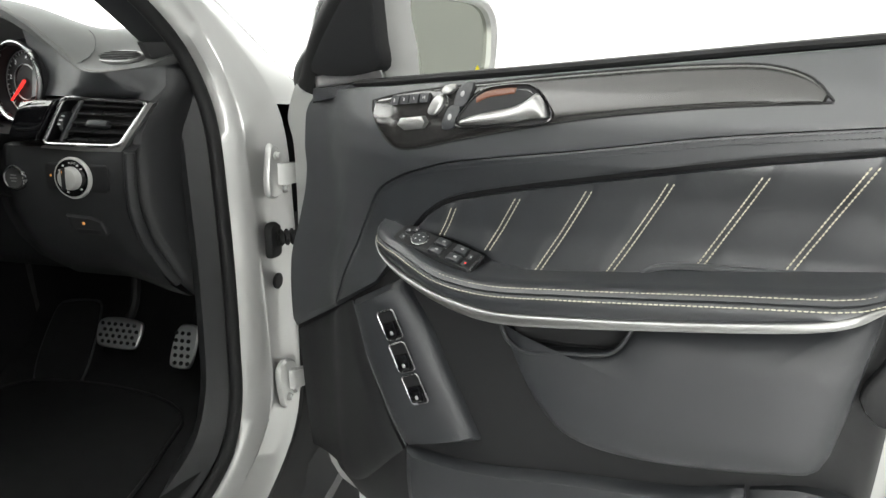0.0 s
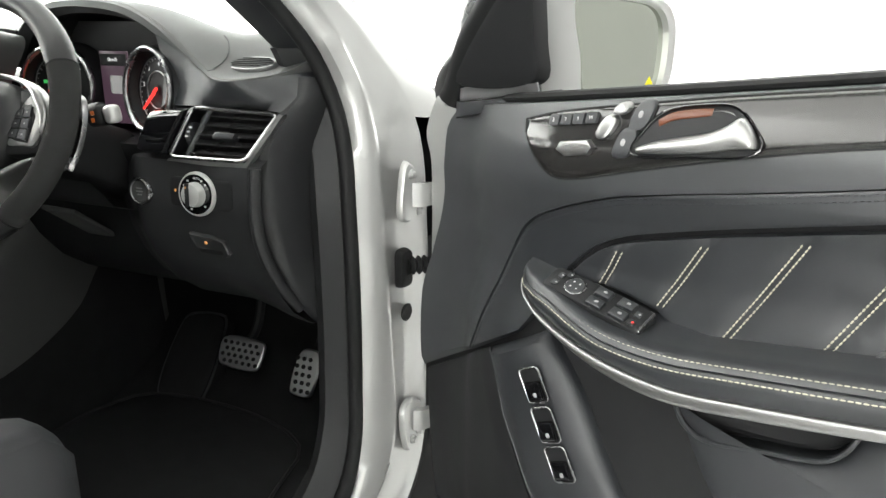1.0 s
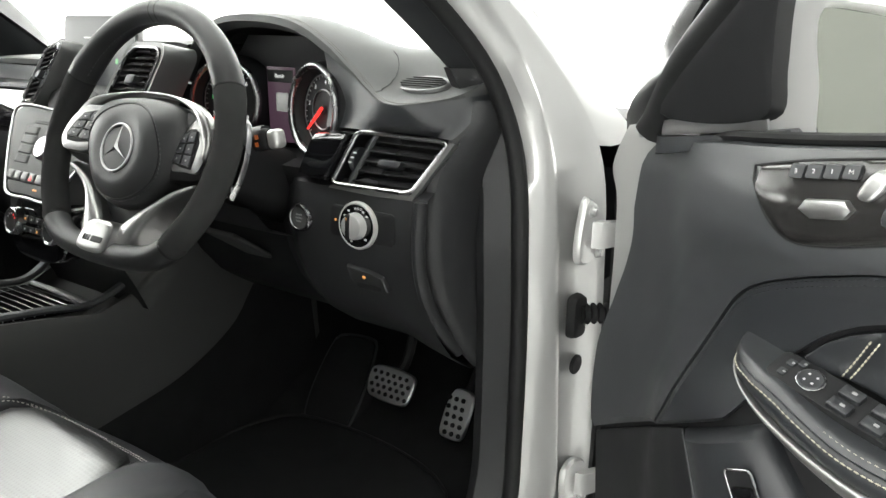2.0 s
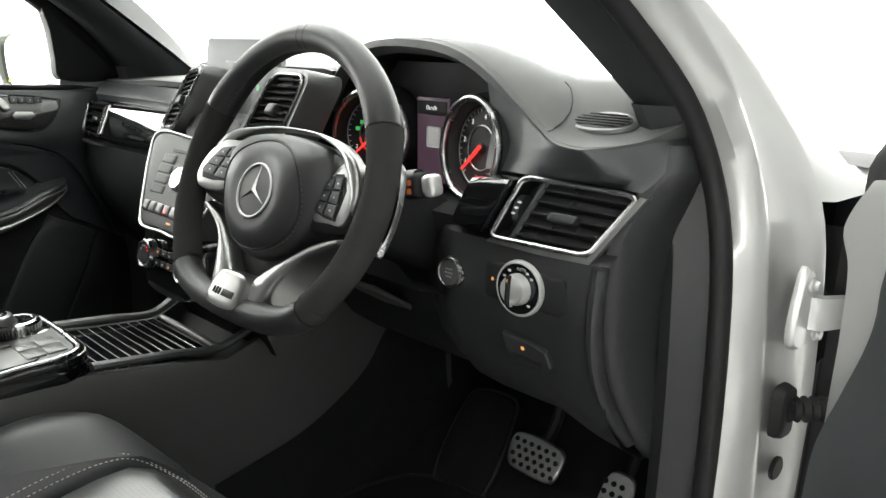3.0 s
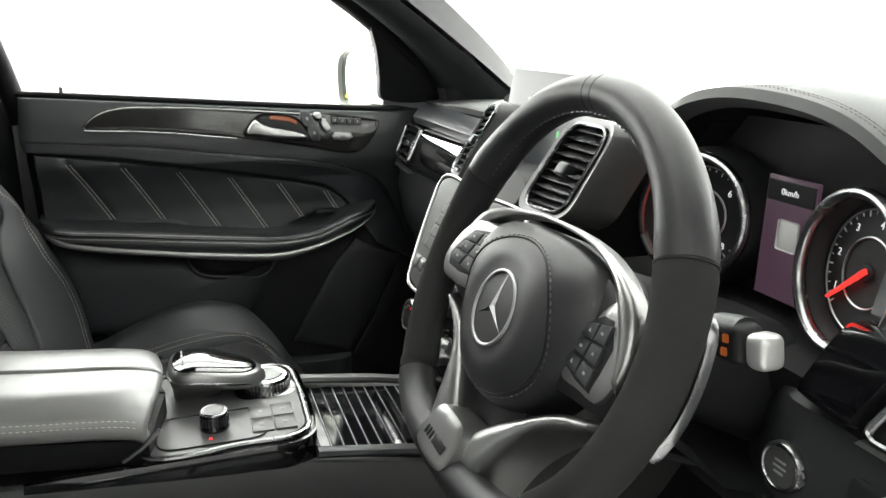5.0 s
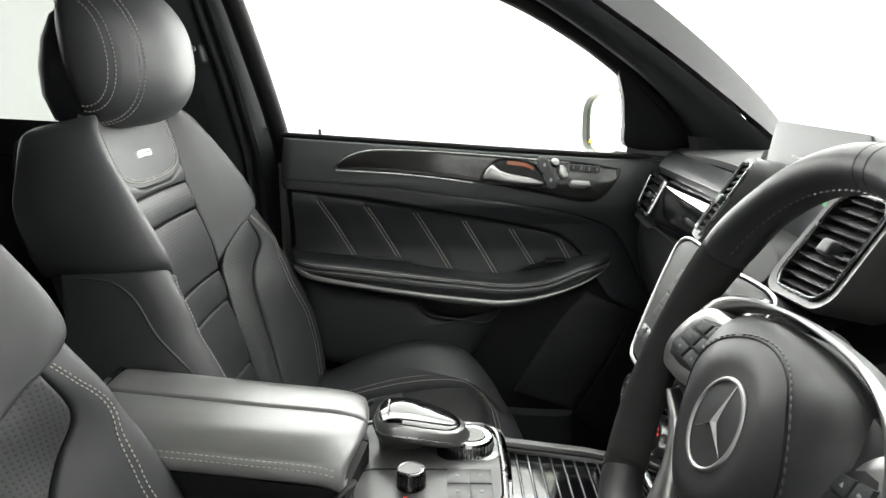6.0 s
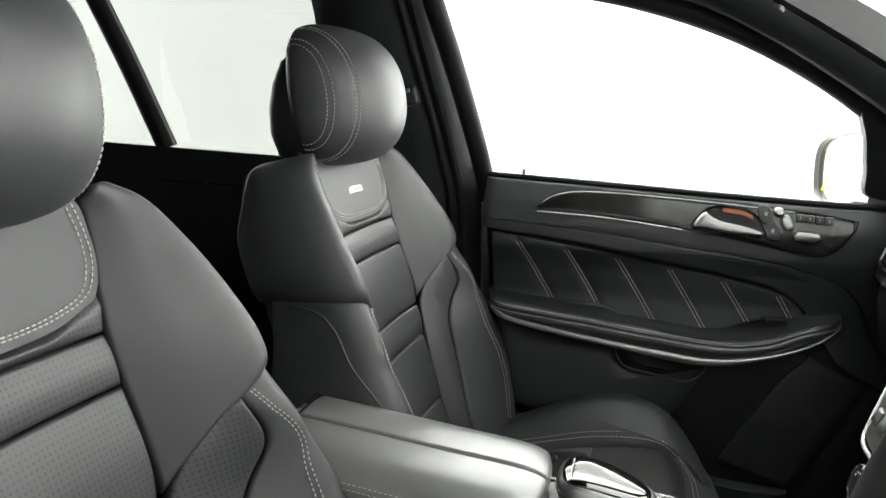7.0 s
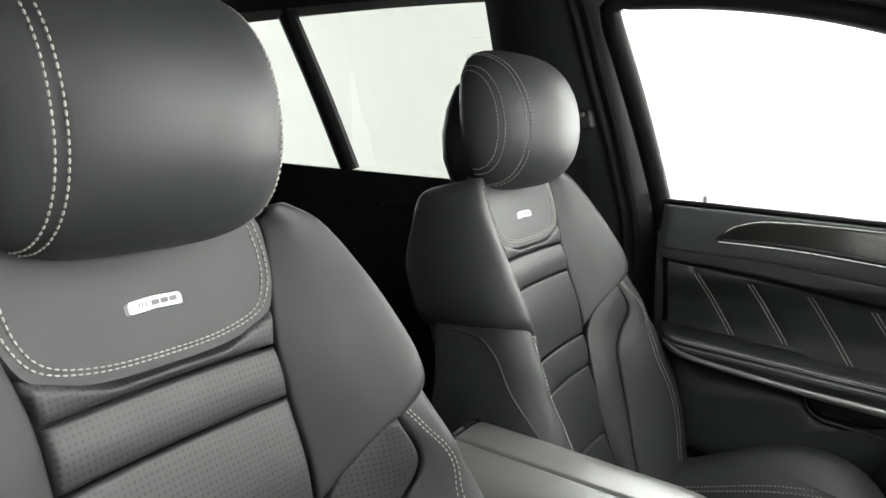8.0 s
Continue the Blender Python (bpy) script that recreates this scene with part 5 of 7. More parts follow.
for f in np.linspace(0, 1, 12):
    row = []
    for x in np.linspace(-.752, .20, 60):
        mid = smooth(.30, .18, abs(x))
        y0 = 1.335 + .02 * smooth(-.6, -.75, x) - .03 * mid
        z0 = 1.188 + .012 * smooth(-.7, -.4, x) + .045 * mid
        row.append((x, y0 + (1.72 - y0) * f, z0 + (1.178 - z0) * f**1.5 + .012 * math.sin(math.pi * f)))
    rows.append(row)
front = [(x, y + .004, z - .012) for x, y, z in rows[0]]
pad = part("dash_pad", grid([front] + rows), DASH_LEATHER_SHEEN, dash, "black leather dash top with a stitched edge", 60)
stitching("stitching", [[(x, y + d, z + .001) for x, y, z in rows[0] if x < -.22] for d in (.007, .0115)], pad, SATIN_THREAD, .0034, .0018, .0005, "pale stitching along the edge")
part("dash_rear_ledge", grid([[(x, y, z) for x in np.linspace(-.74, .74, 20)] for y, z in ((1.70, 1.182), (1.74, 1.186), (1.80, 1.165))]), PLASTIC, dash, "black ledge below the windscreen")
for s in (1, -1):
    g = facing(on_hood(.640, 1.378, .001) if s > 0 else (-.637, 1.384, 1.1795), (0, -.34 if s > 0 else -.02, 1), (0, 1, 0))
    gr = part("speaker_grille", plate(oval(.100, .060, 40), g, .004, .006, 6), CONSOLE_GREY, dash, "oval defroster outlet")
    part("grille_hole", plate(oval(.082, .044, 36), g @ Matrix.Translation((0, 0, .0042)), .0006, .001), PLASTIC_DARK, gr)
    for i in range(5):
        b = (i - 2) * .0075
        part("fin", box((2 * .038 * math.sqrt(max(.05, 1 - (b / .021) ** 2)), .002, .002), g @ Matrix.Translation((0, b, .0052)), .0006, 1), RUBBER, gr)
# leather fascia between the edge and the vents, driver's side
n = 40
edge_z = lambda x: float(np.interp(x, brow[:, 0], brow[:, 1]))
top = np.array([(x, brow_y(x) - .001 - .004 * over(x), edge_z(x) - .0015 - .006 * over(x)) for x in np.linspace(.515, .752, n)])
mid_ = curve([(.515, 1.318, 1.185), (.535, 1.312, 1.176), (.57, 1.303, 1.158), (.62, 1.286, 1.150), (.68, 1.279, 1.149), (.72, 1.300, 1.149), (.754, 1.352, 1.152)], n)
low = curve([(.515, 1.305, 1.130), (.56, 1.296, 1.133), (.61, 1.291, 1.134), (.70, 1.302, 1.132), (.745, 1.318, 1.127)], n)
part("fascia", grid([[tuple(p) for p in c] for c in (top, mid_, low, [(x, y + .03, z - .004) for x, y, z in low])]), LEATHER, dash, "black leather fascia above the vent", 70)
endrow = []
for z, y, x in ((1.178, 1.362, .752), (1.150, 1.345, .758), (1.127, 1.318, .748), (1.08, 1.292, .735), (1.03, 1.285, .728), (.97, 1.285, .727), (.90, 1.30, .730), (.82, 1.345, .738), (.76, 1.40, .745)):
    endrow.append([(x - .018, y - .006, z), (x - .004, y - .004, z), (x + .006, y + .012, z), (x + .010, y + .05, z), (x + .012, y + .14, z), (x + .012, y + .35, z)])
for s in (1, -1):
    part("end_panel", grid([[(x * s, y, z) for x, y, z in r] for r in endrow]), COCKPIT, dash, "black dashboard end panel", 50)
# passenger fascia, gloss band and glovebox
XS = np.linspace(-.752, -.16, 40)
pf = lambda x: 1.300 + .03 * smooth(-.68, -.75, x) + .0
part("passenger_fascia", grid([[(x, pf(x) + dy, z - .006 * smooth(-.35, -.2, x)) for x in XS] for dy, z in ((.036, 1.186), (.012, 1.175), (.0, 1.160), (.004, 1.145), (.03, 1.14))]), LEATHER, dash, "black leather fascia in front of the passenger")
pt = [(x, 1.143 + .004 * smooth(-.58, -.2, x)) for x in np.linspace(-.585, -.17, 30)]
pl = [(x, 1.060 + .006 * smooth(-.56, -.2, x)) for x in np.linspace(-.548, -.145, 30)]
ptrim = part("trim_panel", strip(pt, pl, lambda a, b, h: Vector((a, 1.298 - .35 * (1.145 - b) - h - .03 * smooth(-.3, -.15, a), b)), .016, 4, 14, 10, .02), GLOSS, dash, "piano black gloss panel")
part("trim_line", tube([(x, 1.268 - .03 * smooth(-.3, -.15, x), 1.082) for x in np.linspace(-.52, -.30, 12)], .002, 6), CHROME, ptrim)
part("glovebox", grid([[(x, y + .02 * smooth(-.66, -.75, x), z) for x in np.linspace(-.752, -.15, 24)] for y, z in ((1.28, 1.058), (1.268, 1.05), (1.262, 1.0), (1.275, .93), (1.31, .86), (1.37, .80), (1.45, .77), (1.6, .77))]), COCKPIT, dash, "black glovebox front")
# driver's lower panel
KNEE = ((1.285, 1.062), (1.262, 1.052), (1.253, 1.02), (1.252, .98), (1.262, .93), (1.285, .88), (1.325, .83), (1.38, .79), (1.46, .775), (1.62, .79))
knee = part("knee_panel", grid([[(x, y + .03 * smooth(.50, .44, x) + .004 * smooth(.68, .73, x), z - .03 * smooth(.60, .74, x) * (z < .9)) for x in np.linspace(.435, .728, 26)] for y, z in KNEE]), COCKPIT, dash, "black lower panel under the steering wheel", 50)
part("knee_panel_inner", grid([[(x, y + .045, z - .01) for x in np.linspace(.12, .45, 16)] for y, z in KNEE]), PLASTIC_DARK, dash, "black lower panel beside the column", 50)
rr = []
for z, y in ((1.05, 1.268), (1.0, 1.262), (.95, 1.266), (.90, 1.285), (.85, 1.318), (.80, 1.365)):
    rr.append(Vector((.722 + .004 * (1.05 - z), y - .008, z)))
part("end_ridge", tube(curve(rr, 24), .011, 10, flat=.8), COCKPIT, dash, "rounded ridge at the panel's end")
gt = [(.515, 1.124), (.54, 1.128), (.585, 1.130)]
gl_ = [(.500, 1.066), (.525, 1.062), (.560, 1.060)]
part("trim_panel", strip(curve(gt, 14), curve(gl_, 14), lambda a, b, h: Vector((a, 1.287 - .38 * (1.13 - b) - h, b)), .014, 4, 10, 8, .02), GLOSS, dash, "piano black gloss panel")


def quad_frame(corners):
    """A place function on a four-cornered face, a and b from 0 to 1, height towards the cabin."""
    tl, tr, br, bl = [Vector(c) for c in corners]
    nrm = (tr - tl).cross(bl - tl).normalized()
    if nrm.y > 0:
        nrm = -nrm
    return lambda a, b, h: (tl * (1 - a) + tr * a) * (1 - b) + (bl * (1 - a) + br * a) * b + nrm * h, nrm


def round_quad(r=.12, n=5):
    return [((x + .5), (y + .5)) for x, y in rounded(1, 1, r, n)]


def vent(name, corners, slats, tab=True, wheel=0, rim=.0034, r=.10):
    q, nrm = quad_frame(corners)
    v = part(name, puff(round_quad(r), lambda a, b, h: q(a, b, -.030 + h), .001, 6, 3, 0), PLASTIC_DARK, dash, "air vent with black slats in a satin chrome frame")
    loop = [q(a, b, .002) for a, b in round_quad(r, 7)]
    part("vent_wall", grid([[q(a, b, .001) for a, b in round_quad(r)], [q(a, b, -.030) for a, b in round_quad(r)]], closed_u=True), PLASTIC_DARK, v)
    part("vent_frame", tube(loop, rim, 8, True, flat=.9), CHROME, v, "satin chrome frame")
    lo = .22 if wheel > 0 else .03
    hi = .97 if wheel >= 0 else .78
    for i in range(slats):
        b = (i + .6) / (slats + .2)
        d = Vector((0, 0, 1))
        rows = []
        for a in np.linspace(lo, hi, 8):
            p = q(a, b, -.004)
            rows.append([p + Vector((0, -.004, -.0012)), p + Vector((0, -.005, .0010)), p + Vector((0, .010, .0055)), p + Vector((0, .010, .003))])
        part("slat", grid(rows, closed_u=True, cap=True), SLAT, v)
    if tab:
        bm = puff([(.5 + .13 * x + (.06 if wheel else 0), .52 + .075 * y) for x, y in [(2 * a - 1, 2 * b - 1) for a, b in round_quad(.2)]], lambda a, b, h: q(a, b, .002 + h), .006, 4, 5, .012)
        part("vent_tab", bm, PLASTIC, v, "grey adjuster tab")
    if wheel:
        a0 = .11 if wheel > 0 else .89
        bar = [q(a0 + .10 * wheel, b, -.002) for b in np.linspace(.03, .97, 6)]
        part("vent_bar", tube(bar, .004, 6), PLASTIC, v)
        c = q(a0, .5, -.014)
        ax = (q(1, .5, 0) - q(0, .5, 0)).normalized()
        part("thumbwheel", lathe([(.016, -.005), (.019, -.0045)] + [(.0195 - .001 * (i % 2), -.004 + .001 * i) for i in range(9)] + [(.016, .005)], facing(c, ax), 28), PLASTIC, v, "ribbed thumbwheel")
        for i in range(3):
            part("wheel_mark", puff([(a0 + .02 * x, .40 + .09 * i + .018 * y) for x, y in oval(2, 2, 8)], lambda a, b, h: q(a, b, .006 + h), .0005, 4, 2, .002), PRINT, v)
    return v


D_VENT = [(.592, 1.288, 1.131), (.738, 1.303, 1.126), (.700, 1.268, 1.058), (.566, 1.258, 1.058)]
vent("side_vent", D_VENT, 5, True, 1)
vent("side_vent", [(-.734, 1.303, 1.138), (-.580, 1.290, 1.141), (-.572, 1.256, 1.073), (-.700, 1.268, 1.074)], 4, True, -1)
for s in (1, -1):
    band_i = [(.566 * s, 1.257, 1.056), (.64 * s, 1.263, 1.055), (.701 * s, 1.267, 1.056), (.722 * s, 1.287, 1.094), (.741 * s, 1.302, 1.127)]
    band_o = [(.563 * s, 1.256, 1.0525), (.64 * s, 1.261, 1.049), (.705 * s, 1.2655, 1.050), (.729 * s, 1.2865, 1.092), (.749 * s, 1.3025, 1.126)]
    part("vent_bezel", grid([[Vector(p) + Vector((0, dy, 0)) for p in q] for q, dy in ((band_i, .006), (band_i, -.003), (band_o, -.003), (band_o, .010))]), SILVER_PLASTIC, dash, "satin silver band beside the vent")
C_VENT = [(.128, 1.252, 1.237), (.214, 1.250, 1.237), (.192, 1.206, 1.140), (.092, 1.205, 1.134)]
vent("centre_vent", C_VENT, 10, True, 0, .0021, .22)
L_VENT = [(-0.169, 1.268, 1.226), (-0.067, 1.24, 1.238), (-0.103, 1.196, 1.138), (-0.204, 1.222, 1.128)]
vent("centre_vent", L_VENT, 10, True, 0, .0030, .16)
# housing round the centre vents
for corners in (C_VENT, L_VENT):
    qv, _ = quad_frame(corners)
    q, _ = quad_frame([qv(a, b, -.001) for a, b in ((-.16, -.10), (1.16, -.10), (1.16, 1.10), (-.16, 1.10))])
    o, i_ = round_quad(.22, 7), [((a - .5) * .80 + .5, (b - .5) * .86 + .5) for a, b in round_quad(.20, 7)]
    part("vent_housing", grid([[q(a, b, -.03) + Vector((0, .03, 0)) for a, b in o], [q(a, b, -.006) for a, b in o], [q((a - .5) * .97 + .5, (b - .5) * .97 + .5, .003) for a, b in o], [q(a, b, .001) for a, b in i_], [q(a, b, -.02) for a, b in i_]], closed_u=True), CONSOLE_GREY, dash, "grey vent housing", 60)
# middle: backing, stack of controls
stack_f = lambda a, b, h: Vector((a, 1.121 + (b - 1.0) * .60 - h * .86, b + h * .51))
so = curve([(-.150, 1.118), (0, 1.122), (.150, 1.118), (.140, 1.085), (.085, 1.0), (.070, .985), (0, .983), (-.070, .985), (-.085, 1.0), (-.140, 1.085)], 70, True)
stack = part("audio_panel", puff(so, stack_f, .010, 12, 5, .09), STACK, dash, "dark grey audio control panel with a silver rim", 50)
part("panel_rim", tube([stack_f(a, b, .009) for a, b in so], .0026, 8, True), SATIN, stack, "satin silver rim")
part("stack_face", puff([(a * .94, 1.053 + (b - 1.053) * .93) for a, b in so], lambda a, b, h: stack_f(a, b, .0103 + h), .0012, 12, 4, .001), STACK, stack, "dark grey button face")
part("disc_slot", puff([(a, 1.100 + b) for a, b in rounded(.13, .006, .0028)], lambda a, b, h: stack_f(a, b, .0115 + h), .0008, 6, 3, 0), PLASTIC_DARK, stack)
vk = stack_f(.0, 1.060, .011)
sm = facing(vk, stack_f(0, 1.06, 1) - stack_f(0, 1.06, 0))
part("volume_knob", lathe([(.021, 0), (.021, .006), (.019, .009), (.0175, .010), (.012, .0095), (.001, .0095)], sm, 36), SATIN, stack, "round satin volume knob")
for i in range(4):
    for s in (1, -1):
        part("stack_button", puff([(.062 * s + a - .018 * s * (i > 1) * .2, 1.086 - .0155 * i + b) for a, b in rounded(.046, .0135, .002)], lambda a, b, h: stack_f(a, b, .0115 + h), .0016, 8, 3, 0), STACK, stack)
for i in range(7):
    part("toggle_key", puff([((i - 3) * .0235 + a, 1.012 + b) for a, b in rounded(.0215, .016, .002)], lambda a, b, h: stack_f(a, b, .0115 + h), .004, 3, 4, 0), CONSOLE_GREY, stack, "silver toggle key")
part("hazard_mark", puff([(a, 1.012 + b) for a, b in [(-.005, -.004), (.005, -.004), (0, .005)]], lambda a, b, h: stack_f(a, b, .0156 + h), .0005, 6, 2, .001), RED_GLOW, stack)
part("amber_light", puff([(.02 + a, .996 + b) for a, b in rounded(.014, .003, .001, 3)], lambda a, b, h: stack_f(a, b, .0116 + h), .0005, 6, 2, 0), ICON_AMBER, stack)
part("climate_panel", puff(curve([(-.085, .976), (.085, .976), (.088, .93), (.078, .885), (-.078, .885), (-.088, .93)], 40, True), lambda a, b, h: Vector((a, 1.128 + (b - .93) * .25 - h, b)), .012, 8, 5, .07), GLOSS, dash, "black climate control panel")
part("climate_rim", tube([(a, 1.121 + (b - .93) * .25, b) for a, b in curve([(-.086, .93), (-.078, .890), (-.06, .883), (.06, .883), (.078, .890), (.086, .93)], 30)], .0025, 6), CHROME, dash)
for s in (1, -1):
    m = facing((.062 * s, 1.114, .935), (0, -1, .25))
    ck = part("climate_knob", lathe([(.025, 0), (.025, .008), (.0235, .014), (.0215, .015), (.018, .013), (.001, .013)], m, 36), CHROME, dash, "round chrome temperature knob")
    part("knob_face", lathe([(.0178, .0132), (.0178, .0138), (.0005, .0138)], m, 30), PLASTIC_DARK, ck)
    for i in range(5):
        a = radians(150 - 30 * i)
        part("knob_mark", plate(rounded(.003, .003, .001, 3), m @ Matrix.Translation((.013 * math.cos(a), .013 * math.sin(a), .0138)), .0003, .001), RED_GLOW if i > 2 else PRINT, ck)
for i in range(4):
    for j in range(2):
        bt = part("climate_button", box((.018, .004, .011), pose(-.030 + .020 * i, 1.113 + .004 * -j, .945 - .018 * j, -14, 0, 0), .0015), PLASTIC, dash)
        part("button_mark", box((.004, .001, .003), pose(-.030 + .020 * i, 1.1105 + .004 * -j, .945 - .018 * j, -14, 0, 0), .0003, 1), ICON_AMBER if (i + j) % 3 == 0 else PRINT, bt)
part("stack_backing", grid([[(x, y, z) for x in np.linspace(-.17, .17, 8)] for y, z in ((1.30, 1.22), (1.27, 1.13), (1.22, 1.10), (1.16, .99), (1.15, .90), (1.18, .84), (1.20, .79))]), PLASTIC_DARK, dash, "black centre panel behind the controls")
part("under_screen_panel", puff(curve([(-.085, 1.155), (.085, 1.155), (.080, 1.125), (-.080, 1.125)], 30, True), lambda a, b, h: Vector((a, 1.215 + (b - 1.14) * .5 - h, b)), .008, 8, 4, .03), PLASTIC_DARK, dash, "black bar below the screen")
# instruments
part("instrument_panel", grid([[((x - .385) * (1 - .42 * smooth(1.18, 1.26, z)) + .385, 1.375, z) for x in (.20, .30, .40, .50, .56)] for z in (1.06, 1.16, 1.20, 1.23, 1.258)]), PLASTIC_DARK, dash, "black instrument panel")
part("hood_inside", grid([[(x, brow_y(x) + .016, z - .016) for x, z in brow[:62]], [((x - .385) * .93 + .385, 1.375, (z - 1.16) * .90 + 1.16) for x, z in brow[:62]]]), PLASTIC_DARK, dash, "dark inside of the hood")
part("cluster_sill", grid([[(x, y, z) for x in np.linspace(.17, .56, 12)] for y, z in ((1.375, 1.075), (1.30, 1.075), (1.27, 1.07), (1.28, 1.04))]), PLASTIC_DARK, dash, "black shelf below the instruments")
GR = .064
for gx, yaw, digits in ((.482, -15, "1234567"), (.278, 15, "2468")):
    m = facing((gx, 1.318, 1.152), (math.sin(radians(yaw)), -math.cos(radians(yaw)), .10))
    dial = part("gauge", lathe([(GR + .003, .004), (GR - .003, -.005), (GR - .005, -.014), (.001, -.014)], m, 48, False), PLASTIC_DARK, dash, "round instrument dial in a chrome ring")
    part("gauge_ring", tube([m @ Vector(((GR + .001) * math.cos(a), (GR + .001) * math.sin(a), .006)) for a in np.linspace(0, 2 * math.pi, 56, endpoint=False)], .0058, 10, True, flat=.8), CHROME, dial, "satin chrome ring")
    part("gauge_inner_ring", tube([m @ Vector((.030 * math.cos(a), .030 * math.sin(a), -.0126)) for a in np.linspace(0, 2 * math.pi, 40, endpoint=False)], .0012, 6, True), SATIN, dial)
    part("gauge_outer_ring", tube([m @ Vector((.0535 * math.cos(a), .0535 * math.sin(a), -.0132)) for a in np.linspace(0, 2 * math.pi, 48, endpoint=False)], .0009, 6, True), SATIN, dial)
    for i in range(0, 29):
        a = radians(225 - 270 * i / 28)
        long = i % 4 == 0
        part("tick", plate(rounded(.0062 if long else .003, .0011, .0003, 2), m @ Matrix.Translation((.0505 * math.cos(a), .0505 * math.sin(a), -.0136)) @ pose(0, 0, 0, 0, 0, math.degrees(a)), .0004, .001), PRINT, dial)
    for i, d in enumerate(digits):
        a = radians(218 - 252 * i / (len(digits) - 1) - 6)
        words("digit", d, .0095, m @ Matrix.Translation((.0415 * math.cos(a), .0415 * math.sin(a), -.0128)), WHITE_GLOW, dial)
    a = radians(222)
    part("needle", tube([m @ Vector((-.004 * math.cos(a), -.004 * math.sin(a), -.0090)), m @ Vector((.049 * math.cos(a), .049 * math.sin(a), -.0090))], [.0042, .0024], 6, flat=.6), RED_GLOW, dial, "red lit needle")
    part("needle_hub", lathe([(.008, -.012), (.007, -.0105), (.001, -.010)], m, 24), PLASTIC_DARK, dial)
    part("gauge_shroud", lathe([(GR + .006, .003), (GR + .011, -.02), (GR + .012, -.055)], m, 40, False), PLASTIC_DARK, dial)
# lit marks in the speed dial
speed = facing((.278, 1.318, 1.152), (math.sin(radians(15)), -math.cos(radians(15)), .10))
for r, a0, a1 in ((.030, 195, 235), (.020, 200, 260)):
    part("lit_arc", tube([speed @ Vector((r * math.cos(a), r * math.sin(a), -.0115)) for a in np.radians(np.linspace(a0, a1, 14))], .0016, 6), DIM_RED, dial, "red lit arc")
for x, y in ((-.026, .016), (-.034, .006)):
    part("lit_arrow", plate([(-.004, -.003), (.004, -.003), (.004, .003), (-.004, .003)], speed @ Matrix.Translation((x, y, -.0120)), .0004, .001), GREEN_GLOW, dial, "green lit sign")
disp = part("cluster_display", box((.062, .004, .120), Matrix.Translation((.381, 1.346, 1.150)), .001), CLUSTER, dash, "purple lit display between the dials")
part("display_bar", box((.058, .002, .020), Matrix.Translation((.381, 1.3435, 1.196)), .0006, 1), PLASTIC_DARK, disp)
words("display_text", "0km/h", .0085, facing((.381, 1.342, 1.196), (0, -1, 0)), WHITE_GLOW, disp)
part("display_picture", box((.026, .002, .030), Matrix.Translation((.384, 1.3436, 1.155)), .003), PRINT, disp, "pale car outline area")
# light switch, start button, brake release
KN = Vector((0, -1, .06)).normalized()
lm = facing((.622, 1.2495, 1.006), KN)
part("switch_plate", plate(rounded(.118, .046, .008), facing((.625, 1.2515, 1.006), KN), .002, .006), PLASTIC_DARK, dash, "dark switch plate")
ls = part("light_switch", lathe([(.0345, 0), (.0345, .003), (.033, .006), (.031, .0065), (.0295, .005)], lm, 44), PALE_SILVER, dash, "round headlight switch with a chrome ring")
part("switch_face", lathe([(.0305, .004), (.0305, .0062), (.0005, .0062)], lm, 40), GLOSS, ls)
part("switch_knob", lathe([(.0195, .005), (.019, .012), (.017, .0185), (.015, .0195), (.001, .0198)], lm, 36), PALE_SILVER, ls, "silver rotary knob")
part("knob_bar", box((.0062, .036, .007), lm @ Matrix.Translation((-.004, 0, .0195)), .002), PLASTIC_DARK, ls)
part("knob_icon", box((.0014, .004, .001), lm @ Matrix.Translation((-.004, .012, .0232)), .0003, 1), ICON_AMBER, ls)
words("switch_text", "AUTO", .0050, lm @ Matrix.Translation((.003, .0245, .0064)), PRINT, ls)
for a in (150, 125, 60, 40, -45, 250):
    part("switch_icon", plate(rounded(.0045, .003, .0008, 3), lm @ Matrix.Translation((.0245 * math.cos(radians(a)), .0245 * math.sin(radians(a)), .0062)), .0003, .001), PRINT, ls)
part("side_icon", plate(rounded(.003, .004, .001, 3), facing((.578, 1.2490, 1.008), KN), .0004, .001), ICON_AMBER, ls)
st = facing((.508, 1.250, 1.000), KN)
sb = part("start_button", lathe([(.0215, -.004), (.0215, .002), (.020, .005), (.0178, .006), (.0168, .004)], st, 40), CHROME, dash, "round start button in a silver ring")
part("button_face", lathe([(.0170, .0035), (.0165, .0046), (.0005, .0050)], st, 36), CONSOLE_GREY, sb)
for i, w in enumerate((.012, .014, .010)):
    part("button_text", plate(rounded(w, .0022, .0006, 3), st @ Matrix.Translation((0, .005 - .005 * i, .0049)), .0003, .001), GREY_PRINT, sb)
bm_ = facing((.628, 1.2585, .924), (0, -1, -.25))
pbx = part("brake_release", plate([(-.036, .017), (.010, .014), (.030, .008), (.036, -.014), (.030, -.020), (-.022, -.018), (-.034, -.006)], bm_, .0025, .006), COCKPIT, dash, "parking brake release handle")
part("release_recess", plate(rounded(.046, .008, .002), bm_ @ Matrix.Translation((.002, -.011, .0024)), .0008, .001), PLASTIC_DARK, pbx)
part("release_icon", plate(oval(.006, .0055, 14), bm_ @ Matrix.Translation((-.004, .004, .0026)), .0005, .001), ICON_AMBER, pbx)

# ---- centre screen standing on the dash ----
mon = thing("infotainment_screen", -.012, 1.30, 1.15, "dim tablet-like display standing on the dashboard", "screen")
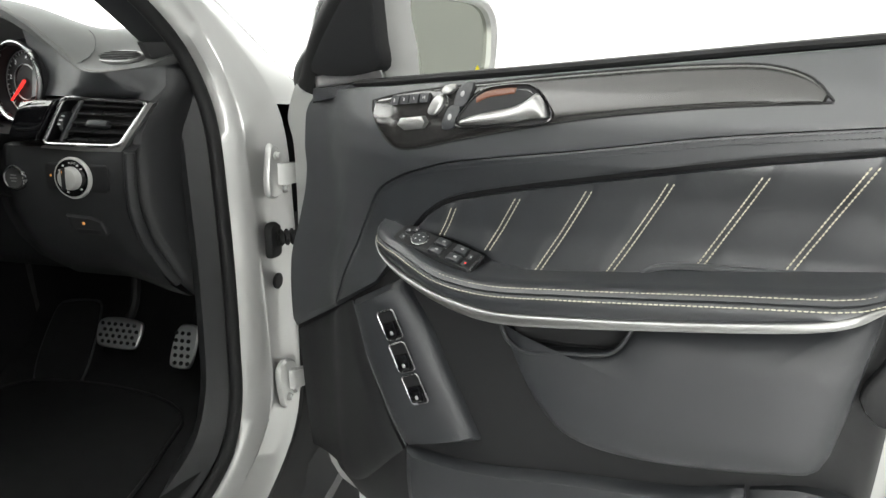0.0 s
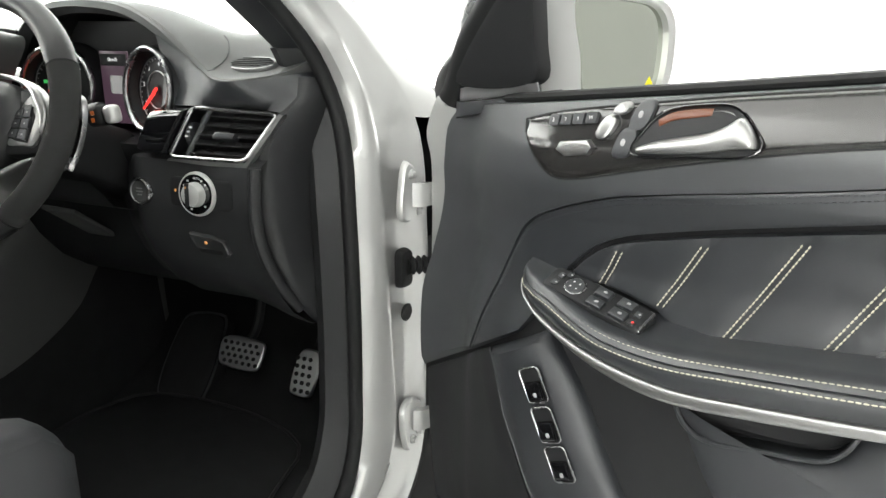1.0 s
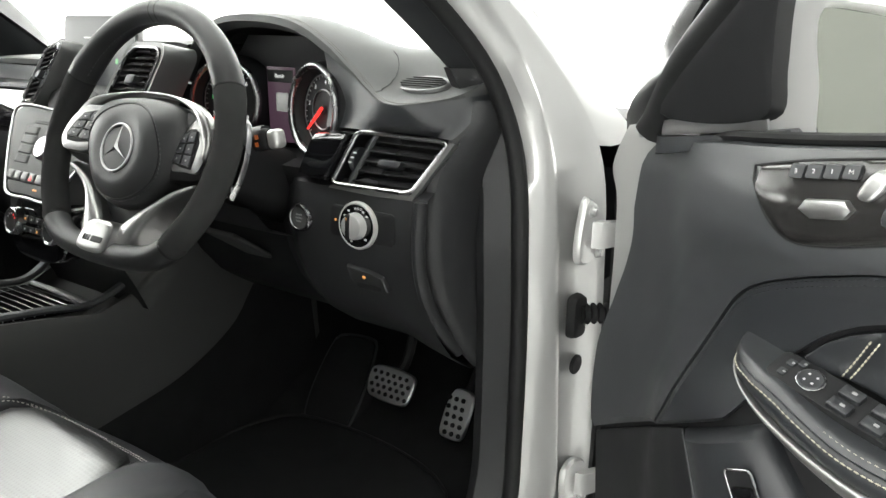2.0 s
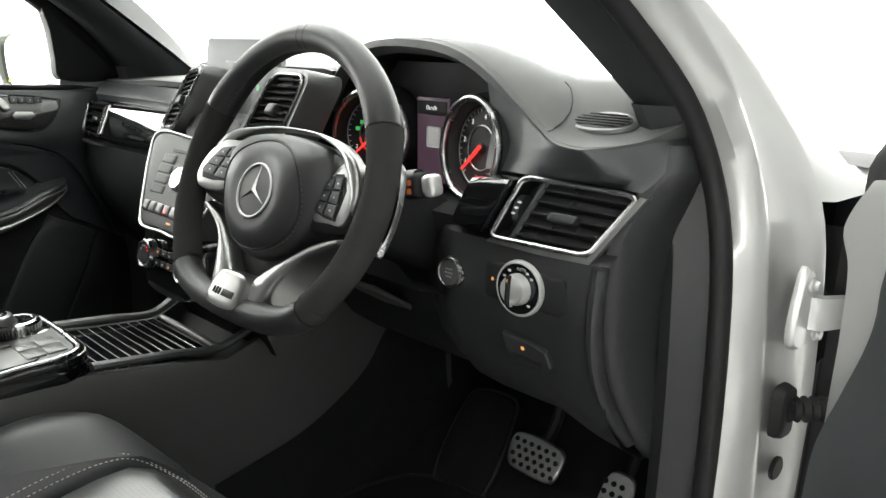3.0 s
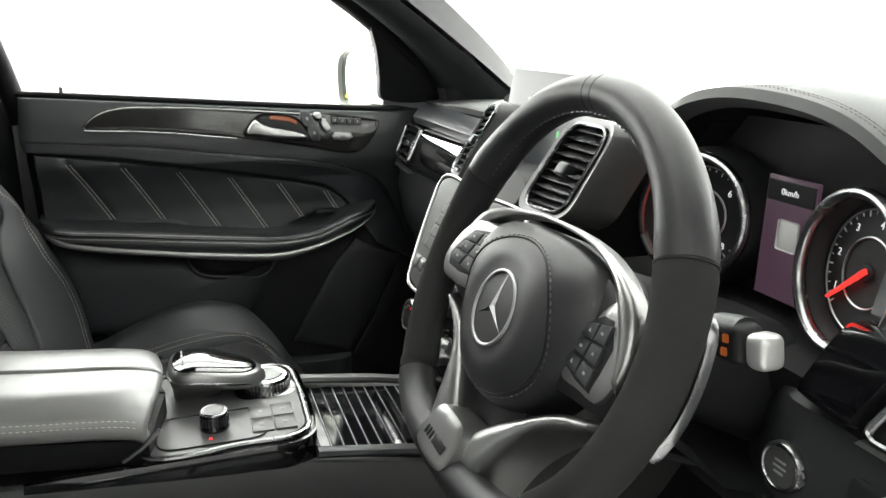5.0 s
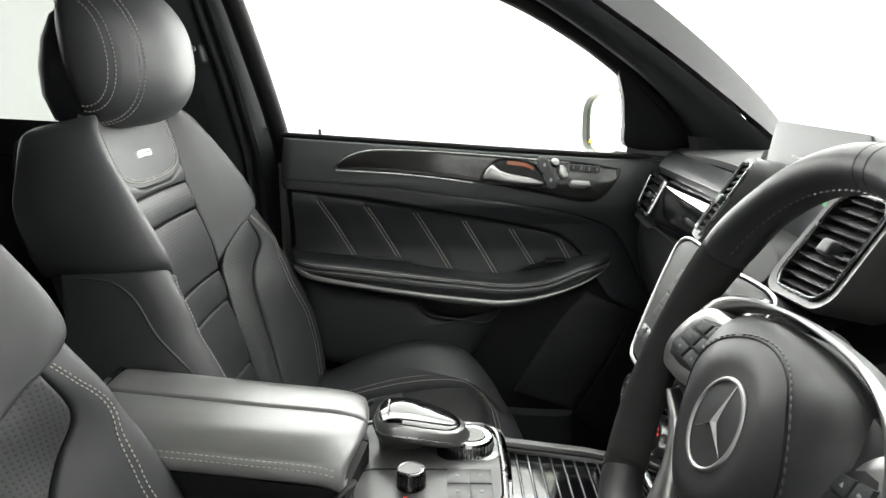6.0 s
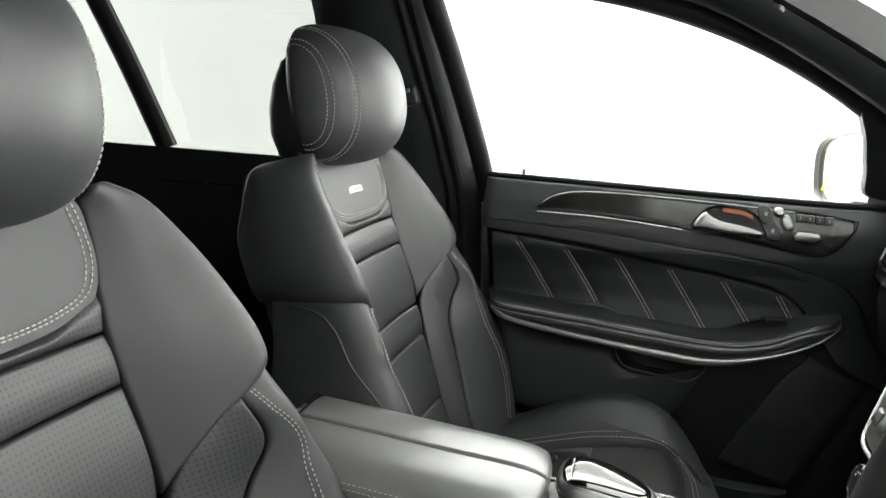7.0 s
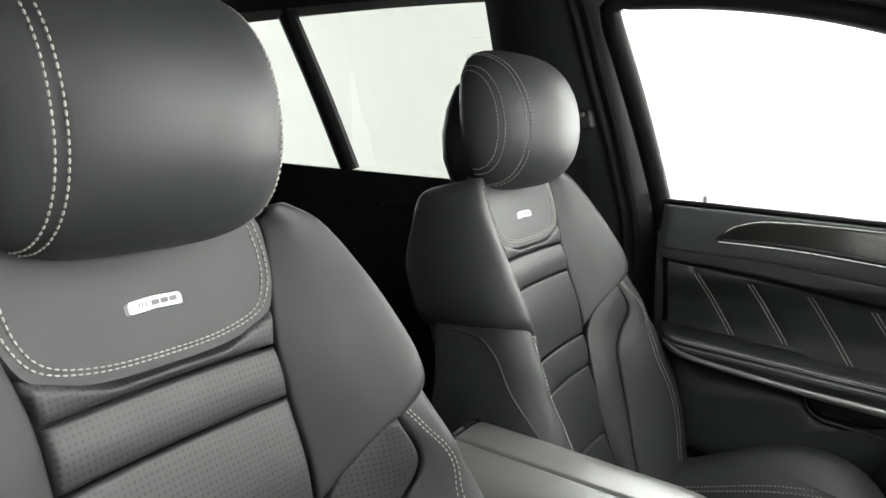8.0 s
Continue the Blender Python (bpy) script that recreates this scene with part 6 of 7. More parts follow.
sm_ = facing((-.022, 1.283, 1.219), (.0, -1, .16))
part("screen_case", plate(rounded(.232, .146, .010), sm_, .003, .010, 16), SATIN, mon, "thin silver case")
part("screen_glass", plate(rounded(.224, .138, .008), sm_ @ Matrix.Translation((0, 0, .0032)), .0006, .001, 16), SCREEN, mon, "dim grey screen glass")
part("screen_foot", box((.12, .05, .05), pose(-.012, 1.305, 1.165), .01), GLOSS, mon, "gloss black foot")
for x, y, w, h, mt in ((-.02, .03, .05, .003, GREY_PRINT), (.055, .02, .012, .006, GREEN_GLOW), (.06, -.01, .008, .010, GREEN_GLOW), (-.06, -.02, .012, .004, ICON_AMBER), (-.03, -.045, .02, .006, GREY_PRINT), (.02, .0, .03, .004, GREY_PRINT)):
    part("screen_item", plate(rounded(w, h, min(w, h) * .3, 3), sm_ @ Matrix.Translation((x, y, .0038)), .0002, .0005), mt, mon)

# ---- steering wheel ----
WT = radians(23)
WC = Vector((.395, 1.062, 1.128))
WM = facing(WC, (0, -math.cos(WT), math.sin(WT)), (0, math.sin(WT), math.cos(WT)))
wheel = thing("steering_wheel", WC.x, WC.y + .03, WC.z, "flat-bottomed sports steering wheel in black leather and suede", "steering wheel")
RR = .175


def rim_at(deg):
    a = radians(deg)
    x, y = RR * math.cos(a), RR * math.sin(a)
    if y < -.12:
        y = -.12 - .036 * math.tanh((-.12 - y) / .036)
        x *= 1.03
    return WM @ Vector((x * 1.02, y, .0 - .004 * math.cos(2 * a)))


def rim_r(deg):
    return .0168 + .0022 * math.exp(-(((deg % 360) - 30) / 14) ** 2) + .0022 * math.exp(-(((deg % 360) - 150) / 14) ** 2)


nrm = tuple(WM.to_3x3() @ Vector((0, 0, 1)))
for nm, a, b, mt, lb in (("rim_top", 27, 153, WHEEL_LEATHER, "smooth black leather rim"), ("rim_side", 153.6, 226, SUEDE, "black suede grip"), ("rim_bottom", 226.6, 313.4, WHEEL_LEATHER, "smooth black leather rim"), ("rim_side", 314, 386.4, SUEDE, "black suede grip")):
    ds = np.linspace(a, b, 40)
    part(nm, tube([rim_at(d) for d in ds], [rim_r(d) * (.97 if d in (a, b) else 1) for d in ds], 18, up=nrm, flat=1.12), mt, wheel, lb)
for d in (26.7, 153.3, 226.3, 313.7, 88, 92):
    part("rim_seam", tube([rim_at(d - .25), rim_at(d + .25)], rim_r(d) * 1.008, 18, up=nrm, flat=1.12), RUBBER, wheel)
stitching("stitching", [[rim_at(d) + WM.to_3x3() @ Vector((-math.cos(radians(d)), -math.sin(radians(d)), .25)).normalized() * rim_r(d) * 1.03 for d in np.linspace(30, 150, 60)]], wheel, LEATHER, .004, .003, .0008, "dark stitching inside the rim")
on_wheel = lambda a, b, h: WM @ Vector((a, b, h))
# airbag cover
cover = curve([(-.048, .063), (0, .066), (.048, .063), (.083, .054), (.099, .036), (.101, .014), (.092, -.016), (.077, -.045), (.047, -.074), (0, -.086), (-.047, -.074), (-.077, -.045), (-.092, -.016), (-.101, .014), (-.099, .036), (-.083, .054)], 80, True)
hub = part("airbag_cover", puff(cover, lambda a, b, h: on_wheel(a, b - .006, -.016 + h), .042, 2.4, 22, .030, (0, -.012), lambda a, b: -.0045 * math.exp(-((a / .043) ** 2 + ((b + .010) / .043) ** 2) ** 4)), WHEEL_LEATHER, wheel, "domed black leather airbag cover", 70)
dome_at = lambda p, r, up: on_wheel(p[0] * r, -.012 + (p[1] + .012) * r - .006, -.016 + .042 * (1 - r**2.4) ** (1 / 2.4) + up)
def cover_loop(grow):
    """A loop round the emblem on the domed cover."""
    out = []
    for x, y in cover:
        d = math.hypot(x, y + .012)
        c, s_ = x / d, (y + .012) / d
        out.append(dome_at((x, y), min(.93, grow / math.sqrt((c / .077) ** 2 + (s_ / .064) ** 2) / d), .0003))
    return out


part("cover_seam", tube(cover_loop(1.0), .0009, 6, True), PLASTIC_DARK, hub, "dark seam round the cover")
stitching("stitching", [cover_loop(1.035)], hub, LEATHER, .0040, .0022, .0008, "dark stitching beside the seam")
em = WM @ Matrix.Translation((0, -.016, .0172))
ring = part("emblem", tube([em @ Vector((.0315 * math.cos(a), .0315 * math.sin(a), .0035)) for a in np.linspace(0, 2 * math.pi, 44, endpoint=False)], .0017, 14, True), SATIN, wheel, "round chrome emblem")
part("emblem_dish", lathe([(.0315, .003), (.031, .0012), (.0005, .0006)], em, 36, False), PLASTIC_DARK, ring)
star = bmesh.new()
tip = star.verts.new(em @ Vector((0, 0, .0075)))
lowv = star.verts.new(em @ Vector((0, 0, 0)))
ringv = []
for i in range(6):
    a = radians(90 + 60 * i)
    r = .031 if i % 2 == 0 else .0046
    ringv.append(star.verts.new(em @ Vector((r * math.cos(a), r * math.sin(a), .0028))))
for i in range(6):
    star.faces.new((ringv[i], ringv[(i + 1) % 6], tip))
    star.faces.new((ringv[(i + 1) % 6], ringv[i], lowv))
part("emblem_star", star, CHROME, ring, "", 10)
for i in range(3):
    part("cover_mark", puff([(-.018 + .018 * i + a, -.068 + b) for a, b in rounded(.014, .004, .001, 3)], lambda a, b, h: on_wheel(a, b, .0105 + h), .0006, 4, 2, .001), PLASTIC_DARK, hub)
# spokes with key pods
for s in (1, -1):
    sp = [(.060, .046), (.105, .044), (.150, .030), (.166, .016), (.164, -.026), (.145, -.036), (.105, -.042), (.060, -.040)]
    part("spoke", puff(curve([(x * s, y) for x, y in sp], 44, True), lambda a, b, h: on_wheel(a, b, -.016 + h), .014, 3, 6, .016), PLASTIC_DARK, wheel, "black side spoke")
    if s > 0:
        pod_o = [(.093, .012), (.104, .030), (.116, .040), (.134, .040), (.146, .025), (.151, .006), (.148, -.014), (.139, -.029), (.112, -.031), (.084, -.031), (.079, -.020)]
        face_o = [(.0955, .0165), (.109, .0255), (.122, .0265), (.1345, .0090), (.132, -.0110), (.1285, -.0265), (.106, -.0255), (.0845, -.0215), (.089, -.0020)]
        quad_o, base = ((.1270, .0240), (.0970, .0165), (.1285, -.0255), (.0860, -.0205)), -.012
    else:
        pod_o = [(.060, .0420), (.085, .0415), (.115, .0385), (.139, .0225), (.153, .0010), (.156, -.0130), (.147, -.0265), (.122, -.0290), (.098, -.0270), (.078, -.0180), (.064, .0150)]
        face_o = [(.0640, .0360), (.0900, .0330), (.1150, .0280), (.1320, .0120), (.1450, -.0050), (.1400, -.0160), (.1150, -.0170), (.0850, -.0130), (.0720, .0100)]
        quad_o, base = ((.1135, .0265), (.0680, .0340), (.1420, -.0090), (.0860, -.0120)), -.004
    lift = lambda a, h: base + .0105 + h + .06 * (abs(a) - .11)
    pd = part("key_pod", puff(curve([(x * s, y) for x, y in pod_o], 70, True), lambda a, b, h: on_wheel(a, b, base + h + .06 * (abs(a) - .11)), .011, 8, 6, .016), SILVER_PLASTIC, wheel, "satin silver key pod")
    part("pod_face", puff([(x * s, y) for x, y in face_o], lambda a, b, h: on_wheel(a, b, lift(a, h)), .0010, 10, 4, .002), PLASTIC_DARK, pd)
    k0, k1, k2, k3 = (np.array(p) for p in quad_o)
    kq = lambda u, v: (k0 * (1 - u) + k1 * u) * (1 - v) + (k2 * (1 - u) + k3 * u) * v
    for r in range(3):
        for c in range(2):
            u0, u1, v0, v1 = .04 + .48 * c, .48 + .48 * c, .03 + .325 * r, .32 + .325 * r
            out = [kq(u, v) for u, v in ((u0, v0), ((u0 + u1) / 2, v0), (u1, v0), (u1, (v0 + v1) / 2), (u1, v1), ((u0 + u1) / 2, v1), (u0, v1), (u0, (v0 + v1) / 2))]
            cx, cy = kq((u0 + u1) / 2, (v0 + v1) / 2)
            ky = part("pod_key", puff([(a * s, b) for a, b in out], lambda a, b, h: on_wheel(a, b, lift(a, .0010 + h)), .0026, 7, 4, .001), PLASTIC, pd)
            if s == -1 and r == 0 and c == 1:
                words("key_text", "OK", .0048, WM @ Matrix.Translation((-cx, cy, lift(cx, .0040))), GREY_PRINT, pd)
            else:
                tri = [(-.0018, -.0013), (.0018, -.0013), (0, .0018)] if (r + c) % 2 else rounded(.0036, .0022, .0006, 3)
                part("key_mark", puff([(cx * s + a, cy + b) for a, b in tri], lambda a, b, h: on_wheel(a, b, lift(a, .0037 + h)), .0003, 5, 2, .001), GREY_PRINT, ky)
    arm_t = curve([(x * s, y) for x, y in [(.140, -.041), (.100, -.054), (.054, -.085), (.024, -.112), (.012, -.130)]], 30)
    arm_b = curve([(x * s, y) for x, y in [(.142, -.047), (.088, -.077), (.066, -.106), (.056, -.132), (.050, -.152)]], 30)
    part("lower_spoke", strip(arm_t, arm_b, lambda a, b, h: on_wheel(a, b, -.014 + .014 * smooth(-.05, -.14, b) + h), .011, 2.6, 30, 8, .042), SILVER_PLASTIC, wheel, "satin silver lower spoke arm")
    pdl = curve([(x * s, y) for x, y in [(.135, .058), (.158, .050), (.170, .010), (.168, -.030), (.158, -.052), (.148, -.030), (.146, .02)]], 40, True)
    part("shift_paddle", puff(pdl, lambda a, b, h: on_wheel(a, b, -.045 + h), .004, 6, 4, .004), CHROME, wheel, "silver shift paddle")
bz_o = [(0, .0695), (.045, .0675), (.085, .0615), (.114, .0530), (.134, .0405), (.148, .0200), (.1535, .0020), (.1500, -.0160)]
bz_i = [(0, .0655), (.045, .0630), (.085, .0535), (.108, .0425), (.121, .0300), (.1345, .0140), (.1425, .0000), (.1440, -.0140)]
mirrored = lambda p: curve([(-x, y) for x, y in p[:0:-1]] + p, 70)
part("spoke_bezel", strip(mirrored(bz_o), mirrored(bz_i), lambda a, b, h: on_wheel(a, b, -.013 + .010 * smooth(.05, .13, abs(a)) + h), .006, 2.4, 30, 8, .010), SILVER_PLASTIC, wheel, "satin silver line over the airbag", 60)
part("badge_plate", puff(curve([(-.027, -.116), (0, -.112), (.027, -.116), (.034, -.140), (.030, -.152), (-.030, -.152), (-.034, -.140)], 40, True), lambda a, b, h: on_wheel(a, b, .006 + h + .25 * (-.112 - b)), .010, 6, 6, .020), SILVER_PLASTIC, wheel, "satin silver plate on the lower spoke")
part("hub_foot", puff(curve([(-.050, -.070), (.050, -.070), (.036, -.112), (-.036, -.112)], 30, True), lambda a, b, h: on_wheel(a, b, -.022 + h), .008, 4, 5, .012), PLASTIC_DARK, wheel)
for i, w in enumerate((.004, .004, .004, .024)):
    part("badge_mark", puff([(-.019 + .0058 * i + (.011 if i == 3 else 0) + a, -.138 + b) for a, b in rounded(w, .008, .001, 3)], lambda a, b, h: on_wheel(a, b, .0162 + h + .25 * (-.112 - b)), .0006, 5, 2, .001), PLASTIC_DARK, wheel)
# column, stalk
col = thing("steering_column", .395, 1.20, 1.02, "black steering column shroud with a control stalk", "steering column")
rows = []
for f in np.linspace(0, 1, 8):
    c = WC + (WM.to_3x3() @ Vector((0, 0, -1))) * (.030 + .24 * f)
    w, h = .045 + .015 * f, .048 + .016 * f
    rows.append([c + Vector((w * x * 2, 0, h * y * 2)) for x, y in rounded(1, 1, .3, 5)])
part("column_shroud", grid(rows, closed_u=True, cap=True), PLASTIC_DARK, col)
part("column_cover", grid([[(x, y, z) for x in np.linspace(.30, .50, 6)] for y, z in ((1.16, 1.03), (1.20, .985), (1.30, .95), (1.42, .90))]), PLASTIC_DARK, col, "black cover below the column")
part("stalk", tube(curve([(.43, 1.175, 1.105), (.48, 1.172, 1.122), (.53, 1.172, 1.133)], 14), [.010] * 9 + [.012, .014, .0145, .0145, .014], 14), PLASTIC, col, "black control stalk")
part("stalk_head", box((.030, .026, .030), pose(.524, 1.171, 1.127, 0, -12, 0), .008, 3), PLASTIC_DARK, col, "black head of the stalk")
part("stalk_end", box((.020, .022, .026), pose(.551, 1.170, 1.131, 0, -12, 0), .007, 3), PALE_SILVER, col, "silver stalk end")
for i in range(2):
    part("stalk_icon", box((.006, .001, .006), pose(.526, 1.1576, 1.127 + .010 * (i - .5), 0, -12, 0), .001), AMBER, col)
part("knee_flap", box((.055, .170, .008), pose(.362, 1.255, .932, -29, 8, 20), .003), STACK, col, "grey panel under the column")

# ---- centre console ----
con = thing("centre_console", 0, .75, .50, "black centre console with silver control plate and padded armrest", "console")
rows = []
TOPZ = [(.32, .88), (.70, .85), (.93, .83), (1.13, .795), (1.20, .82), (1.32, .92), (1.62, .95)]
ys = np.concatenate([np.linspace(.32, 1.13, 24), np.linspace(1.16, 1.62, 12)])
for y in ys:
    t = nodes(y, TOPZ)
    w = .128 + .03 * smooth(1.0, 1.25, y)
    rows.append([(-w - .03, y, .47), (-w - .012, y, .62), (-w, y, t - .05), (-w + .004, y, t - .012), (-w + .014, y, t), (-w + .028, y, t - .002)] + [(-w + .029, y, t - .03), (w - .029, y, t - .03)] + [(w - .028, y, t - .002), (w - .014, y, t), (w - .004, y, t - .012), (w, y, t - .05), (w + .012, y, .62), (w + .03, y, .47)])
part("console_body", grid(rows, cap=True), STACK, con, "soft black console sides", 50)
# armrest in two lids, sloping down to the front
LID = [(.430, .9615), (.475, .9575), (.62, .9425), (.745, .9290), (.764, .9235)]
for s in (1, -1):
    rows = []
    for y, z in LID:
        end = smooth(.74, .765, y)
        back = .018 * smooth(.60, .77, y)
        rows.append([(x * s, y - back * (x / .1) ** 2, z + dz - .004 * end) for x, dz in ((.0015, .001), (.020, .0015), (.045, .0012), (.066, -.001), (.084, -.007), (.097, -.016), (.103, -.028), (.1035, -.040))])
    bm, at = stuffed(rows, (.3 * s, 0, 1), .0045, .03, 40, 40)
    lid = part("armrest_lid", bm, LEATHER_LID_LIT, con, "padded black leather armrest lid, colour lightened for its sheen", 60)
    stitching("stitching", [[at(u, v, .0004) for v in np.linspace(.02, .97, 80)] for u in (.815, .865)], lid, THREAD_PALE, .0042, .0022, .0006, "pale stitching round the lid")
    part("lid_base", grid([[(x * s, y - .018 * smooth(.60, .77, y) * (x / .1) ** 2 - .002, z + dz) for x, dz in ((.002, -.03), (.0985, -.042), (.0975, -.070), (.092, -.078), (.002, -.078))] for y, z in LID], cap=True), PLASTIC_DARK, con, "black tray under the armrest lid")
    part("lid_trim", tube([(.1035 * s, .716, .866), (.1045 * s, .738, .880), (.103 * s, .757, .900)], .0034, 6), CHROME, con, "bright trim on the armrest corner")
part("rear_strip", tube([(x, .4245, .9595 - .022 * smooth(.07, .108, abs(x))) for x in np.linspace(-.108, .108, 24)], .0028, 6), CHROME, con, "bright line behind the armrest")
part("console_rear", box((.21, .09, .34), Matrix.Translation((0, .36, .72)), .02, 3), PLASTIC, con, "black console rear block")
# control plate
po = curve([(-.100, .74), (-.103, .85), (-.103, .905), (-.090, .926), (-.04, .932), (.04, .932), (.090, .926), (.104, .905), (.104, .85), (.102, .74)], 60, True)
plate_ = part("control_plate", puff(po, lambda x, y, h: Vector((x, y, .856 + h)), .010, 14, 5, .020, (0, .84)), CONSOLE_GREY, con, "dark grey control plate with silver edge", 50)
part("plate_edge", tube([(x, y, .865) for x, y in po], .0035, 8, True), CHROME, plate_, "satin chrome edge")
go = [(x * 1.075, (y - .70) * 1.03 + .70) for x, y in curve([(-.108, .62), (-.108, .85), (-.106, .905), (-.090, .928), (-.04, .934), (.04, .934), (.090, .928), (.107, .905), (.109, .85), (.109, .62)], 70)]
part("plate_gloss", grid([[(x * k, y, z) for x, y in go] for k, z in ((.93, .862), (.985, .862), (1.0, .858), (1.006, .848), (1.0, .834), (.98, .826))]), GLOSS, con, "gloss black band round the plate", 60)
km = Matrix.Translation((.056, .818, .866))
knob = part("drive_knob", lathe([(.018, 0), (.018, .004), (.0165, .006), (.0165, .020), (.015, .0225), (.013, .023), (.0005, .0228)], km, 36), GLOSS, con, "black rotary knob with a bright rim")
part("knob_rim", tube([km @ Vector((.0150 * math.cos(a), .0150 * math.sin(a), .0222)) for a in np.linspace(0, 2 * math.pi, 40, endpoint=False)], .0017, 8, True), CHROME, knob, "bright rim")
part("knob_cap", lathe([(.0125, .0228), (.0125, .0236), (.0005, .0236)], km, 30), CONSOLE_GREY, knob)
for i in range(28):
    a = 2 * math.pi * i / 28
    part("knurl", box((.0018, .002, .012), km @ pose(.0166 * math.cos(a), .0166 * math.sin(a), .013, 0, 0, math.degrees(a)), 0), PLASTIC, knob)
part("red_light", box((.005, .004, .001), Matrix.Translation((.084, .812, .8668)), .0003, 1), RED_GLOW, plate_, "small red light")
part("knob_field", puff([(.058 + x, .815 + y) for x, y in rounded(.074, .125, .02)], lambda x, y, h: Vector((x, y, .8662 + h)), .0006, 12, 3, 0), CONSOLE_GREY, plate_)
part("field_groove", tube([(.058 + x, .815 + y, .8664) for x, y in rounded(.078, .129, .021)], .0012, 6, True), PLASTIC_DARK, plate_)
for i in range(2):
    for j in range(2):
        b = part("plate_button", box((.032, .026, .003), Matrix.Translation((.036 + .034 * i + .0, .888 + .0 - .0 + .0 + (.014 if j else -.014), .8667)), .001), CONSOLE_GREY, plate_)
        part("button_mark", box((.006, .005, .0006), Matrix.Translation((.036 + .034 * i, .888 + (.014 if j else -.014), .8685)), .0002, 1), GREY_PRINT, b)
# palm rest and ring controller
palm_o = curve([(-.088, .775), (-.050, .765), (-.012, .775), (-.004, .80), (-.006, .84), (-.018, .875), (-.045, .888), (-.072, .875), (-.088, .84), (-.094, .80)], 50, True)


def palm(x, y, h):
    return Vector((x, y, .885 + h * 1.0 + .018 * smooth(.90, .79, y)))


pr = part("palm_rest", puff(palm_o, palm, .012, 4, 7, .0, (-.048, .825), None, ((.003, 1.03), (.009, 1.02), (.014, .92), (.019, .74), (.026, .56), (.036, .47), (.048, .45)), (-.052, .774)), SILVER_PLASTIC, con, "silver palm rest over the controller", 60)
part("palm_top", puff([((x + .048) * .90 - .048, (y - .825) * .90 + .824) for x, y in palm_o], lambda x, y, h: palm(x, y, .0075 + h), .0075, 3, 6, .006, (-.048, .825)), GLOSS, pr, "gloss black top")
part("palm_line", tube([palm(x * 1.0, y, -.004) for x, y in palm_o], .0022, 8, True), CHROME, pr, "satin silver rim")
for i in range(3):
    part("palm_mark", box((.010, .002, .0008), Matrix.Translation((-.048 + .013 * (i - 1), .784, .9205)), .0002, 1), PRINT, pr)
rm = Matrix.Translation((-.046, .892, .862))
rc = part("ring_controller", lathe([(.030, 0), (.031, .003), (.031, .014), (.029, .018), (.025, .0195), (.020, .018), (.0005, .017)], rm, 44), BRIGHT, con, "silver ring controller")
for i in range(36):
    a = 2 * math.pi * i / 36
    part("ring_rib", box((.0016, .0022, .010), rm @ pose(.031 * math.cos(a), .031 * math.sin(a), .009, 0, 0, math.degrees(a)), 0), SATIN, rc)
part("ring_top", lathe([(.0195, .0182), (.0195, .0190), (.0005, .0190)], rm, 30), GLOSS, rc)
part("ring_surround", puff([(-.046 + x, .888 + y) for x, y in rounded(.086, .080, .02)], lambda x, y, h: Vector((x, y, .8664 + h)), .0008, 10, 3, 0), GLOSS, plate_)
# shutter tray with slats
tray_z = lambda y: .824 - .024 * (y - .94) / .19
part("tray_bed", grid([[(x, y, tray_z(y) - .006) for x in (-.100, .100)] for y in (.935, 1.135)]), PLASTIC_DARK, con)
tray = part("tray_shutter", grid([[(x, .937, tray_z(.937)), (x, 1.13, tray_z(1.13)), (x, 1.13, tray_z(1.13) - .004), (x, .937, tray_z(.937) - .004)] for x in (-.098, .098)], closed_u=True, cap=True), GLOSS, con, "gloss black roller shutter with ribs")
for i in range(11):
    y = .950 + .0165 * i
    part("shutter_slat", box((.192, .0135, .004), pose(0, y, tray_z(y) + .0012, -7.2, 0, 0), .0006, 1), GLOSS, tray, "", 15)
    part("slat_line", box((.192, .0009, .0024), pose(0, y + .0083, tray_z(y + .0083) + .0016, -7.2, 0, 0), 0), SATIN, tray)
part("tray_lip", tube([(-.10, 1.138, .803), (0, 1.140, .803), (.10, 1.138, .803)], .006, 8, flat=.7), SATIN, con, "satin silver lip of the shutter")
for s in (1, -1):
    rail = curve([(.106 * s, .935, .838), (.108 * s, 1.05, .822), (.112 * s, 1.13, .810), (.125 * s, 1.19, .835), (.140 * s, 1.26, .895)][:5 if s == -1 else 4], 30)
    part("console_rail", tube([tuple(p) for p in rail], .0095, 8, flat=.7), CONSOLE_GREY if s == -1 else PLASTIC, con, "console edge rail")
    edge = curve([(1.08, .600), (1.14, .615), (1.28, .652), (1.39, .707), (1.46, .78), (1.60, .84)], 24)
    flank = lambda y, z: (.128 + .03 * smooth(1.0, 1.25, y) + nodes(z, [(.47, .036), (.62, .018), (.75, .006), (.85, .005)])) * s
    part("tunnel_carpet", grid([[(flank(y, .485 + (z - .485) * f), y, .485 + (z - .485) * f) for y, z in edge] for f in (1, .8, .6, .3, 0)]), CARPET, con, "black carpet on the lower console side")

# ---- pedals and mats ----
brake = thing("brake_pedal", .49, 1.50, .56, "steel brake pedal with black rubber studs", "pedal")
bmx = facing((.492, 1.478, .622), (0, -1, .55))
pad_o = curve([(-.048, .024), (.046, .027), (.052, .020), (.046, -.026), (.038, -.032), (-.040, -.030), (-.048, -.024)], 40, True)
part("pedal_pad", puff(pad_o, on(bmx), .004, 6, 5, .006), STEEL, brake, "polished steel pedal plate")
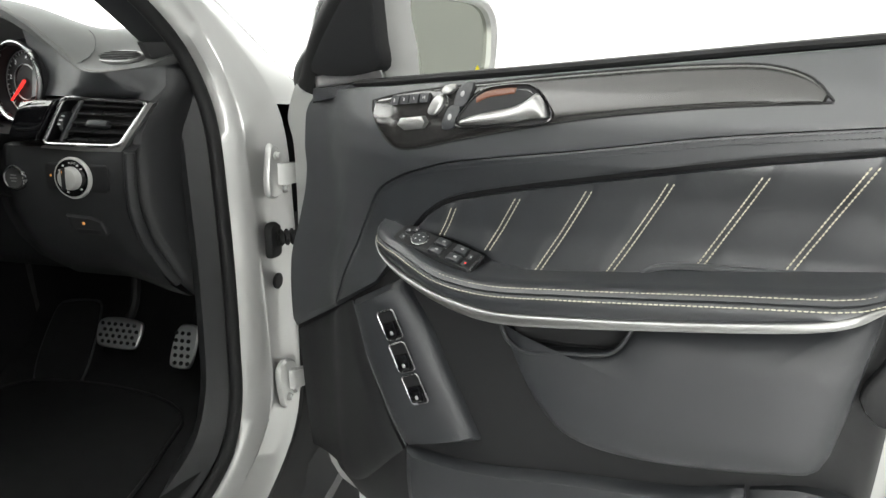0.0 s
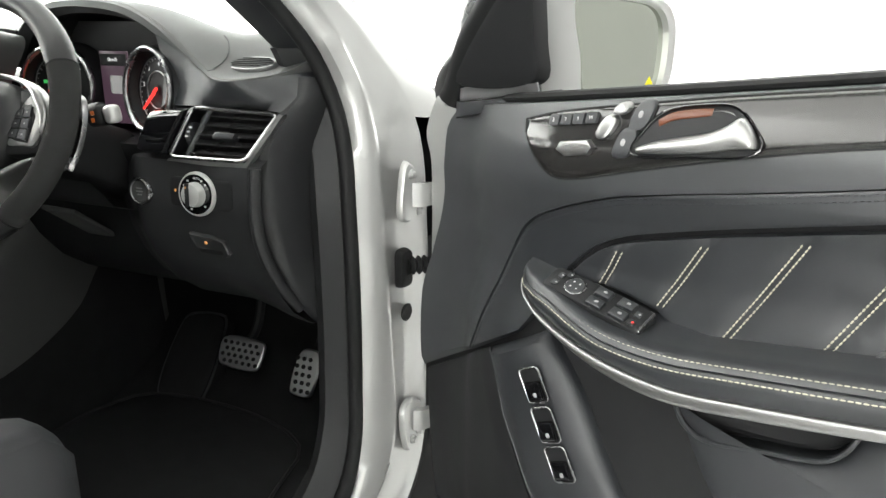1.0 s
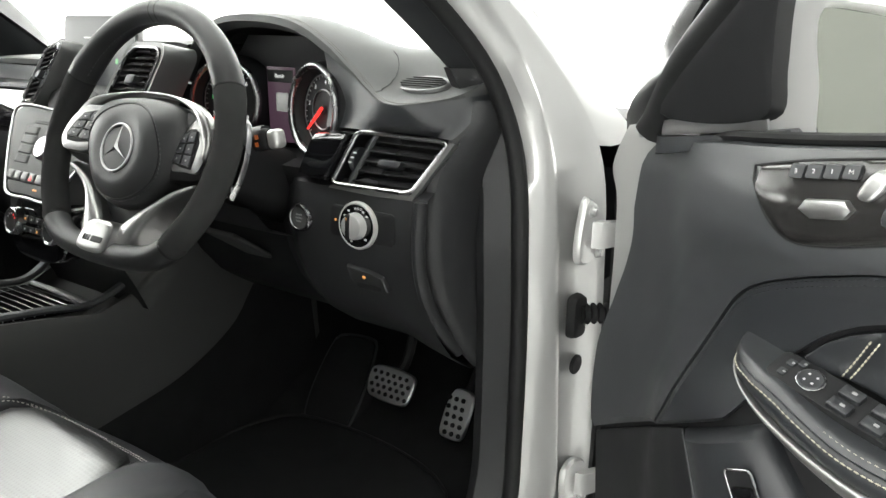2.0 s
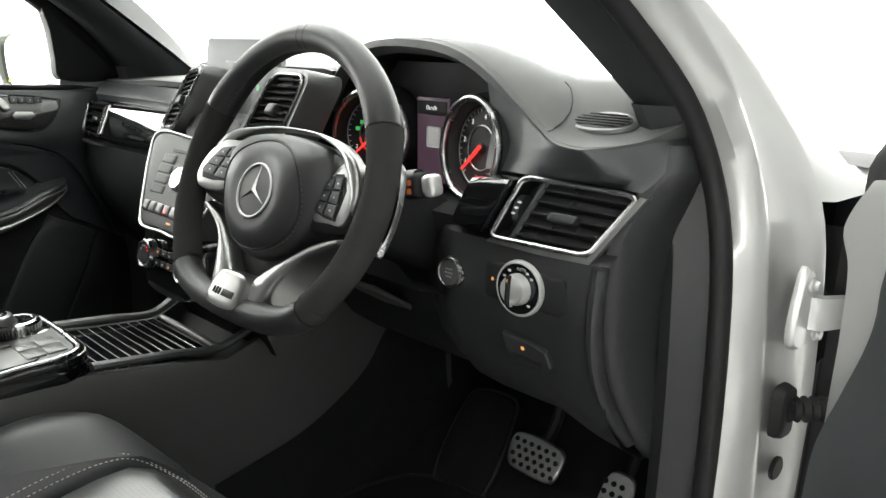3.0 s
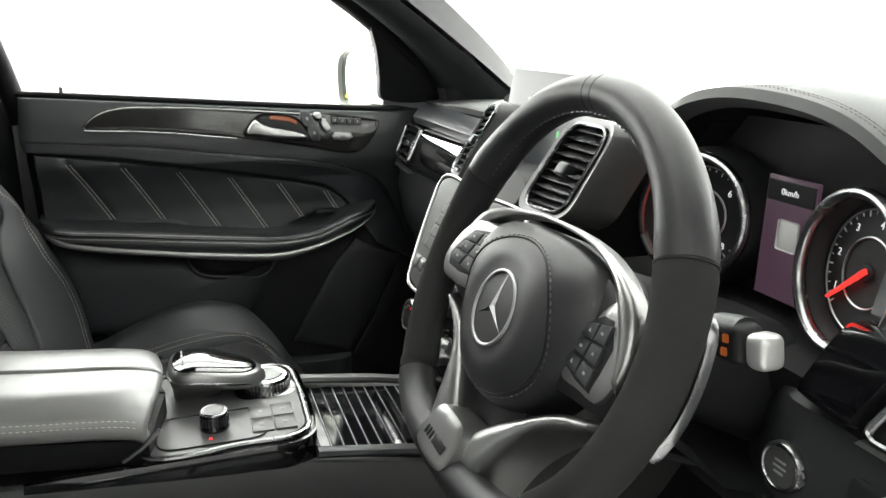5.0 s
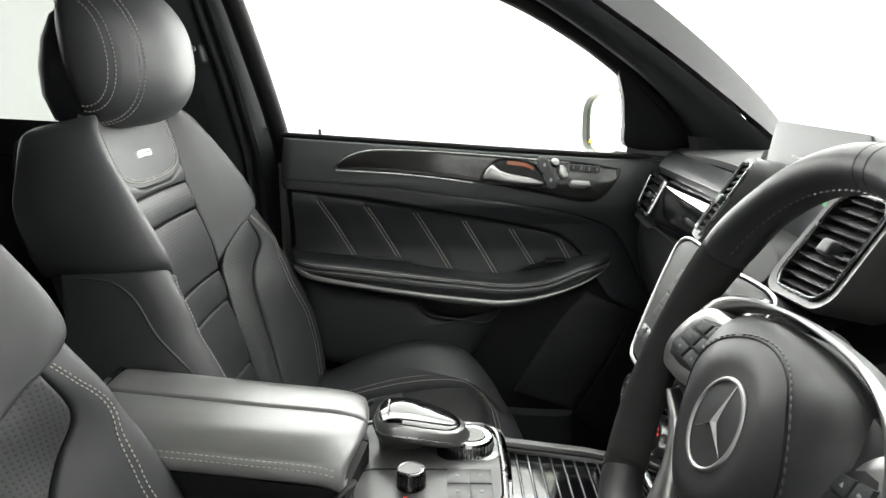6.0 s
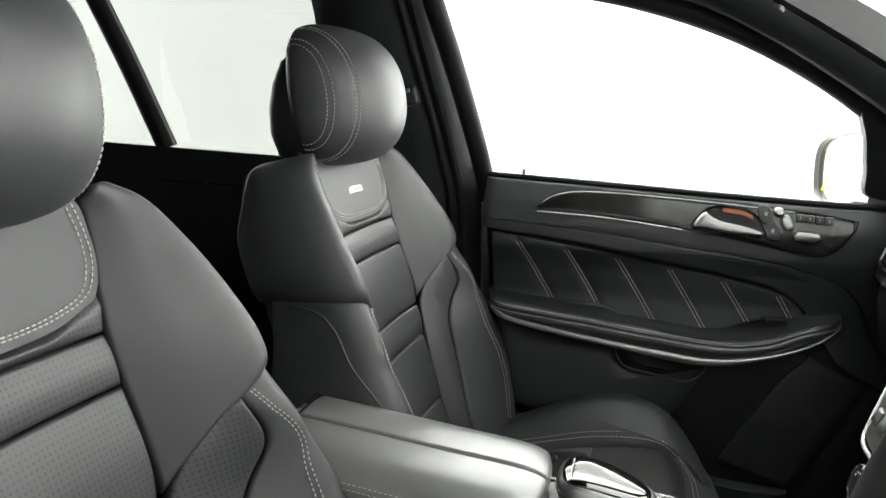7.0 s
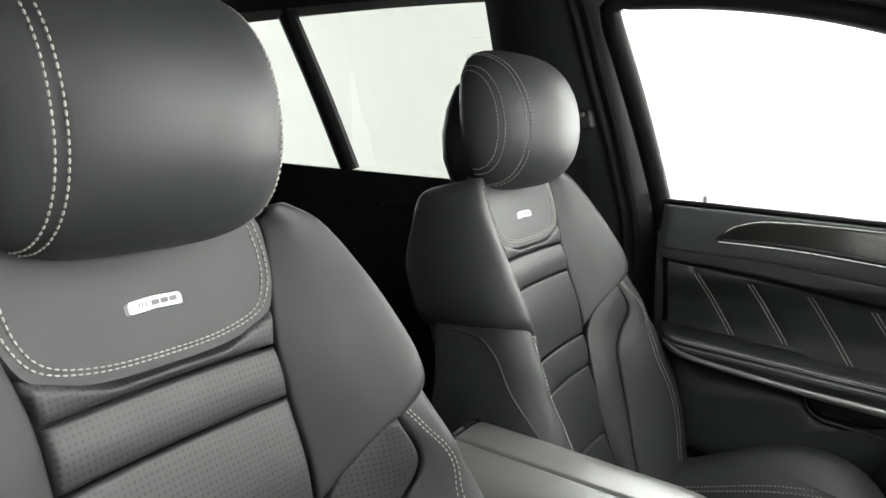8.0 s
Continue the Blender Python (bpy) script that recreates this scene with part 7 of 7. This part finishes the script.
for j in range(4):
    for i in range(6):
        x, y = -.038 + .0150 * i + .0075 * (j % 2) - .002, .017 - .0125 * j
        if abs(x) < .043:
            part("stud", lathe([(.0042, .0035), (.004, .0055), (.0005, .006)], bmx @ Matrix.Translation((x, y, 0)), 10), RUBBER, brake)
part("pedal_arm", tube(curve([(.49, 1.49, .62), (.49, 1.54, .66), (.49, 1.56, .80), (.49, 1.52, .95)], 16), .010, 8), PLASTIC_DARK, brake, "black pedal arm")
acc = thing("accelerator_pedal", .64, 1.50, .52, "steel accelerator pedal with black rubber studs", "pedal")
amx = facing((.640, 1.480, .602), (0, -1, .50))
part("pedal_pad", puff(curve([(-.014, .046), (.020, .048), (.026, .040), (.022, -.036), (.014, -.042), (-.022, -.040), (-.026, -.034)], 36, True), on(amx), .004, 6, 5, .006), STEEL, acc, "polished steel pedal plate")
for j in range(5):
    for i in range(3):
        x, y = -.016 + .0145 * i + .003 * (j - 2) * .6, .030 - .0155 * j
        part("stud", lathe([(.0046, .0035), (.0044, .0055), (.0005, .006)], amx @ Matrix.Translation((x, y, 0)), 10), RUBBER, acc)
part("pedal_arm", tube(curve([(.64, 1.49, .60), (.64, 1.55, .66), (.64, 1.60, .80)], 12), .009, 8), PLASTIC_DARK, acc, "black pedal arm")
rest = thing("foot_rest", .25, 1.60, .55, "black carpeted foot rest beside the brake pedal", "foot rest")
fm = facing((.330, 1.535, .575), (.05, -1, .8))
part("rest_pad", puff(curve([(-.045, .075), (.045, .080), (.052, .065), (.045, -.12), (-.05, -.12), (-.056, .06)], 36, True), on(fm), .014, 5, 5, .03), CARPET, rest)
part("rest_edge", tube([fm @ Vector((a, b, .006)) for a, b in curve([(-.045, .075), (.045, .080), (.052, .065), (.045, -.12), (-.05, -.12), (-.056, .06)], 40, True)], .003, 6, True), PLASTIC, rest)
mat_ = thing("floor_mat", .45, 1.05, .485, "black carpet floor mat in the driver's footwell", "floor mat")
mo = curve([(.20, .62), (.72, .62), (.735, 1.1), (.70, 1.30), (.66, 1.42), (.36, 1.46), (.22, 1.42), (.19, 1.1)], 60, True)
mz = lambda x, y, h: Vector((x, y, .482 + h + .05 * smooth(1.40, 1.55, y)))
part("carpet_surface", puff(mo, mz, .006, 10, 5, .004), CARPET, mat_)
part("mat_binding", tube([mz(x, y, .003) for x, y in mo], .0035, 6, True), RUBBER, mat_)

# ---- interior mirror ----
rv = thing("rear_view_mirror", .02, 1.02, 1.56, "black framed interior rear-view mirror", "mirror")
rvm = facing((.02, .985, 1.575), (.28, -.92, -.22))
ro = curve([(-.125, -.02), (-.12, .028), (-.06, .036), (.06, .036), (.12, .028), (.125, -.02), (.10, -.034), (-.10, -.034)], 48, True)
part("mirror_shell", puff(ro, lambda a, b, h: rvm @ Vector((a, b, -h)), .030, 3, 6, 0), PLASTIC_DARK, rv)
part("mirror_rim", tube([rvm @ Vector((a, b, 0)) for a, b in ro], .004, 8, True), PLASTIC_DARK, rv)
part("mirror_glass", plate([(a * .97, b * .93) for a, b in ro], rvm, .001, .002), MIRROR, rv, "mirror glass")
part("mirror_arm", tube([rvm @ Vector((0, .0, -.02)), Vector((.02, 1.03, 1.60)), Vector((.02, 1.06, 1.625))], .012, 8), PLASTIC_DARK, rv)
